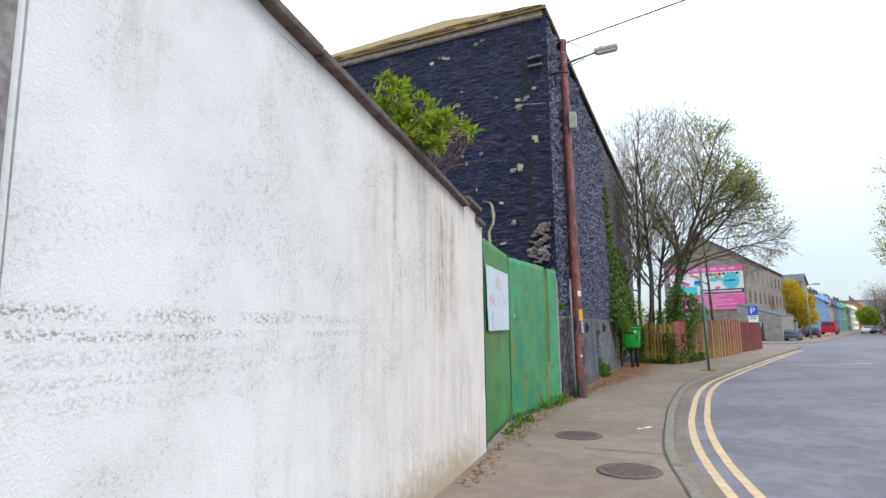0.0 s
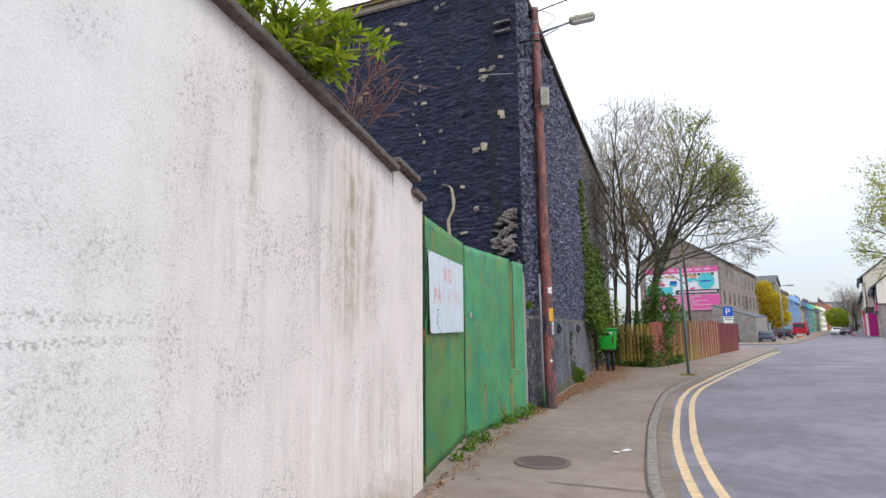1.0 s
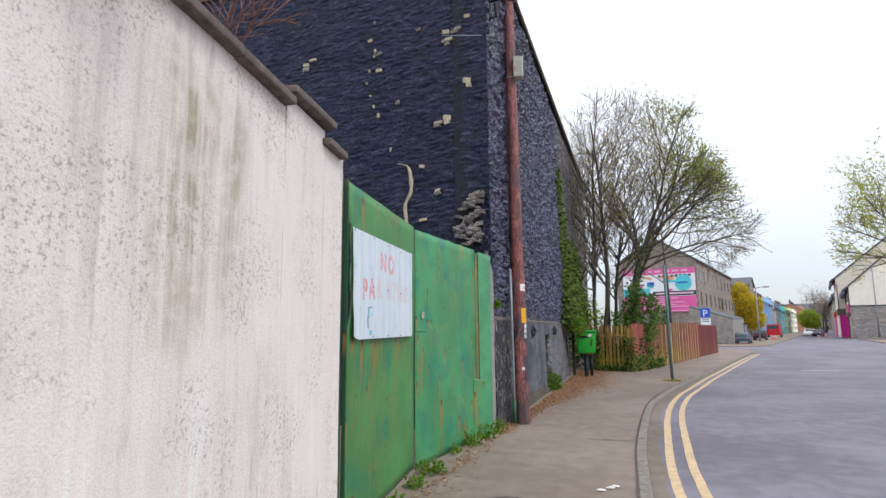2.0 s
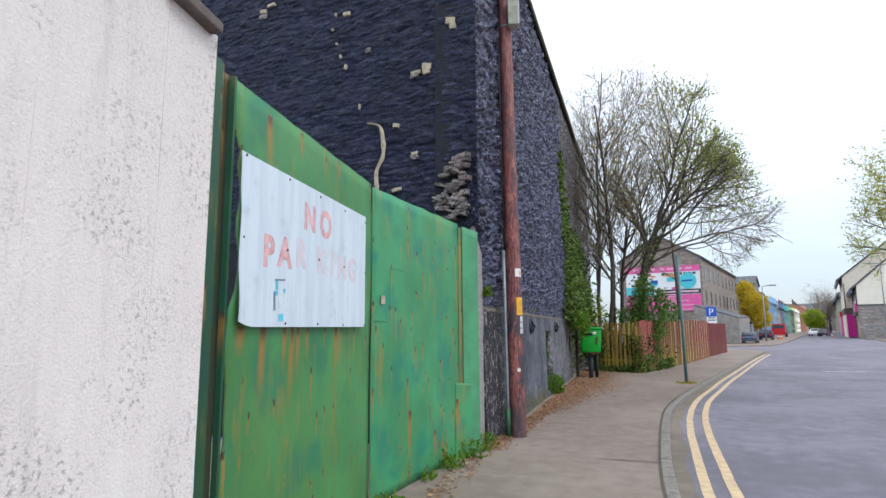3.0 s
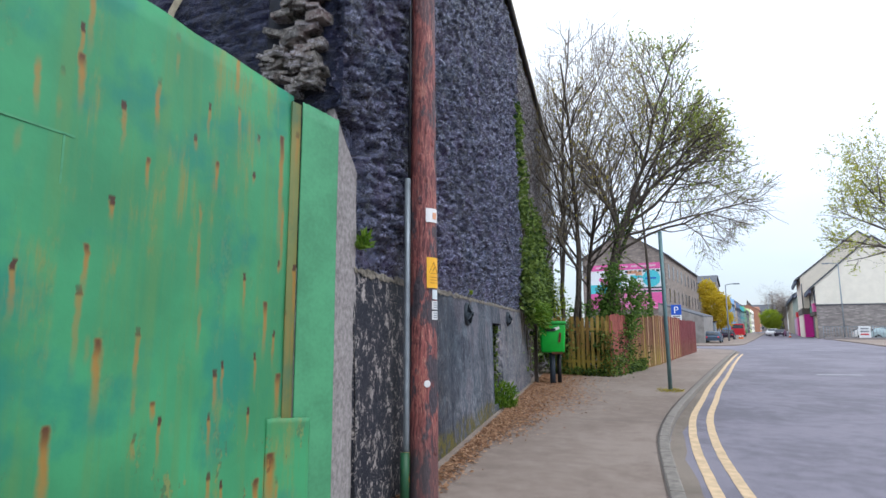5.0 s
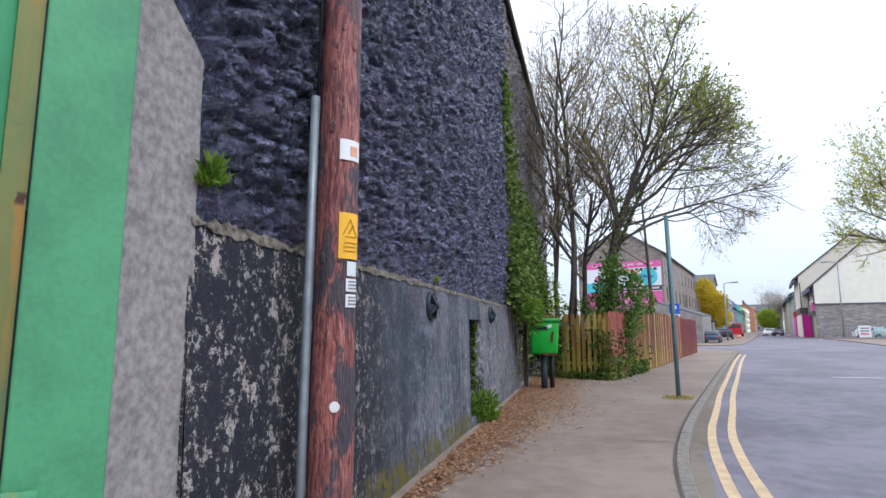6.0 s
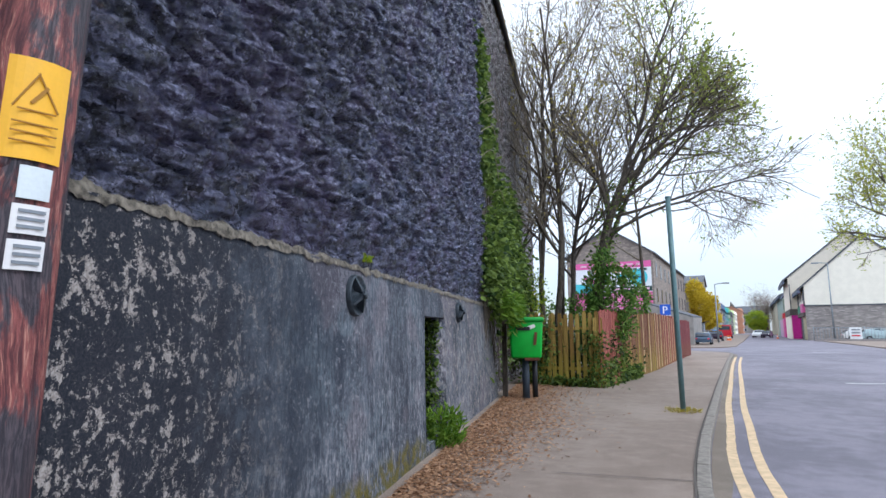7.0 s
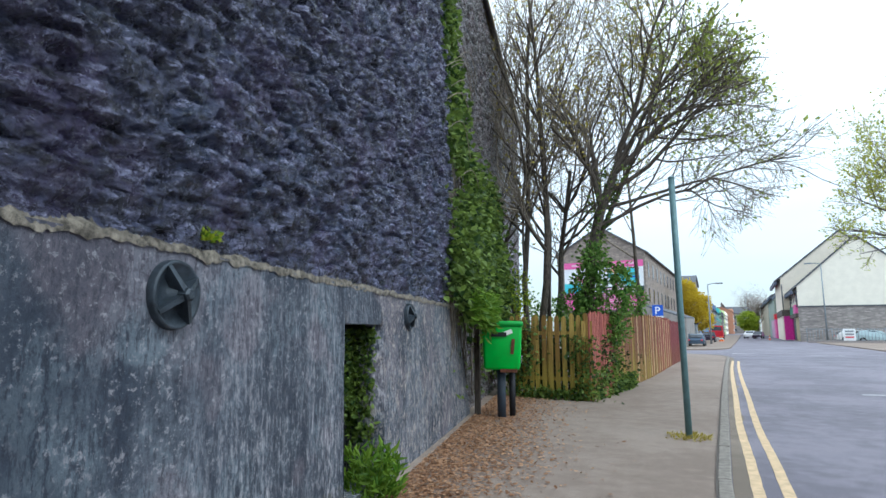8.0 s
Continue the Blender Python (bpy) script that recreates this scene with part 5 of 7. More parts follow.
# ---- litter bin ----
bin_t = thing("litter_bin", "bright green plastic litter bin on a dark post", "litter bin")
bm_ = Matrix.Translation((-4.12, 27.62, 0)) @ Matrix.Rotation(radians(8), 4, "Z") @ Matrix.Diagonal((1.12, 1.1, 1.02, 1))
bm = bmesh.new()
got = bmesh.ops.create_cube(bm, size=1.0, matrix=Matrix.Translation((0, 0, 1.18)) @ Matrix.Diagonal((0.62, 0.45, 0.74, 1)))
for v in bm.verts:
    if v.co.z < 1:
        v.co.x, v.co.y = v.co.x * 0.88, v.co.y * 0.9
bmesh.ops.bevel(bm, geom=list(bm.edges), offset=0.05, segments=3, affect="EDGES", profile=0.5)
bm.transform(bm_)
body = part("body", bm, BIN_GREEN, bin_t, "", True)
bm = obox((0.66, 0.49, 0.10), bm_ @ Matrix.Translation((0, 0, 1.575)), 0.045)
part("lid", bm, BIN_GREEN_D, bin_t, "rounded green lid", True)
# no hole here: a black plate gives the shade of the opening as colour
part("slot_plate", obox((0.26, 0.02, 0.075), bm_ @ Matrix.Translation((-0.05, -0.232, 1.40)), 0.008), BLACK_IRON, bin_t, "black plate standing in for the shaded opening")
part("sticker", obox((0.14, 0.008, 0.07), bm_ @ Matrix.Translation((0.10, -0.234, 1.43)) @ Matrix.Rotation(-0.4, 4, "Y")), PAPER, bin_t, "torn white sticker")
part("lock_plate", obox((0.05, 0.012, 0.25), bm_ @ Matrix.Translation((0.17, -0.232, 1.2)) @ Matrix.Rotation(0.1, 4, "Y")), RUST, bin_t, "brown lock plate")
part("base_tray", obox((0.26, 0.22, 0.06), bm_ @ Matrix.Translation((0.1, -0.08, 0.80)), 0.01), RUST, bin_t)
pipe("post", [bm_ @ Vector((-0.02, 0, z)) for z in (-0.05, 0.4, 0.82)], 0.075, plain("dark_blue_post_paint", (0.025, 0.035, 0.05), 0.5), bin_t, "dark round post", 14)
pipe("post", [bm_ @ Vector((0.14, 0.16, z)) for z in (-0.05, 0.4, 0.82)], 0.055, BLACK_IRON, bin_t, "", 12)
# old timber post at the end of the plinth
tp = thing("timber_post", "dark old timber post against the wall", "post")
part("shaft", slab((-4.66, 27.75), (-4.56, 27.75), -0.05, 1.75, 0.1, 1, 0.012), DARK_WOOD_AND_RECESS, tp)

# ---- paling fence ----
fence = thing("paling_fence", "leaning yellow, red and maroon timber paling fence with ivy", "fence")
F_PTS = [Vector((-4.62, 30.95)), Vector((-2.78, 30.5)), Vector((-2.20, 33.0)), Vector((-1.22, 37.4)), Vector((0.05, 44.9)), Vector((1.35, 52.1))]
pal_mesh = {}
RF = random.Random(8)


def paling_mesh(w, material):
    key = (w, material.name)
    if key not in pal_mesh:
        bm = bmesh.new()
        o = [(-w / 2, 0), (w / 2, 0), (w / 2, 0.97), (w * 0.22, 1.0), (-w * 0.22, 1.0), (-w / 2, 0.97)]
        a = [bm.verts.new((x, -0.011, z)) for x, z in o]
        b = [bm.verts.new((x, 0.011, z)) for x, z in o]
        bm.faces.new(a)
        bm.faces.new(b[::-1])
        for i in range(6):
            bm.faces.new((a[i], b[i], b[(i + 1) % 6], a[(i + 1) % 6]))
        bmesh.ops.recalc_face_normals(bm, faces=bm.faces)
        me = bpy.data.meshes.new("paling")
        bm.to_mesh(me)
        bm.free()
        me.materials.append(material)
        pal_mesh[key] = me
    return pal_mesh[key]


for seg, (a, b) in enumerate(zip(F_PTS, F_PTS[1:])):
    d = b - a
    n = int(d.length / (0.152 if seg == 0 else 0.128 if seg < 3 else 0.15))
    ang = math.atan2(d.y, d.x)
    for i in range(n):
        p = a + d * (i + 0.5) / n
        mt = PAL_YELLOW
        if seg == 1:
            mt = PAL_RED if i < 0.8 * n else PAL_ORANGE
        elif seg == 2:
            mt = PAL_ORANGE if RF.random() < 0.75 else PAL_YELLOW
        elif seg == 3:
            mt = PAL_RED if RF.random() < (0.3 if i < n * 0.3 else 0.8) else PAL_ORANGE
        elif seg == 4:
            mt = PAL_DARKRED
        h = (1.84, 1.90, 1.98, 2.0, 1.92)[seg] + RF.uniform(-0.035, 0.035)
        ob = new("paling", paling_mesh(0.102 if seg == 0 else 0.095, mt))
        lean = RF.gauss(0, 0.012) + (0.05 if seg == 3 and i % 7 == 3 else 0)
        ob.matrix_world = Matrix.Translation((p.x, p.y, 0.0)) @ Matrix.Rotation(ang, 4, "Z") @ Matrix.Rotation(lean, 4, "Y") @ Matrix.Diagonal((1, 1, h, 1))
        ob.parent = fence
    nn = Vector((-d.y, d.x)).normalized()
    for z in (0.4, 1.4):
        part("rail", slab(a + nn * 0.014, b + nn * 0.014, z, z + 0.08, 0.04, 1), PAL_YELLOW, fence)
    for k in range(max(2, int(d.length / 2.2)) + 1):
        q = a + d * k / max(2, int(d.length / 2.2)) + nn * 0.11
        part("fence_post", box((q.x - 0.045, q.y - 0.045, -0.05), (q.x + 0.045, q.y + 0.045, 1.7)), PAL_YELLOW, fence)
    if seg in (2, 3):
        for k in range(int(d.length / 0.8)):
            q = a + d.normalized() * (0.2 + 0.8 * k + RF.uniform(-0.15, 0.15)) - nn * 0.013
            if seg == 3 or k > 2:
                part("cover_strip", slab(q, q + d.normalized() * 0.06, 0.05, 1.93 + RF.uniform(-0.05, 0.08), 0.014, -1), STRIP_PALE, fence, "pale batten")


# ---- plants ----
class Wood:
    """Collects branches and leaf spots of one tree."""

    def __init__(self, seed):
        self.r = random.Random(seed)
        self.thick, self.thin, self.tips, self.lift = ([], []), ([], []), [], 0.06

    def add(self, pts, radii, sides, thin):
        vs, fs = tube(pts, radii, sides, False)
        tv, tf = self.thin if thin else self.thick
        o = len(tv)
        tv += vs
        tf += [tuple(i + o for i in f) for f in fs]

    def limb(self, start, way, length, radius, level, last, kids, droop=0.0, bend=0.12, inside=None):
        r = self.r
        n = (9, 7, 6, 4, 3)[min(level, 4)]
        p, d = Vector(start), Vector(way).normalized()
        pts, radii = [p.copy()], [radius]
        for i in range(n):
            d = (d + Vector((r.gauss(0, bend), r.gauss(0, bend), r.gauss(0, bend) + (self.lift if level else 0.02) - droop * (i / n)))).normalized()
            p = p + d * length / n
            if inside and (level or p.z > 4.0) and not inside(p - d * r.uniform(0.0, 1.1)):
                break
            pts.append(p.copy())
            radii.append(max(0.004, radius * (1 - 0.8 * (i + 1) / n)))
        if len(pts) < 2:
            return
        self.add(pts, radii, (9, 7, 5, 4, 3)[min(level, 4)], level >= last - 1)
        if level >= last - 1:
            for q in pts[1:]:
                self.tips.append((q, d))
        if level == last:
            return
        for k in range(kids[level]):
            t = r.uniform(0.22 if level else 0.3, 1.0)
            j = min(len(pts) - 2, int(t * (len(pts) - 1)))
            q = pts[j].lerp(pts[j + 1], r.random())
            dd = (pts[j + 1] - pts[j]).normalized()
            side = dd.cross(Vector((r.gauss(0, 1), r.gauss(0, 1), r.gauss(0, 1)))).normalized()
            w = (dd * r.uniform(0.55, 1.0) + side * r.uniform(0.5, 0.95)).normalized()
            self.limb(q, w, length * r.uniform(0.32, 0.58), max(0.005, radii[j] * r.uniform(0.4, 0.62)), level + 1, last, kids, droop, bend * 1.15, inside)


def finish_tree(wood, name, label, category, leaves, trunk_mat=None, twig_mat=None):
    tree = thing(name, label, category)
    link("trunk", *wood.thick, trunk_mat or BARK, tree, smooth=True)
    crown = stuff(link("crown", *wood.thin, twig_mat or TWIG, tree, "fine brown twigs"))
    for nm, spots, size, mt, lab in leaves:
        vs, fs = blades(spots, size, wood.r)
        stuff(link("foliage", vs, fs, mt, tree, lab))
    return tree


# many-stemmed tree behind the fence
def dome(x):
    return 12.75 - (0.29 if x > -2.6 else 0.05) * (x + 2.6) ** 2


def ragged_top(p):
    return (dome(p.x) + 1.5 * noise.noise(p * 0.7) + 0.6 * noise.noise(p * 2.1) - 0.35) * (1 + 0.028 * (p.y - 33.5))


def crown_in(p):
    return 31.8 < p.y < 35.4 and -6.2 < p.x < 2.2 and p.z < ragged_top(p) and p.z > 2.6 + max(0, -p.x - 4) * 0.4


w1 = Wood(11)
w1.lift = 0.10
for (bx, by), way, ln, rad in (((-4.8, 33.2), (-0.12, 0.02, 1), 11.6, 0.070), ((-4.55, 33.6), (-0.05, 0.04, 1), 12.4, 0.080), ((-4.35, 33.3), (0.02, -0.03, 1), 12.8, 0.095), ((-4.1, 33.2), (0.09, -0.02, 1), 12.6, 0.110),
                               ((-3.95, 33.5), (0.17, 0.03, 1), 12.2, 0.095), ((-4.2, 33.9), (0.05, 0.08, 1), 12.6, 0.075), ((-3.85, 33.3), (0.28, 0, 1), 11.4, 0.100), ((-4.9, 33.5), (-0.2, -0.02, 1), 9.4, 0.055)):
    w1.limb((bx, by, -0.05), way, ln, rad, 0, 3, (15, 9, 5), 0.0, 0.07, crown_in)
pick = [t for t in w1.tips if w1.r.random() < 0.14 + 0.36 * max(0, noise.noise(t[0] * 0.6) + 0.3) * (t[0].x > -4.6)]
green = [t for t in w1.tips if t[0].x > -1.8 and w1.r.random() < 0.5]
finish_tree(w1, "tree", "many-stemmed tree behind the fence, almost bare with first spring leaves", "tree",
            [("bud", [t for t in pick if t[0].z < 11], 0.115, BUD_LEAF, "sparse yellowish young leaves"), ("leaf", green, 0.12, SPRING_LEAF, "pale green young leaves")])


def crown2(p):
    return -3.6 < p.x < 2.3 and 31.4 < p.y < 35.4 and p.z < ragged_top(p) and p.z > 3.3 + 0.9 * max(0, p.x + 0.3)


w2 = Wood(23)
trunk = spline([(-3.0, 32.9, -0.05), (-2.85, 33.0, 2.4), (-2.6, 33.0, 4.2), (-2.1, 33.0, 5.6)], 0.4)
w2.add(trunk, [0.17 - 0.06 * i / len(trunk) for i in range(len(trunk))], 10, False)
for st, way, ln, rad, dr in ((trunk[-1], (0.75, -0.1, 0.8), 5.2, 0.075, 0.10), (trunk[-2], (1, 0.1, 0.34), 5.4, 0.065, 0.10), (trunk[-3], (0.2, 0.1, 1), 7.2, 0.08, 0.0), (trunk[-1], (0.45, 0.25, 1), 7.0, 0.08, 0.02), (trunk[-4], (0.95, -0.1, 0.36), 5.6, 0.05, 0.16), (trunk[-3], (1, 0.15, 0.44), 5.8, 0.05, 0.15), (trunk[-2], (0.62, -0.2, 0.95), 6.6, 0.07, 0.06), (trunk[-3], (-0.35, 0.1, 1), 6.5, 0.08, 0.0), (trunk[-1], (0.9, 0.2, 0.62), 5.4, 0.06, 0.06), (trunk[-1], (0.15, -0.2, 1), 6.8, 0.07, 0.0)):
    w2.limb(st, way, ln, rad, 0, 3, (13, 8, 5), dr, 0.13, crown2)
pick = [t for t in w2.tips if w2.r.random() < (0.48 if t[0].z > 8 else 0.22 if t[0].z > 6 else 0.04)]
finish_tree(w2, "tree", "leaning tree with arching branches and sparse fresh green leaves", "tree",
            [("leaf", [t for t in pick if t[0].x > -1.0], 0.13, SPRING_LEAF, "fresh pale green leaves"), ("bud", [t for t in pick if t[0].x <= -1.0], 0.10, BUD_LEAF, "yellowish buds")])
# ivy sleeve on the leaning trunk
RV = random.Random(41)
sleeve = []
for _ in range(1500):
    q = trunk[min(len(trunk) - 1, int(RV.random() ** 1.2 * len(trunk)))]
    a = RV.uniform(0, 6.28)
    r = 0.15 + abs(RV.gauss(0, 0.12))
    if q.z > 1.6:
        sleeve.append((Vector((q.x + r * math.cos(a), q.y + r * math.sin(a), q.z + RV.uniform(-0.25, 0.25))), (math.cos(a), math.sin(a), -0.2)))
climber = thing("ivy", "dark ivy sleeve round the leaning tree trunk", "ivy")
stuff(link("foliage", *blades(sleeve, 0.10, RV, 0.8, 0.8), IVY_LEAF, climber))
# slender straight stem beside it
w3 = Wood(5)
w3.limb((-1.36, 38.5, -0.05), (0.0, 0, 1), 8.6, 0.10, 0, 2, (9, 4), 0.0, 0.012)
finish_tree(w3, "tree", "slender dark young tree, bare", "tree", [("bud", [t for t in w3.tips if w3.r.random() < 0.25], 0.09, BUD_LEAF, "few yellow buds")])


def clump(name, label, category, blobs, count, size, material, seed, stem=None, leaf_ratio=0.5):
    """A shrub: leaf shells round a few stems, uneven in outline."""
    rr = random.Random(seed)
    sh = thing(name, label, category)
    spots = []
    for c, rad in blobs:
        for _ in range(int(count * rad[0] * rad[2])):
            d = Vector((rr.gauss(0, 1), rr.gauss(0, 1), rr.gauss(0, 1))).normalized()
            k = rr.uniform(0.55, 1.0) * (1 + 0.35 * noise.noise(d * 2.5 + Vector(c)))
            spots.append((Vector(c) + Vector((d.x * rad[0], d.y * rad[1], d.z * rad[2])) * k, d))
    vs, fs = blades(spots, size, rr, 0.7, leaf_ratio)
    stuff(link("foliage", vs, fs, material, sh, ""))
    vs, fs = [], []
    for c, rad in blobs:
        base = stem or (blobs[0][0][0], blobs[0][0][1], 0)
        mid = (Vector(base) + Vector(c)) / 2 + Vector((rr.uniform(-.1, .1), rr.uniform(-.1, .1), 0))
        a, b = tube([base, mid, c], [0.03, 0.02, 0.01], 5, False)
        o = len(vs)
        vs += a
        fs += [tuple(i + o for i in f) for f in b]
    stuff(link("stem", vs, fs, BARK, sh, smooth=True))
    return sh


clump("shrub", "ragged green shrub behind the fence", "shrub", [((-3.25, 32.3, 2.0), (0.40, 0.4, 0.5)), ((-2.85, 32.3, 2.6), (0.42, 0.4, 0.6)), ((-2.3, 32.5, 2.1), (0.5, 0.4, 0.4)), ((-2.0, 32.7, 2.7), (0.3, 0.3, 0.5)), ((-2.65, 32.2, 3.25), (0.35, 0.3, 0.4)), ((-1.75, 33.4, 2.3), (0.35, 0.4, 0.4)), ((-2.35, 32.4, 2.9), (0.45, 0.3, 0.3)), ((-2.5, 32.3, 1.5), (0.7, 0.4, 0.35))], 2500, 0.12, SHRUB_LEAF, 31, (-2.7, 32.3, 0))
clump("shrub", "yellow-green hedge plant behind the fence beside the warehouse", "shrub", [((-4.9, 32.5, 1.9), (0.5, 0.5, 0.9)), ((-4.7, 33.0, 2.6), (0.35, 0.4, 0.6))], 1500, 0.10, BUSH_LEAF, 33, (-4.8, 32.6, 0))

clump("hedge", "tangled yellow-green hedge on the plot behind the trees", "hedge", [((-5.6, 38.0, 1.6), (1.2, 0.8, 1.5)), ((-4.3, 38.5, 1.4), (1.0, 0.8, 1.3)), ((-6.9, 38.0, 2.0), (1.0, 0.8, 1.8)), ((-3.2, 39.0, 1.2), (0.9, 0.7, 1.2))], 520, 0.15, SHRUB_LEAF, 37, (-5.2, 38.2, 0))
clump("bramble", "dark bramble thicket close behind the paling fence", "bramble", [((-4.3, 31.5, 0.8), (0.6, 0.35, 0.8)), ((-3.5, 31.3, 0.7), (0.6, 0.35, 0.75)), ((-2.9, 31.6, 0.8), (0.5, 0.4, 0.75)), ((-2.7, 32.8, 0.8), (0.35, 0.7, 0.7)), ((-2.3, 34.2, 0.7), (0.35, 0.8, 0.7)), ((-1.9, 36, 0.7), (0.35, 0.9, 0.7))], 2600, 0.12, make_leaf("bramble_leaf", (0.015, 0.035, 0.01), (0.06, 0.09, 0.025)), 35, (-3.4, 31.6, 0))

# bush leaning over the white wall
RB = random.Random(4)
bush = thing("bush", "bright green leafy bush growing over the white wall", "bush")
vs, fs, spots = [], [], []
for k in range(62):
    a, r = RB.uniform(0, 6.28), math.sqrt(RB.random())
    tip = Vector((-2.86 + 0.36 * r * math.cos(a), 7.40 + 0.48 * r * math.sin(a), 3.38 + RB.uniform(0.0, 0.54) * (1.15 - 0.6 * r)))
    base = Vector((-3.34, 7.6, 3.2))
    if k < 4:
        tip = Vector((-2.34 - 0.06 * k, 7.66 - 0.05 * k, 3.48 + 0.03 * k))
    if 4 <= k < 7:
        tip = Vector((-2.82 + 0.05 * (k - 5), 6.98 + 0.05 * k - 0.2, 3.86 - 0.04 * (k - 4)))
    mid = base.lerp(tip, 0.5) + Vector((RB.gauss(0, .06), RB.gauss(0, .06), 0.14))
    line = spline([base, mid, tip], 0.12)
    a, b = tube(line, [0.014 - 0.010 * i / len(line) for i in range(len(line))], 4, False)
    o = len(vs)
    vs += a
    fs += [tuple(i + o for i in f) for f in b]
    for q in line[len(line) // 2:]:
        for _ in range(5):
            spots.append((q + Vector((RB.gauss(0, .03), RB.gauss(0, .03), RB.gauss(0, .03))), (tip - mid).normalized()))
    for _ in range(12):
        spots.append((tip, (tip - mid).normalized() + Vector((0, 0, 0.3))))
spots = [sp for sp in spots if sp[0].z > 3.32 or sp[0].x < wall_at(sp[0].y) - 0.35]
stuff(link("stem", vs, fs, TWIG, bush, smooth=True))
vs, fs = blades(spots, 0.098, RB, 0.7, 0.30)
stuff(link("foliage", vs, fs, BUSH_LEAF, bush, "long bright green leaves"))
# dry twigs beside it
w4 = Wood(14)
for k in range(9):
    w4.limb((-3.66 + 0.04 * k, 9.0, 3.45), (0.45 + 0.08 * (k % 4), -0.1, 0.8), 0.75, 0.005, 1, 2, (0, 5), 0.12, 0.14)
tw = thing("dry_stems", "reddish dry stems beside the bush above the wall", "bush")
stuff(link("twig_mass", w4.thin[0], w4.thin[1], make_bark("red_brown_stem", (0.13, 0.06, 0.05), (0.26, 0.14, 0.11)), tw))

# ivy on the street wall
RI = random.Random(17)
ivy = thing("ivy", "thick green ivy climbing the warehouse wall", "ivy")
spots, vs, fs = [], [], []
for k in range(84):
    y0 = 26.3 + 6.7 * RI.random() ** 1.5
    s, z = s_of(y0), 0.2 + RI.uniform(0, 1.5)
    topz = max(2.6, 7.9 - 1.25 * max(0, y0 - 26.2) + RI.uniform(-1.5, 0.7)) if y0 < 28.5 else RI.uniform(3.2, 5.0)
    line = []
    while z < topz:
        line.append(on_side(s, z, 0.04 + 0.03 * RI.random()))
        z += 0.22
        s += RI.gauss(-0.04 if y0 < 28 else 0.0, 0.10)
        s = max(s, s_of(24.9 + 1.5 * min(1, max(0, (5.2 - z) / 1.4)) + 0.75 * noise.noise(Vector((z * 1.1, 0, 5))) + 0.4 * noise.noise(Vector((z * 3.7, 2, 5)))))
        thick = (0.10 + 0.36 * max(0, 1 - abs(z - 2.6) / 2.8)) * min(1, max(0.25, (s - s_of(24.6))))
        gap = noise.noise(Vector((s * 1.1, z * 0.9, 3)))
        if gap < -0.10:
            continue
        for _ in range(16 if z < 5 else 9):
            if z > 1.75 or RI.random() < (0.04 if y0 < 29 else 0.3):
                o = abs(RI.gauss(0, 0.5)) * thick + 0.03
                spots.append((on_side(s + RI.gauss(0, 0.26), z + RI.gauss(0, 0.2), o), sn.to_3d() + Vector((0, 0, -0.5))))
    if len(line) > 2:
        a, b = tube(line, 0.014, 4, False)
        o = len(vs)
        vs += a
        fs += [tuple(i + o for i in f) for f in b]
stuff(link("stem", vs, fs, BARK, ivy, smooth=True))
a, b = blades(spots, 0.125, RI, 0.7, 0.8)
stuff(link("foliage", a, b, IVY_LEAF, ivy, "small glossy ivy leaves"))
RI = random.Random(18)
spots = [(on_side(s_of(26.85) + RI.gauss(0, 0.25), 1.8 + RI.gauss(0, 0.16), 0.35 + RI.random() * 0.35), sn.to_3d() + Vector((0, 0, -0.2))) for _ in range(420)]
a, b = blades(spots, 0.16, RI, 0.8, 0.35)
stuff(link("foliage", a, b, WEED_LEAF, ivy, "long fresh leaves hanging below the ivy"))
# dead tendrils
for k in range(10):
    s, z = s_of(RI.uniform(25.4, 27.2)), RI.uniform(3.6, 6.4)
    arc = spline([on_side(s, z, 0.05), on_side(s + 0.4, z + 0.3, 0.3), on_side(s + 0.9, z + RI.uniform(-0.2, 0.3), 0.35)], 0.1)
    pipe("tendril", arc, 0.008, TWIG, ivy, "", 4)

# ivy patches on the fence
for k, (seg, t, z0, z1, n) in enumerate(((0, 0.20, 0.5, 1.75, 260), (0, 0.97, 0.2, 1.4, 320), (1, 0.78, 0.3, 1.9, 300), (1, 0.25, 0.0, 0.7, 200), (0, 0.45, 0.0, 0.22, 240), (1, 0.9, 0.0, 0.35, 220), (2, 0.2, 0.0, 0.4, 240), (0, 0.08, 0.05, 0.9, 260), (0, 0.75, 0, 0.25, 240))):
    a, b = F_PTS[seg], F_PTS[seg + 1]
    d = b - a
    nn = Vector((d.y, -d.x)).normalized()
    spots = []
    for _ in range(n):
        z = RI.uniform(z0, z1)
        q = a + d * t + d.normalized() * RI.gauss(0, 0.22 if z1 > 0.8 else 0.42) + nn * (0.02 + abs(RI.gauss(0, 0.07)))
        spots.append(((q.x, q.y, z), (nn.x, nn.y, -0.4)))
    plant = thing("ivy", "patch of dark ivy on the paling fence", "ivy", "ivy on the fence")
    a, b = blades(spots, 0.10, RI, 0.8, 0.8)
    stuff(link("foliage", a, b, IVY_LEAF, plant))

# plants in the low opening and weeds along the walls
spots = [(on_side(RI.uniform(N0 + 0.6, N1 - 0.02), RI.uniform(0.55, 1.5), -0.20 - RI.random() * 0.10), sn.to_3d()) for _ in range(260)]
spots += [(on_side(N1 - 0.02 - 0.07 * RI.random(), RI.uniform(0.45, 1.54), -0.28 * RI.random() ** 0.7), sn.to_3d() * 0.4 - sd.to_3d()) for _ in range(620)]
plant = thing("ivy", "ivy creeping inside the low wall opening", "ivy")
a, b = blades(spots, 0.07, RI, 0.7, 0.8)
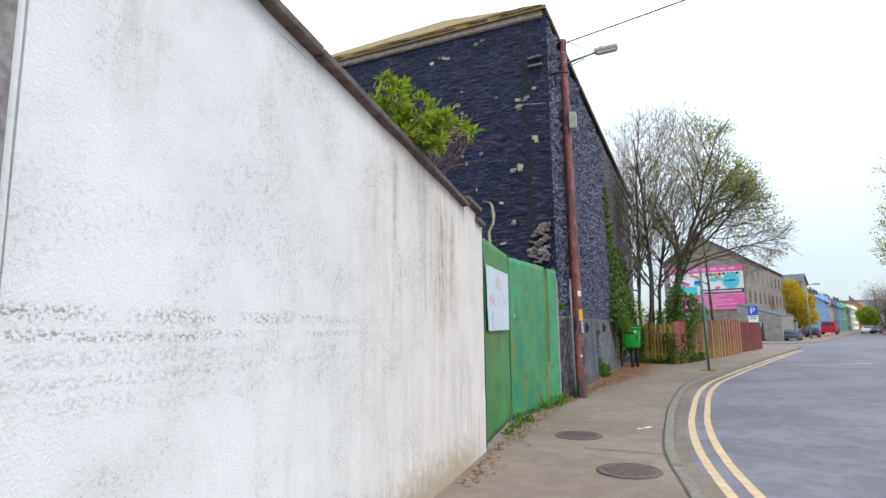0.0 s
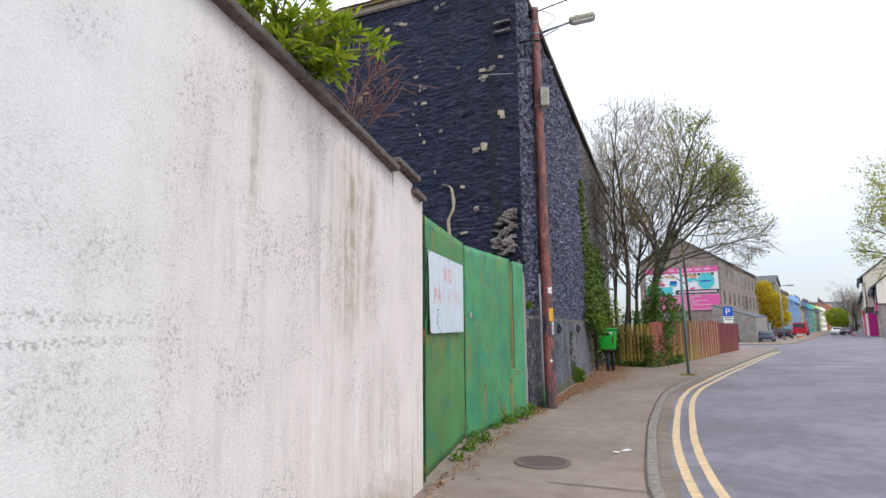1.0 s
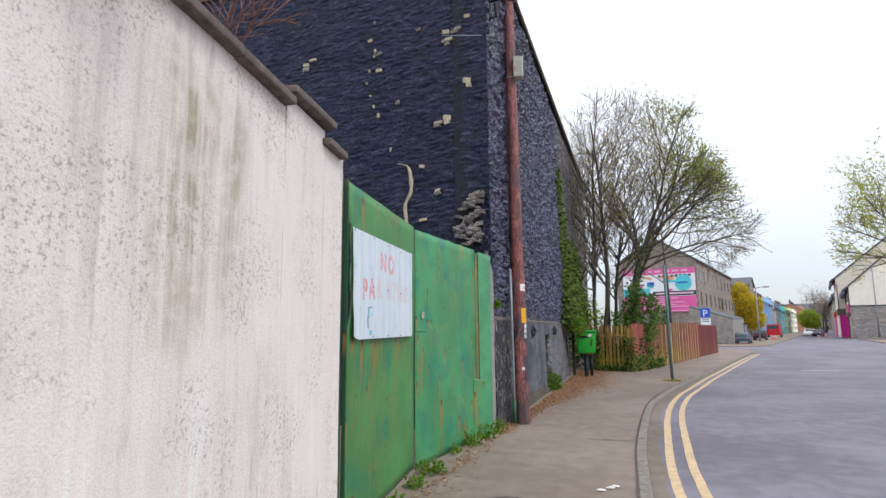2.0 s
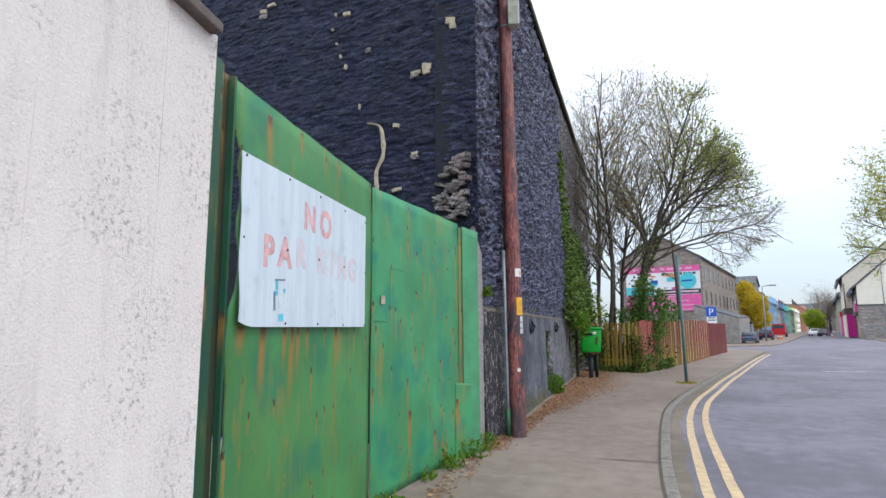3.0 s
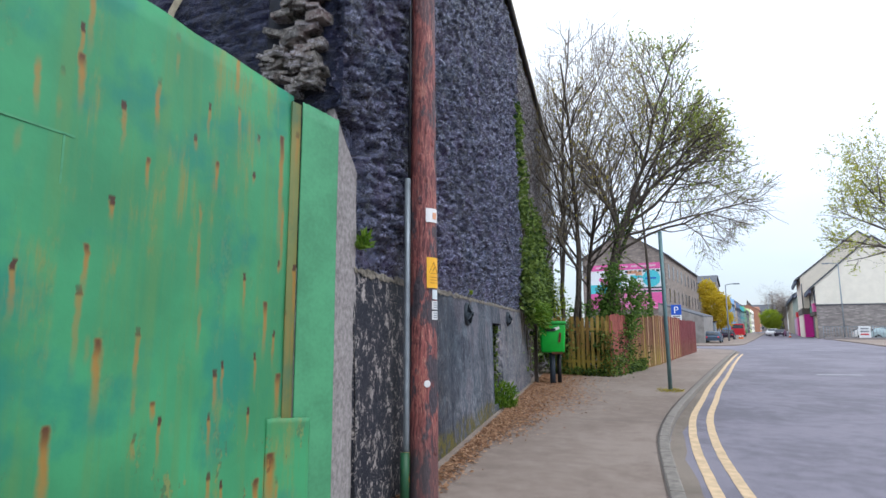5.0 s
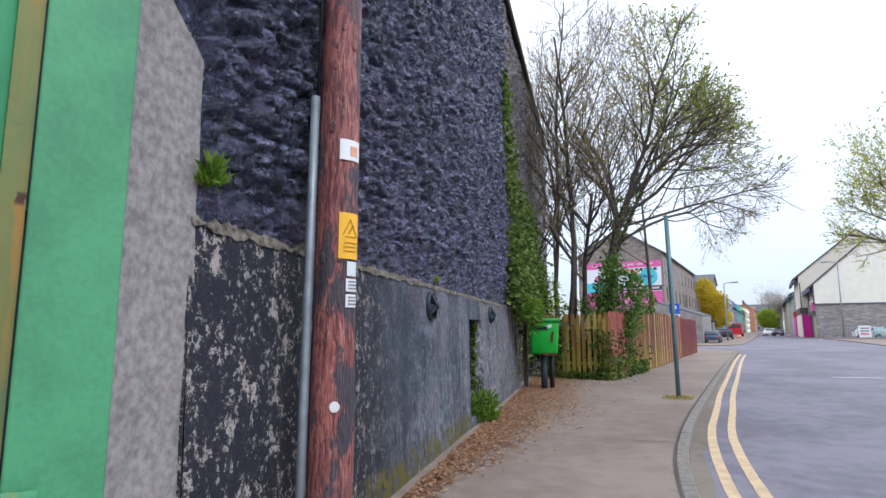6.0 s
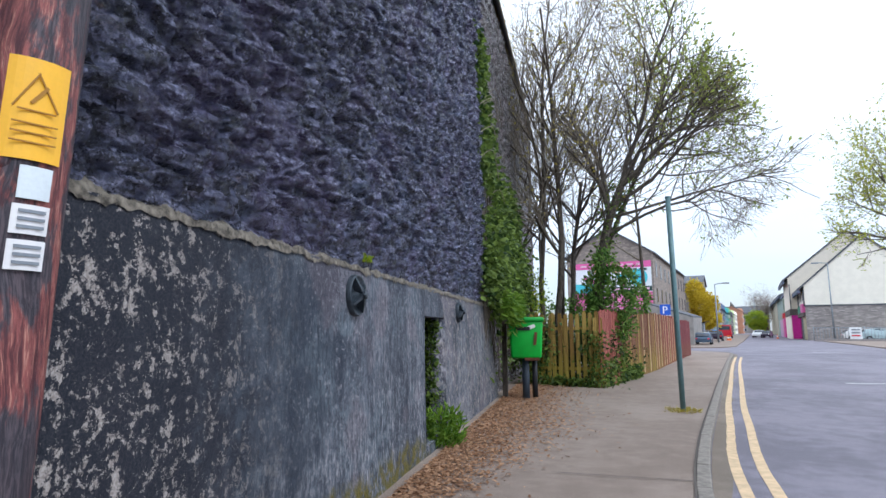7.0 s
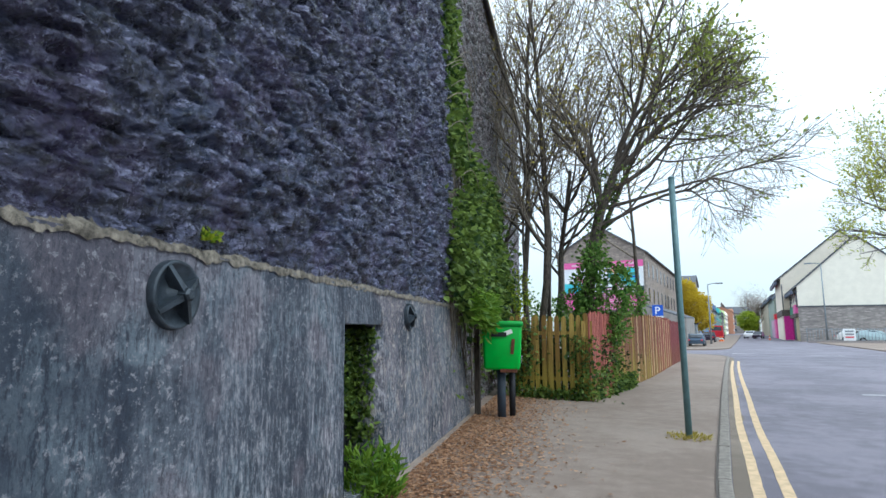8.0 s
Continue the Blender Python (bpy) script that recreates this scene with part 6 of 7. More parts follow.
stuff(link("foliage", a, b, IVY_LEAF, plant))


def weed(x, y, r, h, n, size, label="tuft of green weeds at the foot of the wall", material=WEED_LEAF, z=0.0, ratio=0.3):
    spots = []
    for _ in range(n):
        a, k = RI.uniform(0, 6.28), math.sqrt(RI.random()) * r
        spots.append(((x + k * math.cos(a), y + k * math.sin(a), z + RI.random() ** 1.5 * h), (math.cos(a) * 0.5, math.sin(a) * 0.5, 0.8)))
    t = thing("weed", label, "weed", "weeds along the wall")
    a, b = blades(spots, size, RI, 0.9, ratio)
    stuff(link("foliage", a, b, material, t))


for x, y, r, h, n in ((-3.44, 11.5, 0.08, 0.10, 80), (-3.55, 12.15, 0.12, 0.14, 150), (-3.62, 12.75, 0.17, 0.18, 260), (-3.78, 13.9, 0.08, 0.12, 70), (-3.74, 14.5, 0.16, 0.22, 240), (-3.70, 15.1, 0.16, 0.28, 260), (-3.72, 15.5, 0.13, 0.3, 200), (-3.7, 15.85, 0.1, 0.2, 90)):
    weed(x - 0.06, y, r * 0.9, h * 0.75, int(n * 0.6), 0.06, ratio=0.5)
p = on_side((N0 + N1) / 2 + 0.1, 0, 0.12)
weed(p.x, p.y, 0.26, 0.42, 520, 0.12, "bushy green weed growing in the low wall opening")
p = on_side(0.48, 0, 0.09)
weed(p.x, p.y, 0.05, 0.10, 90, 0.085, "small fern growing from the concrete quoin", WEED_LEAF, 2.05, 0.28)
for y in (20.1, 20.16):
    p = on_side(s_of(y), 0, 0.05)
    weed(p.x, p.y, 0.03, 0.05, 60, 0.035, "cushion of moss on the mortar ledge", BUSH_LEAF, 1.95, 0.6)
weed(-1.27, 26.55, 0.3, 0.03, 200, 0.07, "flattened grass round the sign post", BUD_LEAF, 0, 0.2)

# fallen leaves
spots = []
for _ in range(20000):
    y = RI.uniform(15.6, 31.0)
    w = 0.10 + 0.55 * min(1, max(0.05, (y - 18.5) / 6))
    x = (K.x - 0.0826 * (y - K.y)) + 0.1 + (0.12 if y > 17 else 0) + abs(RI.gauss(0, 1)) * w
    if x > -1.8 or (y > 30.4 and x > -2.7) or RI.random() > 0.25 + 0.75 * min(1, max(0, (y - 17) / 5)):
        continue
    spots.append(((x, y, 0.012 + RI.random() * 0.02), (RI.gauss(0, 1), RI.gauss(0, 1), 0.15)))
for _ in range(500):
    y = RI.uniform(8.5, 15.8)
    x = (wall_at(y) + 0.06 if y < 10.2 else -3.3 - 0.11 * (y - 10.2)) + abs(RI.gauss(0, 0.16))
    spots.append(((x, y, 0.012 + RI.random() * 0.01), (RI.gauss(0, 1), RI.gauss(0, 1), 0.1)))
litter = thing("fallen_leaves", "scatter of brown fallen leaves along the wall foot", "fallen leaves")
vs, fs = [], []
for p, d in spots:
    s = RI.uniform(0.014, 0.036)
    a = Vector(d).normalized() * s
    b = Vector((-a.y, a.x, RI.uniform(-0.3, 0.3) * s)) * 0.6
    p = Vector(p)
    i = len(vs)
    vs += [p - a, p + b + Vector((0, 0, .006)), p + a, p - b]
    fs += [(i, i + 1, i + 2), (i, i + 2, i + 3)]
stuff(link("leaf_scatter", vs, fs, DEAD_LEAF, litter))
for x, y in ((-1.62, 12.9), (-1.66, 12.82), (-1.74, 12.7)):
    ob = link("paper_scrap", [(x - .04, y, .013), (x + .05, y - .01, .016), (x + .06, y + .03, .02), (x - .03, y + .035, .014), (x, y + 0.01, 0.03)], [(0, 1, 4), (1, 2, 4), (2, 3, 4), (3, 0, 4)], PAPER)
    tagged(ob, "scrap of white paper on the footpath", "litter", "paper scraps")

# ---- the street beyond ----
U = Vector((0.186, 0.983)).normalized()   # along the far street
RR = Vector((U.y, -U.x))                  # to its right


def house(name, label, corner, along, depth_way, length, depth, ev, rise, wall, roof_mat, cols, rows, win=(0.9, 1.3), gable_roof=True, base=0.0, group="", door=None, z_first=1.0):
    """A house with a pitched roof whose ridge runs along its front; the front has rows of windows."""
    a, w = Vector(along).normalized(), Vector(depth_way).normalized()
    c = Vector(corner)
    h = thing(name, label, "house", group)
    p = [c, c + a * length, c + a * length + w * depth, c + w * depth]
    r0, r1 = c + w * depth / 2, c + a * length + w * depth / 2
    vs = [(q.x, q.y, base - 0.2) for q in p] + [(q.x, q.y, ev) for q in p] + [(r0.x, r0.y, ev + rise), (r1.x, r1.y, ev + rise)]
    link("wall", vs, [(0, 1, 5, 4), (1, 2, 6, 9, 5)[:5], (2, 3, 7, 6), (3, 0, 4, 8, 7)], wall, h)
    o = 0.3
    k = rise / (depth / 2)
    e = [c - a * 0.25 - w * o, c + a * (length + 0.25) - w * o, c + a * (length + 0.25) + w * (depth + o), c - a * 0.25 + w * (depth + o)]
    ra_, rb_ = r0 - a * 0.25, r1 + a * 0.25
    zz = ev - k * o
    vs = [(q.x, q.y, zz) for q in e] + [(ra_.x, ra_.y, ev + rise), (rb_.x, rb_.y, ev + rise)]
    vs += [(x, y, z + 0.16) for x, y, z in vs]
    link("roof", vs, [(0, 1, 5, 4), (2, 3, 4, 5), (6, 10, 11, 7), (8, 11, 10, 9), (0, 6, 7, 1), (2, 8, 9, 3), (0, 4, 10, 6), (3, 9, 10, 4), (1, 7, 11, 5), (2, 5, 11, 8)], roof_mat, h)
    ang = math.atan2(a.y, a.x)
    if rise < 3.2 and length > 8:
        for t in (0.04, 0.52, 0.97):
            q = r0.lerp(r1, t)
            stack = part("chimney", obox((1.3, 0.8, 2.2), Matrix.Translation((q.x, q.y, ev + rise + 0.7)) @ Matrix.Rotation(ang, 4, "Z"), 0.03), COPING, h)
            for k in (-0.35, 0.35):
                vs, fs = lathe([(0.14, 0), (0.11, 0.5)], (q.x + a.x * k, q.y + a.y * k, ev + rise + 1.8), 8)
                link("chimney_pot", vs, fs, RUST, stack)
        for i in range(0, cols, 2):
            q = c + a * length * (i + 0.5) / cols
            g = 1.5
            vs = [q - a * g, q + a * g, q + a * g + w * 3.2, q - a * g + w * 3.2]
            vs = [(v.x - w.x * 0.06, v.y - w.y * 0.06, ev - 0.1) for v in vs] + [(q.x - w.x * 0.06, q.y - w.y * 0.06, ev + 1.7), (q.x + w.x * 3.2, q.y + w.y * 3.2, ev + 1.7)]
            link("gable", vs, [(0, 1, 4), (1, 2, 5, 4), (3, 0, 4, 5), (2, 3, 5), (0, 3, 2, 1)], wall, h)
    for j in range(rows):
        for i in range(cols):
            q = c + a * length * (i + 0.5) / cols
            z = base + z_first + (ev - base - z_first) * j / rows + win[1] / 2 + 0.2
            m = Matrix.Translation((q.x - w.x * 0.01, q.y - w.y * 0.01, z)) @ Matrix.Rotation(ang, 4, "Z")
            f = part("window", obox((win[0] + 0.16, 0.1, win[1] + 0.16), m), FRAME_WHITE if wall != STONE_FAR else STONE_GREY, h)
            part("pane", obox((win[0], 0.12, win[1]), m), GLASS, f)
    return h, ang


# stone mill with a large advertising board on its gable
MC = Vector((1.25, 88.0))
mill, mang = house("stone_mill", "long three-storey grey-brown rubble stone mill", MC, U, -RR, 35, 10.5, 10.75, 3.3, STONE_FAR, SLATE, 9, 3, (0.8, 1.7), z_first=1.6)
gx = -RR


def on_mill(s, z, out):
    q = MC + gx * s - U * out
    return Vector((q.x, q.y, z))


mrot = Matrix.Rotation(math.atan2(RR.y, RR.x), 4, "Z")
board = thing("billboard", "large pink, white and cyan advertising board on the mill gable", "billboard")
BW, BZ0, BZ1 = 9.4, 3.95, 9.8


def board_bit(u0, u1, v0, v1, material, lift, roll=0.0, label=""):
    """A panel in board fractions; u runs from the board's far side to the street side."""
    s = BW * (1 - (u0 + u1) / 2) + 0.25
    z = BZ0 + (BZ1 - BZ0) * (v0 + v1) / 2
    m = Matrix.Translation(on_mill(s, z, 0.10 + lift)) @ mrot @ Matrix.Rotation(roll, 4, "Y")
    return part("panel", obox(((u1 - u0) * BW, 0.02, (v1 - v0) * (BZ1 - BZ0)), m), material, board, label)


board_bit(0, 1, 0, 1, SIGN_WHITE, 0.0)
RM = random.Random(2)
board_bit(0, 1, 0.0, 0.36, PINK, 0.025)
for k in range(7):
    board_bit(0.12 + RM.uniform(0, 0.4), RM.uniform(0.6, 1.0), 0.02 + k * 0.048, 0.037 + k * 0.048, PALE_PINK, 0.05)
board_bit(0, 1, 0.87, 1.0, PINK, 0.025)
for k in range(7):
    board_bit(0.10 + k * 0.12, 0.18 + k * 0.12, 0.92, 0.96, PALE_PINK, 0.05)
board_bit(0.0, 0.38, 0.36, 0.56, CYAN, 0.025)
for k in range(9):
    u, v = RM.uniform(0.05, 0.7), RM.uniform(0.42, 0.78)
    board_bit(u, u + RM.uniform(0.05, 0.14), v, v + RM.uniform(0.04, 0.09), RM.choice((CYAN, PINK, CYAN, ORANGE, SIGN_BLUE)), 0.05, RM.uniform(-0.4, 0.4))
for k in range(8):
    board_bit(0.50 + k * 0.058, 0.54 + k * 0.058, 0.80, 0.85, DARK_PRINT, 0.05)
board_bit(0.42, 1.0, 0.375, 0.475, DARK_PRINT, 0.05, 0, "dark band with pale bars")
board_bit(0.46, 0.97, 0.405, 0.445, PALE_PINK, 0.08)
bm = bmesh.new()
bmesh.ops.create_cone(bm, cap_ends=True, segments=28, radius1=1.05, radius2=1.05, depth=0.03, matrix=Matrix.Translation(on_mill(1.75, BZ0 + 0.66 * (BZ1 - BZ0), 0.16)) @ mrot @ Matrix.Rotation(radians(90), 4, "X"))
part("roundel", bm, CYAN, board, "cyan round panel")
board_bit(0.76, 0.90, 0.65, 0.68, SIGN_BLUE, 0.10)

# low cement building in front of the mill, with a dark door
shed = thing("lean_to", "low grey cement-rendered lean-to with a dark door", "shed")
q0 = Vector((4.3, 78.5))
pts = [q0, q0 + U * 11, q0 + U * 11 - RR * 4.5, q0 - RR * 4.5]
vs = [(q.x, q.y, -0.2) for q in pts] + [(pts[0].x, pts[0].y, 2.7), (pts[1].x, pts[1].y, 2.9), (pts[2].x, pts[2].y, 4.4), (pts[3].x, pts[3].y, 4.2)]
link("wall", vs, [(0, 1, 5, 4), (1, 2, 6, 5), (2, 3, 7, 6), (3, 0, 4, 7)], GREY_RENDER, shed)
vs = [(v[0], v[1], v[2] + d) for d in (0.0, 0.14) for v in vs[4:]]
link("roof", vs, [(0, 3, 2, 1), (4, 5, 6, 7), (0, 1, 5, 4), (1, 2, 6, 5), (2, 3, 7, 6), (3, 0, 4, 7)], SLATE, shed)
q = q0 - RR * 2.6 - U * 0.02
part("door", obox((1.5, 0.1, 2.1), Matrix.Translation((q.x, q.y, 1.02)) @ mrot), plain("dark_maroon_door", (0.07, 0.03, 0.04), 0.6), shed)
cab = thing("kiosk", "grey metal and glass shelter on the pavement", "shelter")
q = Vector((6.0, 90.0))
part("frame", obox((1.3, 2.2, 2.3), Matrix.Translation((q.x, q.y, 1.1)) @ mrot, 0.04), GALV, cab)
part("canopy", obox((1.6, 2.5, 0.14), Matrix.Translation((q.x, q.y, 2.33)) @ mrot, 0.04), BLACK_IRON, cab)

# pavement on the far side of the side street
far_edge = spline([(-12, 68.6), (1.5, 68.6), (5.2, 70.2), (7.3, 74.5), (9.0, 83.0), (13.5, 106.0), (20.4, 142.6), (40, 246)], 1.2)
inner2 = [Vector((p.x - 8, p.y + 6)) if p.y < 76 else p - RR * 12 for p in far_edge]
vs, fs = ribbon(inner2, far_edge, 0.0)
n = len(far_edge)
vs += [(p.x, p.y, ROAD_Z - 0.02) for p in far_edge]
fs += [(n + i, 2 * n + i, 2 * n + i + 1, n + i + 1) for i in range(n - 1)]
tagged(link("pavement_far", vs, fs, PAVING), "grey pavement past the side street", "pavement", kind="structure")
right_edge = spline([(7.5, -10), (7.2, 10), (7.8, 22), (9.9, 32), (15.2, 56.5), (17.9, 73.3), (19.9, 85.3), (21.2, 94.9), (22.8, 104.5), (29.2, 138.8), (37.6, 183.7), (62.8, 308)], 1.5)
vs, fs = ribbon(right_edge, [p + RR * 14 for p in right_edge], 0.0)
n = len(right_edge)
vs += [(p.x, p.y, ROAD_Z - 0.02) for p in right_edge]
fs += [(2 * n + i, i, i + 1, 2 * n + i + 1) for i in range(n - 1)]
tagged(link("pavement_right", vs, fs, PAVING), "grey pavement across the road", "pavement", kind="structure")

# parking sign
ps = thing("parking_sign", "blue and white parking sign on a post", "sign")
pipe("post", [(1.4, 73.7, -0.05), (1.4, 73.7, 3.9)], 0.05, GALV, ps)
part("panel", box((0.93, 73.55, 2.85), (1.87, 73.6, 3.85), 0.01), SIGN_BLUE, ps, "blue panel")
lettering("P", 0.98, Matrix.Translation((1.13, 73.54, 3.0)) @ Matrix.Rotation(radians(90), 4, "X"), SIGN_WHITE, ps)
part("panel", box((0.93, 73.55, 2.1), (1.87, 73.6, 2.83)), SIGN_WHITE, ps, "white panel with small print")
for z in (2.65, 2.42):
    part("bar", box((1.05, 73.53, z), (1.75, 73.55, z + 0.12)), INK_GREY, ps)
part("panel", box((1.05, 73.55, 1.65), (2.15, 73.6, 2.08)), CYAN, ps)


# street lamps
def street_lamp(x, y, h, reach):
    l = thing("street_lamp", "slim grey street lamp", "street lamp", "street lamps")
    pipe("column", [(x, y, -0.05), (x, y, h * 0.4), (x, y, h)], [0.11, 0.08, 0.06], GALV, l)
    pipe("arm", [(x, y, h), (x + RR.x * reach * 0.5, y + RR.y * reach * 0.5, h + 0.12), (x + RR.x * reach, y + RR.y * reach, h + 0.15)], 0.05, GALV, l)
    part("head", obox((0.8, 0.3, 0.16), Matrix.Translation((x + RR.x * reach * 1.1, y + RR.y * reach * 1.1, h + 0.12)) @ mrot, 0.05), GALV, l)
    return l


street_lamp(8.2, 91.0, 6.9, 1.1)
street_lamp(26.5, 165.0, 9.5, 1.2)
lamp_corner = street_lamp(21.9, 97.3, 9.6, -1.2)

# terraces up the street
TC = [("brown-grey", GREY_RENDER), ("pale blue", plain("sky_blue_render", (0.22, 0.38, 0.62), 0.9, 0, 0.06, 1)), ("ochre", plain("ochre_render", (0.50, 0.38, 0.26), 0.9, 0, 0.06, 1)), ("slate blue", plain("slate_blue_render", (0.10, 0.14, 0.24), 0.9, 0, 0.06, 1)),
      ("teal", plain("teal_render", (0.06, 0.33, 0.36), 0.9, 0, 0.06, 1)), ("green", plain("green_render", (0.18, 0.42, 0.20), 0.9, 0, 0.06, 1)), ("dark", plain("dark_grey_render", (0.09, 0.09, 0.11), 0.9, 0, 0.06, 1)),
      ("pale green", plain("lime_render", (0.50, 0.58, 0.28), 0.9, 0, 0.06, 1)), ("white", CREAM_L), ("brick orange", plain("orange_brick", (0.45, 0.22, 0.14), 0.9, 0, 0.1, 1))]
lengths = (20, 16, 12, 18, 26, 20, 26, 24, 46, 50)
heights = (5.5, 7.6, 6.9, 7.4, 7.2, 7.8, 7.2, 8.5, 8.8, 11.5)
s = 37.5
for (cname, mt), ln, hh in zip(TC, lengths, heights):
    s0 = s + (24 if cname == "pale blue" else 0)
    c = MC + U * s0 + RR * (-1.0 if cname == "brown-grey" else 2.5 if cname != "brick orange" else 5.0)
    house("terraced_house", "%s painted terraced house front with slate roof" % cname, c, U, -RR, ln - 0.6, 10, hh, 3.0, mt, SLATE, max(2, ln // 5), 3, (1.1, 1.4), group="terrace along the street")
    s = s0 + ln
c = MC + U * 37 - RR * 2
house("house", "tall dark-roofed house behind the yellow tree", c, RR, U, 4.6, 9, 9.6, 1.6, GREY_RENDER, SLATE, 2, 3, (0.9, 1.3))

# end of the street: facing block
e = MC + U * 330 + RR * 20
house("terraced_house", "orange brick block closing the street", e, RR, U, 20, 12, 12, 4, TC[-1][1], SLATE, 5, 3, (1.2, 1.6), group="terrace along the street")
e = MC + U * 345 - RR * 25
house("terraced_house", "grey block at the end of the street", e, RR, U, 44, 12, 13, 4, GREY_RENDER, SLATE, 8, 3, (1.2, 1.6), group="terrace along the street")

# ---- the shop houses across the road ----
HC = Vector((19.45, 98.65))


def gable_house(name, label, c, width, depth, ev, apex, wall, seed):
    h = thing(name, label, "house", "shop houses across the road")
    p = [c, c + RR * width, c + RR * width + U * depth, c + U * depth]
    mid0, mid1 = c + RR * width / 2, c + RR * width / 2 + U * depth
    vs = [(q.x, q.y, -0.2) for q in p] + [(q.x, q.y, ev) for q in p] + [(mid0.x, mid0.y, apex), (mid1.x, mid1.y, apex)]
    link("wall", vs, [(0, 1, 5, 8, 4), (1, 2, 6, 5), (2, 3, 7, 9, 6), (3, 0, 4, 7)], wall, h)
    k = (apex - ev) / (width / 2)
    o = 0.75
    lo0, lo1 = c - RR * o - U * 0.12, c - RR * o + U * depth
    hi0, hi1 = c + RR * (width + o) - U * 0.12, c + RR * (width + o) + U * depth
    m0, m1 = mid0 - U * 0.12, mid1
    vs = [(lo0.x, lo0.y, ev - k * o), (lo1.x, lo1.y, ev - k * o), (m1.x, m1.y, apex), (m0.x, m0.y, apex), (hi0.x, hi0.y, ev - k * o), (hi1.x, hi1.y, ev - k * o)]
    vs += [(x, y, z + 0.28) for x, y, z in vs]
    link("roof", vs, [(0, 3, 2, 1), (3, 4, 5, 2), (6, 7, 8, 9), (9, 8, 11, 10), (0, 6, 9, 3), (3, 9, 10, 4), (0, 1, 7, 6), (4, 10, 11, 5), (1, 2, 8, 7), (2, 5, 11, 8)], SLATE, h)
    part("eave_board", slab(lo0 - U * 0.05, lo1, ev - k * o - 0.25, ev - k * o + 0.1, 0.3, -1), plain("blue_grey_eave_%d" % seed, (0.10, 0.12, 0.18), 0.6), h, "dark blue-grey eave")
    return h


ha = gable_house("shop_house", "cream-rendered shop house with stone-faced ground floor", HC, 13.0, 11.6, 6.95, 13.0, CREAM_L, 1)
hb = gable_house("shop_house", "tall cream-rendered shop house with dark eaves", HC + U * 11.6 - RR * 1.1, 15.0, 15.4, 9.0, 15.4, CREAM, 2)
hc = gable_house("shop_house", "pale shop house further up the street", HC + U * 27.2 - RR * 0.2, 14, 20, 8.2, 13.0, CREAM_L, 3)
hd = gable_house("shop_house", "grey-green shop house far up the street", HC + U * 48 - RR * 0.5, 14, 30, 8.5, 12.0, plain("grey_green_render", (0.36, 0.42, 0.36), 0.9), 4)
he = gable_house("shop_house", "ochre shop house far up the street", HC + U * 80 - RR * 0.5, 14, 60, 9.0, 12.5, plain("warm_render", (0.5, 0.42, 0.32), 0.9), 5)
part("stone_facing", slab(HC - U * 0.35 - RR * 0.05, HC - U * 0.35 + RR * 30, -0.2, 4.25, 0.34, 1), STONE_GREY, ha, "grey stone-faced ground floor")
part("flashing", slab(HC - U * 0.42 - RR * 0.1, HC - U * 0.42 + RR * 30, 4.25, 4.42, 0.45, 1), SLATE, ha)


def front_bit(h, s0, s1, z0, z1, material, name, label="", out=0.06):
    a, b = HC + U * s0 - RR * out, HC + U * s1 - RR * out
    part(name, slab(a, b, z0, z1, 0.1 + out, -1), material, h, label)


for h, s0, s1, z0, z1, mt, nm, out in (
        (ha, 0.4, 4.2, 0.0, 3.0, plain("beige_shutter", (0.50, 0.45, 0.28), 0.7), "shutter", 0.1), (ha, 0.0, 10.5, 3.0, 3.5, COPING, "shop_sign", 0.3), (ha, 4.6, 10.5, 3.5, 4.5, plain("green_sign", (0.02, 0.22, 0.12), 0.5), "shop_sign", 0.25), (ha, 4.8, 7.5, 0.0, 2.9, DARK_PRINT, "door", 0.08),
        (ha, 0.2, 3.6, 3.5, 4.6, PINK, "shop_sign", 0.35), (ha, 8, 10.5, 0, 3.0, GLASS, "shop_window", 0.05),
        (hb, 11.2, 15.0, 0.0, 3.4, MAGENTA, "shop_front", 1.0), (hb, 15.5, 20.5, 0.0, 3.3, LILAC, "shop_front", 1.0), (hb, 11.2, 26, 3.4, 4.3, COPING, "shop_sign", 1.2), (hb, 21, 26, 0.0, 3.2, GLASS, "shop_window", 1.0),
        (hc, 28, 34, 0.0, 3.2, PINK, "shop_front", 1.3), (hc, 34.5, 46, 0.0, 3.2, LILAC, "shop_front", 1.3), (hc, 29, 33, 3.3, 4.2, RED, "shop_sign", 1.4), (hd, 49, 70, 0, 3.2, DARK_PRINT, "shop_front", 0.3)):
    front_bit(h, s0, s1, z0, z1, mt, nm, "", out)
for h, starts, z, out, wd_ in ((ha, (2.0, 5.4, 8.6), 5.0, 0.03, 1.1), (hb, (12.6, 16, 19.4, 23), 4.9, 0.93, 1.2), (hb, (12.6, 16, 19.4, 23), 7.0, 0.93, 1.2), (hc, (29, 33, 37, 41), 5, 0.25, 1.2)):
    for s in starts:
        a, b = HC + U * s - RR * (out + 0.02), HC + U * (s + wd_) - RR * (out + 0.02)
        f = part("window", slab(a, b, z, z + 1.4, 0.1, -1), FRAME_WHITE, h)
        part("pane", slab(a + U * 0.1 - RR * 0.02, b - U * 0.1 - RR * 0.02, z + 0.1, z + 1.3, 0.1, -1), GLASS, f)
for s, out, z1 in ((10.9, 0.1, 6.6), (11.1, 1.0, 8.0), (0.1, 0.1, 6.4), (20, 1.0, 8.0)):
    q = HC + U * s - RR * out
    pipe("downpipe", [(q.x, q.y, 4.3), (q.x, q.y, z1)], 0.07, SLATE, ha if s < 11 else hb)

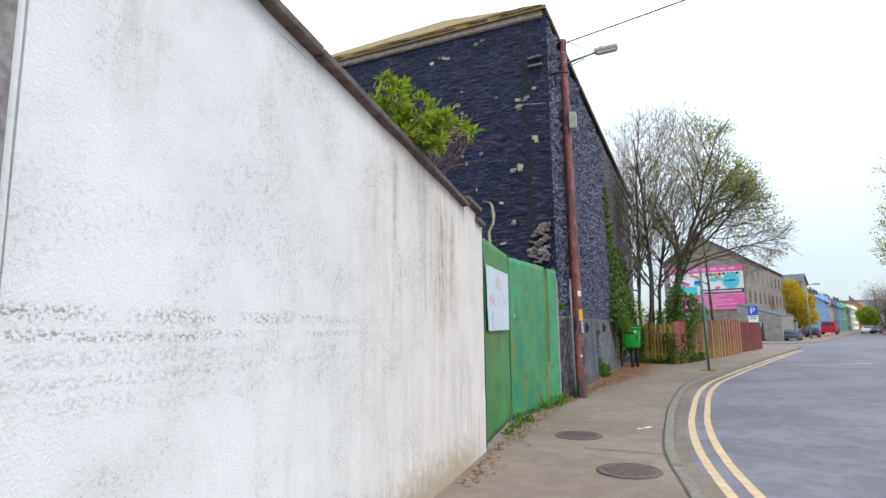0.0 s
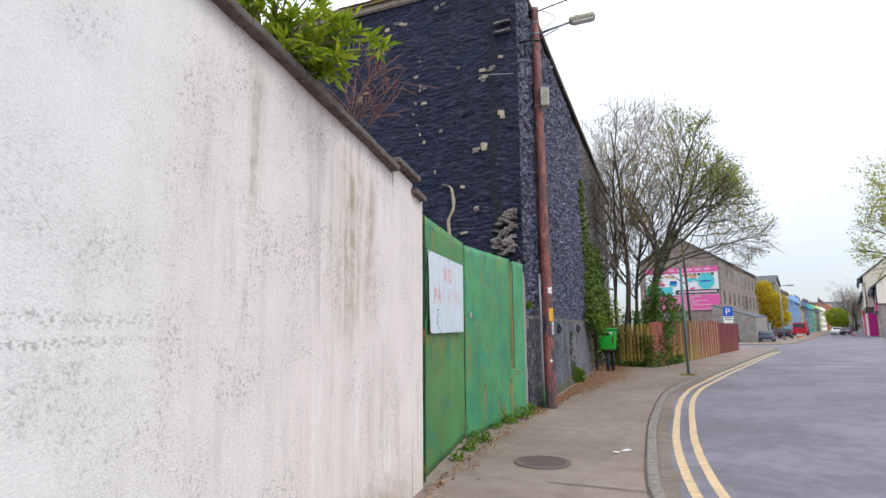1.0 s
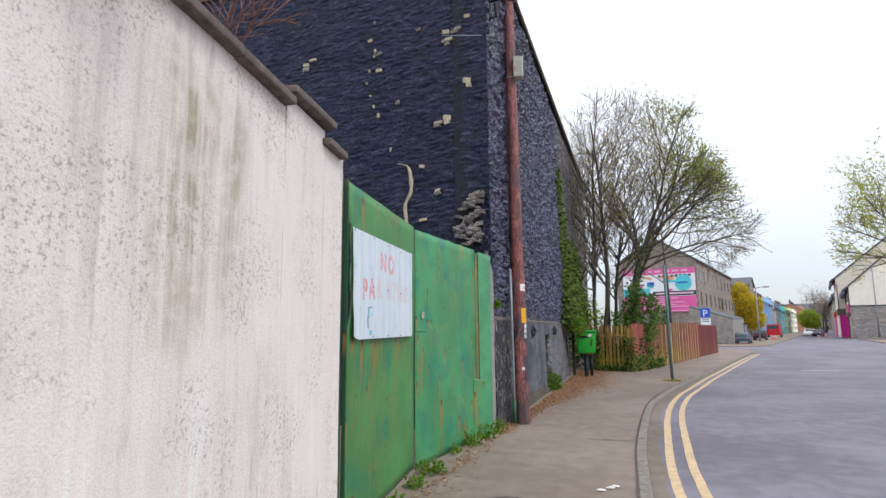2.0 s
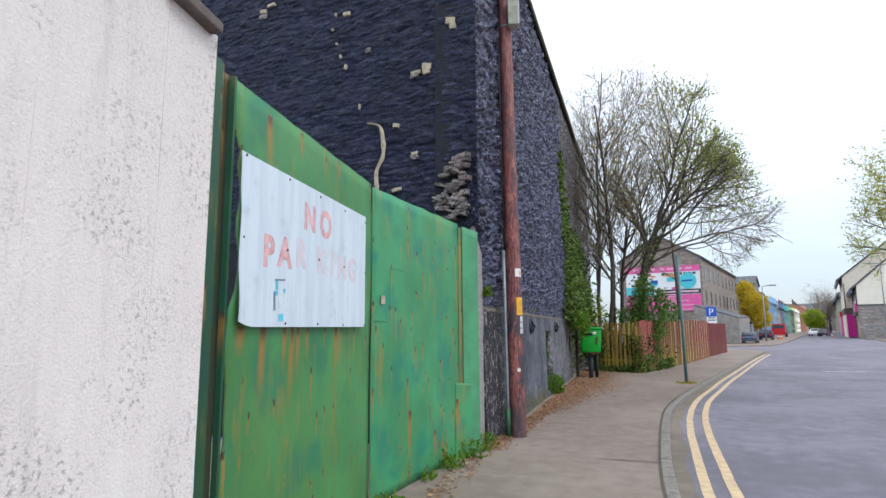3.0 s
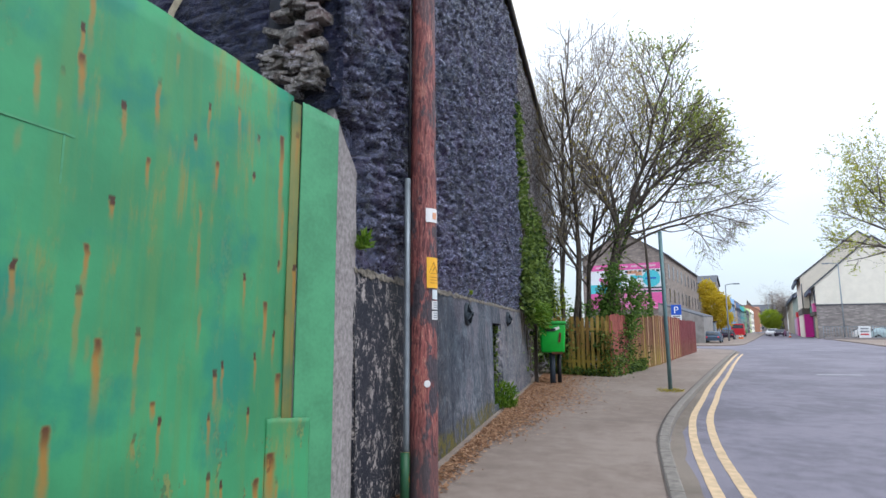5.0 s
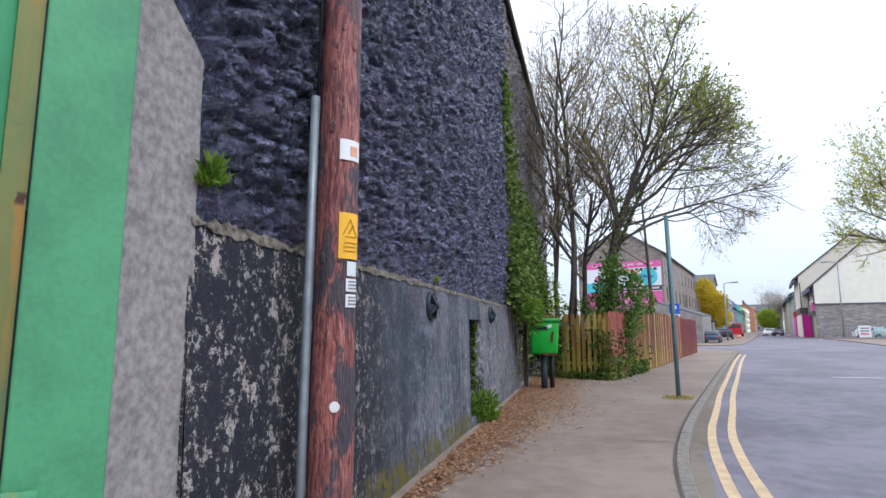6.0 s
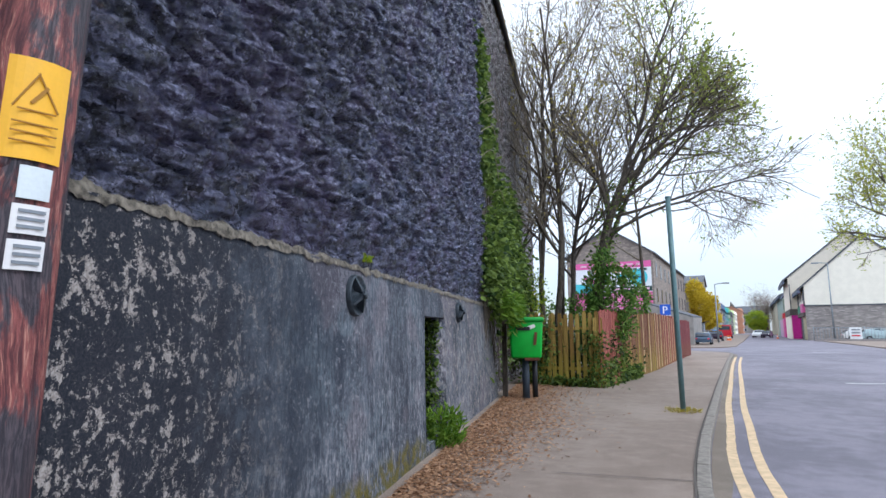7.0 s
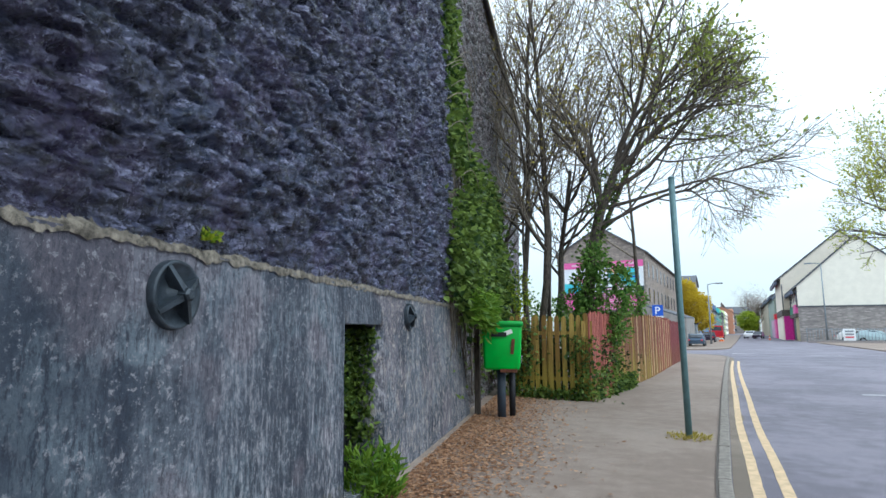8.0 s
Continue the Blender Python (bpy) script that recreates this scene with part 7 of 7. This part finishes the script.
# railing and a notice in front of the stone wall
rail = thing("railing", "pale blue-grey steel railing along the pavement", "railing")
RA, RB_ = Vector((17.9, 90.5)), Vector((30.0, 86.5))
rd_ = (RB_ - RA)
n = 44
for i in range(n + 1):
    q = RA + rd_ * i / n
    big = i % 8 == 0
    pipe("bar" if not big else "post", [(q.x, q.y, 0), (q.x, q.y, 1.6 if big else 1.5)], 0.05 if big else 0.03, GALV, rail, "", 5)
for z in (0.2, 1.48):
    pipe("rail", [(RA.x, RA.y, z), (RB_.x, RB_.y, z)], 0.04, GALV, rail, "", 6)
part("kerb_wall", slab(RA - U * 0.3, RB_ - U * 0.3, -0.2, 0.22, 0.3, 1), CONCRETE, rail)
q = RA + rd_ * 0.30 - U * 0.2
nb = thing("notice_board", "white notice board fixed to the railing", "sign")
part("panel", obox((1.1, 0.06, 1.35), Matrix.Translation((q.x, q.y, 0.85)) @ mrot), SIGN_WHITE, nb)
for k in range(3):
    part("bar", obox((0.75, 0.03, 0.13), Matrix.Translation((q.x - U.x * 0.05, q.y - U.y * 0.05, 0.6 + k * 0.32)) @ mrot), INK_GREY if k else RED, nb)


# ---- vehicles ----
def car(label, x, y, heading, paint, van=False, scale=1.0):
    """A parked car; heading in degrees from +y to the right."""
    c = thing("van" if van else "car", label, "van" if van else "car", "parked vehicles")
    m = Matrix.Translation((x, y, ROAD_Z + 0.01)) @ Matrix.Rotation(radians(-heading), 4, "Z") @ Matrix.Scale(scale, 4)
    if van:
        prof = [(-2.4, 0.35), (-2.4, 1.1), (-2.3, 1.95), (1.2, 2.0), (1.75, 1.35), (2.35, 1.1), (2.4, 0.35)]
        glass_prof = [(1.02, 1.9), (1.72, 1.28), (1.05, 1.28)]
        W = 0.95
    else:
        prof = [(-2.0, 0.35), (-2.03, 0.75), (-1.9, 0.98), (-1.45, 1.36), (-0.6, 1.46), (0.25, 1.40), (0.95, 0.98), (1.85, 0.82), (2.0, 0.6), (2.0, 0.35)]
        glass_prof = [(-1.5, 1.28), (-0.6, 1.41), (0.22, 1.35), (0.78, 1.0), (-1.75, 1.0)]
        W = 0.85
    bm = bmesh.new()
    rings = []
    for sx in (-W, -W * 0.97, W * 0.97, W):
        rings.append([bm.verts.new((sx * (0.86 if z > 1.05 else 1.0), yy, z)) for yy, z in prof])
    for a, b in zip(rings, rings[1:]):
        for i in range(len(prof)):
            j = (i + 1) % len(prof)
            bm.faces.new((a[i], a[j], b[j], b[i]))
    bm.faces.new(rings[0][::-1])
    bm.faces.new(rings[-1])
    bm.transform(m)
    part("body", bm, paint, c)
    for sx in (-1, 1):
        vs = [m @ Vector((sx * W * 0.89, yy, z)) for yy, z in glass_prof] + [m @ Vector((sx * W * 0.84, yy, z)) for yy, z in glass_prof]
        k = len(glass_prof)
        link("side_window", vs, [tuple(range(k)), tuple(range(k, 2 * k))[::-1]] + [(i, (i + 1) % k, k + (i + 1) % k, k + i) for i in range(k)], GLASS, c)
    for y0, z0, y1, z1 in ((prof[-5][0], prof[-5][1], prof[-4][0], prof[-4][1]), (prof[1][0], prof[1][1] + (0.1 if van else 0.25), prof[2][0] if van else prof[3][0], prof[2][1] - 0.1 if van else prof[3][1])):
        d = Vector((0, y1 - y0, z1 - z0))
        nn = Vector((0, d.z, -d.y)).normalized()
        nn = nn if (nn.y > 0) == (y0 > 0) else -nn
        vs = [m @ (Vector((sx * W * 0.76, y0, z0)) + d * t + nn * 0.012) for sx, t in ((-1, 0.1), (1, 0.1), (1, 0.9), (-1, 0.9))]
        vs += [v - (m.to_3x3() @ nn) * 0.02 for v in vs]
        link("windscreen" if y0 > 0 else "rear_window", vs, [(0, 1, 2, 3), (4, 7, 6, 5), (0, 4, 5, 1), (1, 5, 6, 2), (2, 6, 7, 3), (3, 7, 4, 0)], GLASS, c)
    for sx in (-1, 1):
        for yy in (-1.3, 1.3):
            bm = bmesh.new()
            bmesh.ops.create_cone(bm, cap_ends=True, segments=18, radius1=0.32, radius2=0.32, depth=0.2, matrix=m @ Matrix.Translation((sx * (W - 0.08), yy, 0.32)) @ Matrix.Rotation(radians(90), 4, "Y"))
            wh = part("wheel", bm, RUBBER, c)
            bm = bmesh.new()
            bmesh.ops.create_cone(bm, cap_ends=True, segments=14, radius1=0.19, radius2=0.17, depth=0.22, matrix=m @ Matrix.Translation((sx * (W - 0.075), yy, 0.32)) @ Matrix.Rotation(radians(90), 4, "Y"))
            part("rim", bm, GALV, wh)
        for yy, mt, nm in ((-2.0, RED, "tail_light"), (1.93, PAPER, "headlight")):
            part(nm, obox((0.22, 0.06, 0.14), m @ Matrix.Translation((sx * W * 0.75, yy * (1.2 if van else 1.0), 0.75)), 0.02), mt, c)
    return c


car("parked blue-grey hatchback by the kerb", 5.45, 81.0, 10.7, CAR_BLUE, False, 0.9)
car("dark parked hatchback further up the street", 9.6, 103.0, 10.7, CAR_DARK)
car("bright red panel van parked up the street", 15.9, 138, 10.7, RED, True, 1.3)
car("pale parked car far up the street", 24.4, 152, 200, CAR_WHITE, False, 1.1)
car("dark parked car far up the street", 25.5, 150, 200, CAR_DARK)
car("dark parked car far up the street", 21, 172, 10.7, CAR_BLUE)
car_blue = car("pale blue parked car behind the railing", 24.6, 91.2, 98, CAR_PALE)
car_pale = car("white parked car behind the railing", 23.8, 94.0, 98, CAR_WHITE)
# the corner shops and what stands before them are scaled out about the camera's last spot to fit its view
FIT_TO_VIEW = Matrix.Translation((-2.17, 17.65, 0)) @ Matrix.Diagonal((1.2, 1.2, 1.17, 1)) @ Matrix.Translation((2.17, -17.65, 0))
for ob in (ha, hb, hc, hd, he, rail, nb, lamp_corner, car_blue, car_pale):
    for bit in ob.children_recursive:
        bit.data.transform(FIT_TO_VIEW)
for x, y in ((11.8, 108), (12.4, 110), (22.6, 128)):
    cone = thing("traffic_cone", "orange and white traffic cone", "traffic cone", "cones by the road works")
    vs, fs = lathe([(0.22, 0), (0.22, 0.04), (0.16, 0.05), (0.05, 0.72), (0.0, 0.75)], (x, y, 0.0), 12)
    link("body", vs, fs, CONE_ORANGE, cone)
    vs, fs = lathe([(0.135, 0.28), (0.10, 0.46)], (x, y, 0.0), 12)
    link("sleeve", vs, fs[:-1], SIGN_WHITE, cone)

# ---- far trees ----
clump("tree", "small yellow-leaved tree on the pavement by the mill", "tree", [((8.4, 106, 5.0), (1.7, 1.7, 2.2)), ((9.2, 106, 3.0), (1.7, 1.7, 1.4)), ((7.7, 107, 7.0), (1.2, 1.2, 1.8)), ((9.7, 106, 5.2), (0.9, 0.9, 1.4))], 900, 0.34, YELLOW_LEAF, 51, (8.6, 106, 0))
clump("tree", "small round green street tree", "tree", [((26.6, 165, 4.0), (2.2, 2.2, 2.1)), ((27.0, 165, 2.7), (2.0, 2.0, 1.3))], 500, 0.4, BUSH_LEAF, 52, (26.7, 165, 0))
w5 = Wood(61)
for k in range(5):
    w5.limb((43.5 + k * 1.3, 240 + 5 * k, 0), (0.05 * (k - 2), 0, 1), 11.5, 0.25, 0, 2, (16, 12), 0, 0.08)
finish_tree(w5, "tree", "group of bare reddish-grey trees far up the street", "tree", [("bud", w5.tips[::2], 0.35, make_leaf("pinkish_haze_bud", (0.24, 0.18, 0.17), (0.34, 0.27, 0.26)), "reddish buds")], None, TWIG)

# tree across the road, its branches reaching over
w6 = Wood(77)


def crown6(p):
    return p.x > 9.2 + 0.13 * abs(p.z - 7.5) and p.z > 4.9 and 46 < p.y < 58


trunk6 = [(15.0, 52, -0.05), (14.9, 52, 2.0), (14.8, 52, 5.1)]
w6.add(trunk6, [0.28, 0.22, 0.18], 10, False)
for way, ln in (((-0.9, -0.1, 0.55), 6.4), ((-0.8, 0.3, 0.75), 6.6), ((-0.55, -0.2, 1), 7), ((-0.2, 0.3, 1), 7.5), ((0.4, 0.1, 1), 7), ((0.8, -0.2, 0.6), 6), ((-1, 0.05, 0.30), 6.2), ((-0.7, -0.4, 0.9), 6.8)):
    w6.limb((14.8, 52, 5.0), way, ln, 0.11, 0, 3, (10, 7, 5), 0.07, 0.09, crown6)
finish_tree(w6, "tree", "street tree in fresh yellow-green leaf", "tree", [("leaf", [t for t in w6.tips if w6.r.random() < 0.42], 0.19, make_leaf("street_tree_leaf", (0.30, 0.36, 0.03), (0.55, 0.55, 0.08)), "fresh yellow-green leaves")])

# ---- masonry: every stone that can be told apart ----
RS = random.Random(99)


def stone_shape(seed):
    """A rugged stone face one unit wide and high, its front about one unit proud."""
    rr = random.Random(seed)
    vs, fs = [], []
    g = (-0.5, -0.33, 0.0, 0.33, 0.5)
    for k in range(5):
        for i in range(5):
            rim = i in (0, 4) or k in (0, 4)
            corner = i in (0, 4) and k in (0, 4)
            x = g[i] * (0.86 if corner else 1) + rr.uniform(-0.08, 0.08)
            z = g[k] * (0.84 if corner else 1) + rr.uniform(-0.09, 0.09)
            vs.append((x, -0.4 if rim else rr.uniform(0.15, 1.0), z))
    for k in range(4):
        for i in range(4):
            a = k * 5 + i
            fs.append((a, a + 1, a + 6, a + 5))
    return np.array(vs), fs


SHAPES = [stone_shape(200 + i) for i in range(14)]


def lattice(x, y, seed):
    """Smooth random values between -1 and 1 over the plane."""
    xi, yi = np.floor(x), np.floor(y)
    fx, fy = x - xi, y - yi
    fx, fy = fx * fx * (3 - 2 * fx), fy * fy * (3 - 2 * fy)

    def h(i, j):
        v = np.sin(i * 127.1 + j * 311.7 + seed * 74.7) * 43758.5453
        return 2 * (v - np.floor(v)) - 1

    a = h(xi, yi) * (1 - fx) + h(xi + 1, yi) * fx
    b = h(xi, yi + 1) * (1 - fx) + h(xi + 1, yi + 1) * fx
    return a * (1 - fy) + b * fy


def rough(x, y, seed, octaves=4, gain=0.5):
    out, amp = 0, 1.0
    for k in range(octaves):
        out = out + amp * lattice(x * 2.03 ** k, y * 2.03 ** k, seed + k)
        amp *= gain
    return out


def rubble_relief(u, z, wide, high, depth, seed):
    """How far painted rubble stands proud at (u, z): stones of uneven size, tilted faces, sunken joints, broken ridges."""
    uu = u + 0.22 * wide * rough(u * 2.1, z * 2.6, seed) + 0.5 * wide * rough(u * 0.5, z * 0.5, seed + 9, 2)
    zz = z + 0.45 * high * rough(u * 1.4, z * 1.9, seed + 20) + 0.25 * high * rough(u * 4.5, z * 4.5, seed + 31, 2)
    a, b = uu / wide, zz / high
    ai, bi = np.floor(a), np.floor(b)
    f1, f2 = np.full(u.shape, 9.0), np.full(u.shape, 9.0)
    face = np.zeros(u.shape)
    for di in (-1, 0, 1):
        for dj in (-1, 0, 1):
            i, j = ai + di, bi + dj
            rnd = [np.sin(i * m1 + j * m2 + seed) * 9631.7 for m1, m2 in ((12.9, 78.2), (39.3, 11.1), (73.1, 52.2), (26.6, 94.7), (61.7, 33.9))]
            rnd = [v - np.floor(v) for v in rnd]
            dx, dy = a - (i + 0.1 + 0.8 * rnd[0]), b - (j + 0.1 + 0.8 * rnd[1])
            d = np.sqrt(dx * dx + dy * dy)
            tall = 0.25 + 0.75 * rnd[2] + 0.55 * (rnd[3] - 0.5) * dx + 0.9 * (rnd[4] - 0.2) * dy
            closer = d < f1
            f2 = np.where(closer, f1, np.minimum(f2, d))
            face = np.where(closer, tall, face)
            f1 = np.where(closer, d, f1)
    rim = np.clip((f2 - f1) / 0.32, 0, 1)
    rim = rim * rim * (3 - 2 * rim)
    broken = 1 - np.abs(rough(u * 3.2, z * 8.5, seed + 50, 5, 0.6))
    return depth * (0.25 + 0.75 * rim * face) + depth * 0.42 * broken + depth * 0.16 * rough(u * 16, z * 22, seed + 70, 3)


def stone_skin(u_way, out_way, origin, us, zs, wide, high, depth, seed, material, parent, label, flat=None, smooth=True):
    """The painted rubble face as one fine relief over a wall."""
    u, z = np.meshgrid(us, zs, indexing="ij")
    o = rubble_relief(u, z, wide, high, depth, seed) * np.clip(0.3 + (z - zs[0]) * 1.6, 0.3, 1)
    if flat is not None:
        o = np.where(flat(u, z), 0.003, o)
    v = np.stack([origin[0] + u_way[0] * u + out_way[0] * o, origin[1] + u_way[1] * u + out_way[1] * o, z], -1).reshape(-1, 3)
    nu, nz = u.shape
    a = (np.arange(nu - 1)[:, None] * nz + np.arange(nz - 1)[None, :]).ravel()
    f = np.stack([a, a + nz, a + nz + 1, a + 1], -1)
    me = bpy.data.meshes.new("stonework")
    me.from_pydata(v.tolist(), [], f.tolist())
    me.materials.append(material)
    if smooth:
        me.shade_smooth()
    ob = new("stonework", me)
    ob.parent = parent
    tagged(ob, label, kind="stuff")


def masonry(place, out_way, along_way, u0, u1, z0, z1f, hh, ww, proud, material, parent, near, skip=None, label="", rest=True):
    """Courses of stones over a wall face. place(u, z, out) gives the point; the stones for which near(u, z) holds are parts of their own."""
    a3, o3 = Vector((along_way[0], along_way[1], 0)), Vector((out_way[0], out_way[1], 0))
    base = Matrix(((a3.x, o3.x, 0, 0), (a3.y, o3.y, 0, 0), (0, 0, 1, 0), (0, 0, 0, 1)))
    shared, joined_v, joined_f, count, singles = {}, [], [], 0, 0
    z = z0
    while z < z1f(u1):
        h = RS.uniform(*hh)
        u = u0 - RS.uniform(0, 0.2)
        while u < u1:
            w = RS.uniform(*ww) * (1.0 if RS.random() < 0.8 else 1.5)
            uc, zc = u + w / 2, z + h / 2 + RS.gauss(0, h * 0.10)
            u += w
            if uc < u0 or uc > u1 or zc + h / 2 > z1f(uc) or (skip and skip(uc, zc)):
                continue
            pr = RS.uniform(*proud)
            hs = h * RS.uniform(0.86, 1.12)
            m = Matrix.Translation(place(uc, zc, 0.0)) @ base @ Matrix.Rotation(RS.gauss(0, 0.06), 4, "Y") @ Matrix.Diagonal((w * 0.97, pr, hs * 0.97, 1))
            k = RS.randrange(len(SHAPES))
            if near(uc, zc) and singles < 300:
                if k not in shared:
                    me = bpy.data.meshes.new("stone")
                    me.from_pydata([tuple(v) for v in SHAPES[k][0]], [], SHAPES[k][1])
                    me.materials.append(material)
                    me.shade_smooth()
                    shared[k] = me
                ob = new("stone", shared[k])
                ob.matrix_world = m
                ob.parent = parent
                singles += 1
            elif rest:
                v = SHAPES[k][0] @ np.array(m.to_3x3()).T + np.array(m.translation)
                joined_v.append(v)
                joined_f += [tuple(i + count for i in f) for f in SHAPES[k][1]]
                count += 25
        z += h
    if not rest:
        return
    me = bpy.data.meshes.new("stonework")
    me.from_pydata(np.concatenate(joined_v).tolist(), [], joined_f)
    me.materials.append(material)
    me.shade_smooth()
    ob = new("stonework", me)
    ob.parent = parent
    tagged(ob, label, kind="stuff")


SPLIT = s_of(26.2)
ev_low = np.concatenate([np.arange(1.89, 4.6, 0.019), np.arange(4.6, E0 - 0.02, 0.036)])
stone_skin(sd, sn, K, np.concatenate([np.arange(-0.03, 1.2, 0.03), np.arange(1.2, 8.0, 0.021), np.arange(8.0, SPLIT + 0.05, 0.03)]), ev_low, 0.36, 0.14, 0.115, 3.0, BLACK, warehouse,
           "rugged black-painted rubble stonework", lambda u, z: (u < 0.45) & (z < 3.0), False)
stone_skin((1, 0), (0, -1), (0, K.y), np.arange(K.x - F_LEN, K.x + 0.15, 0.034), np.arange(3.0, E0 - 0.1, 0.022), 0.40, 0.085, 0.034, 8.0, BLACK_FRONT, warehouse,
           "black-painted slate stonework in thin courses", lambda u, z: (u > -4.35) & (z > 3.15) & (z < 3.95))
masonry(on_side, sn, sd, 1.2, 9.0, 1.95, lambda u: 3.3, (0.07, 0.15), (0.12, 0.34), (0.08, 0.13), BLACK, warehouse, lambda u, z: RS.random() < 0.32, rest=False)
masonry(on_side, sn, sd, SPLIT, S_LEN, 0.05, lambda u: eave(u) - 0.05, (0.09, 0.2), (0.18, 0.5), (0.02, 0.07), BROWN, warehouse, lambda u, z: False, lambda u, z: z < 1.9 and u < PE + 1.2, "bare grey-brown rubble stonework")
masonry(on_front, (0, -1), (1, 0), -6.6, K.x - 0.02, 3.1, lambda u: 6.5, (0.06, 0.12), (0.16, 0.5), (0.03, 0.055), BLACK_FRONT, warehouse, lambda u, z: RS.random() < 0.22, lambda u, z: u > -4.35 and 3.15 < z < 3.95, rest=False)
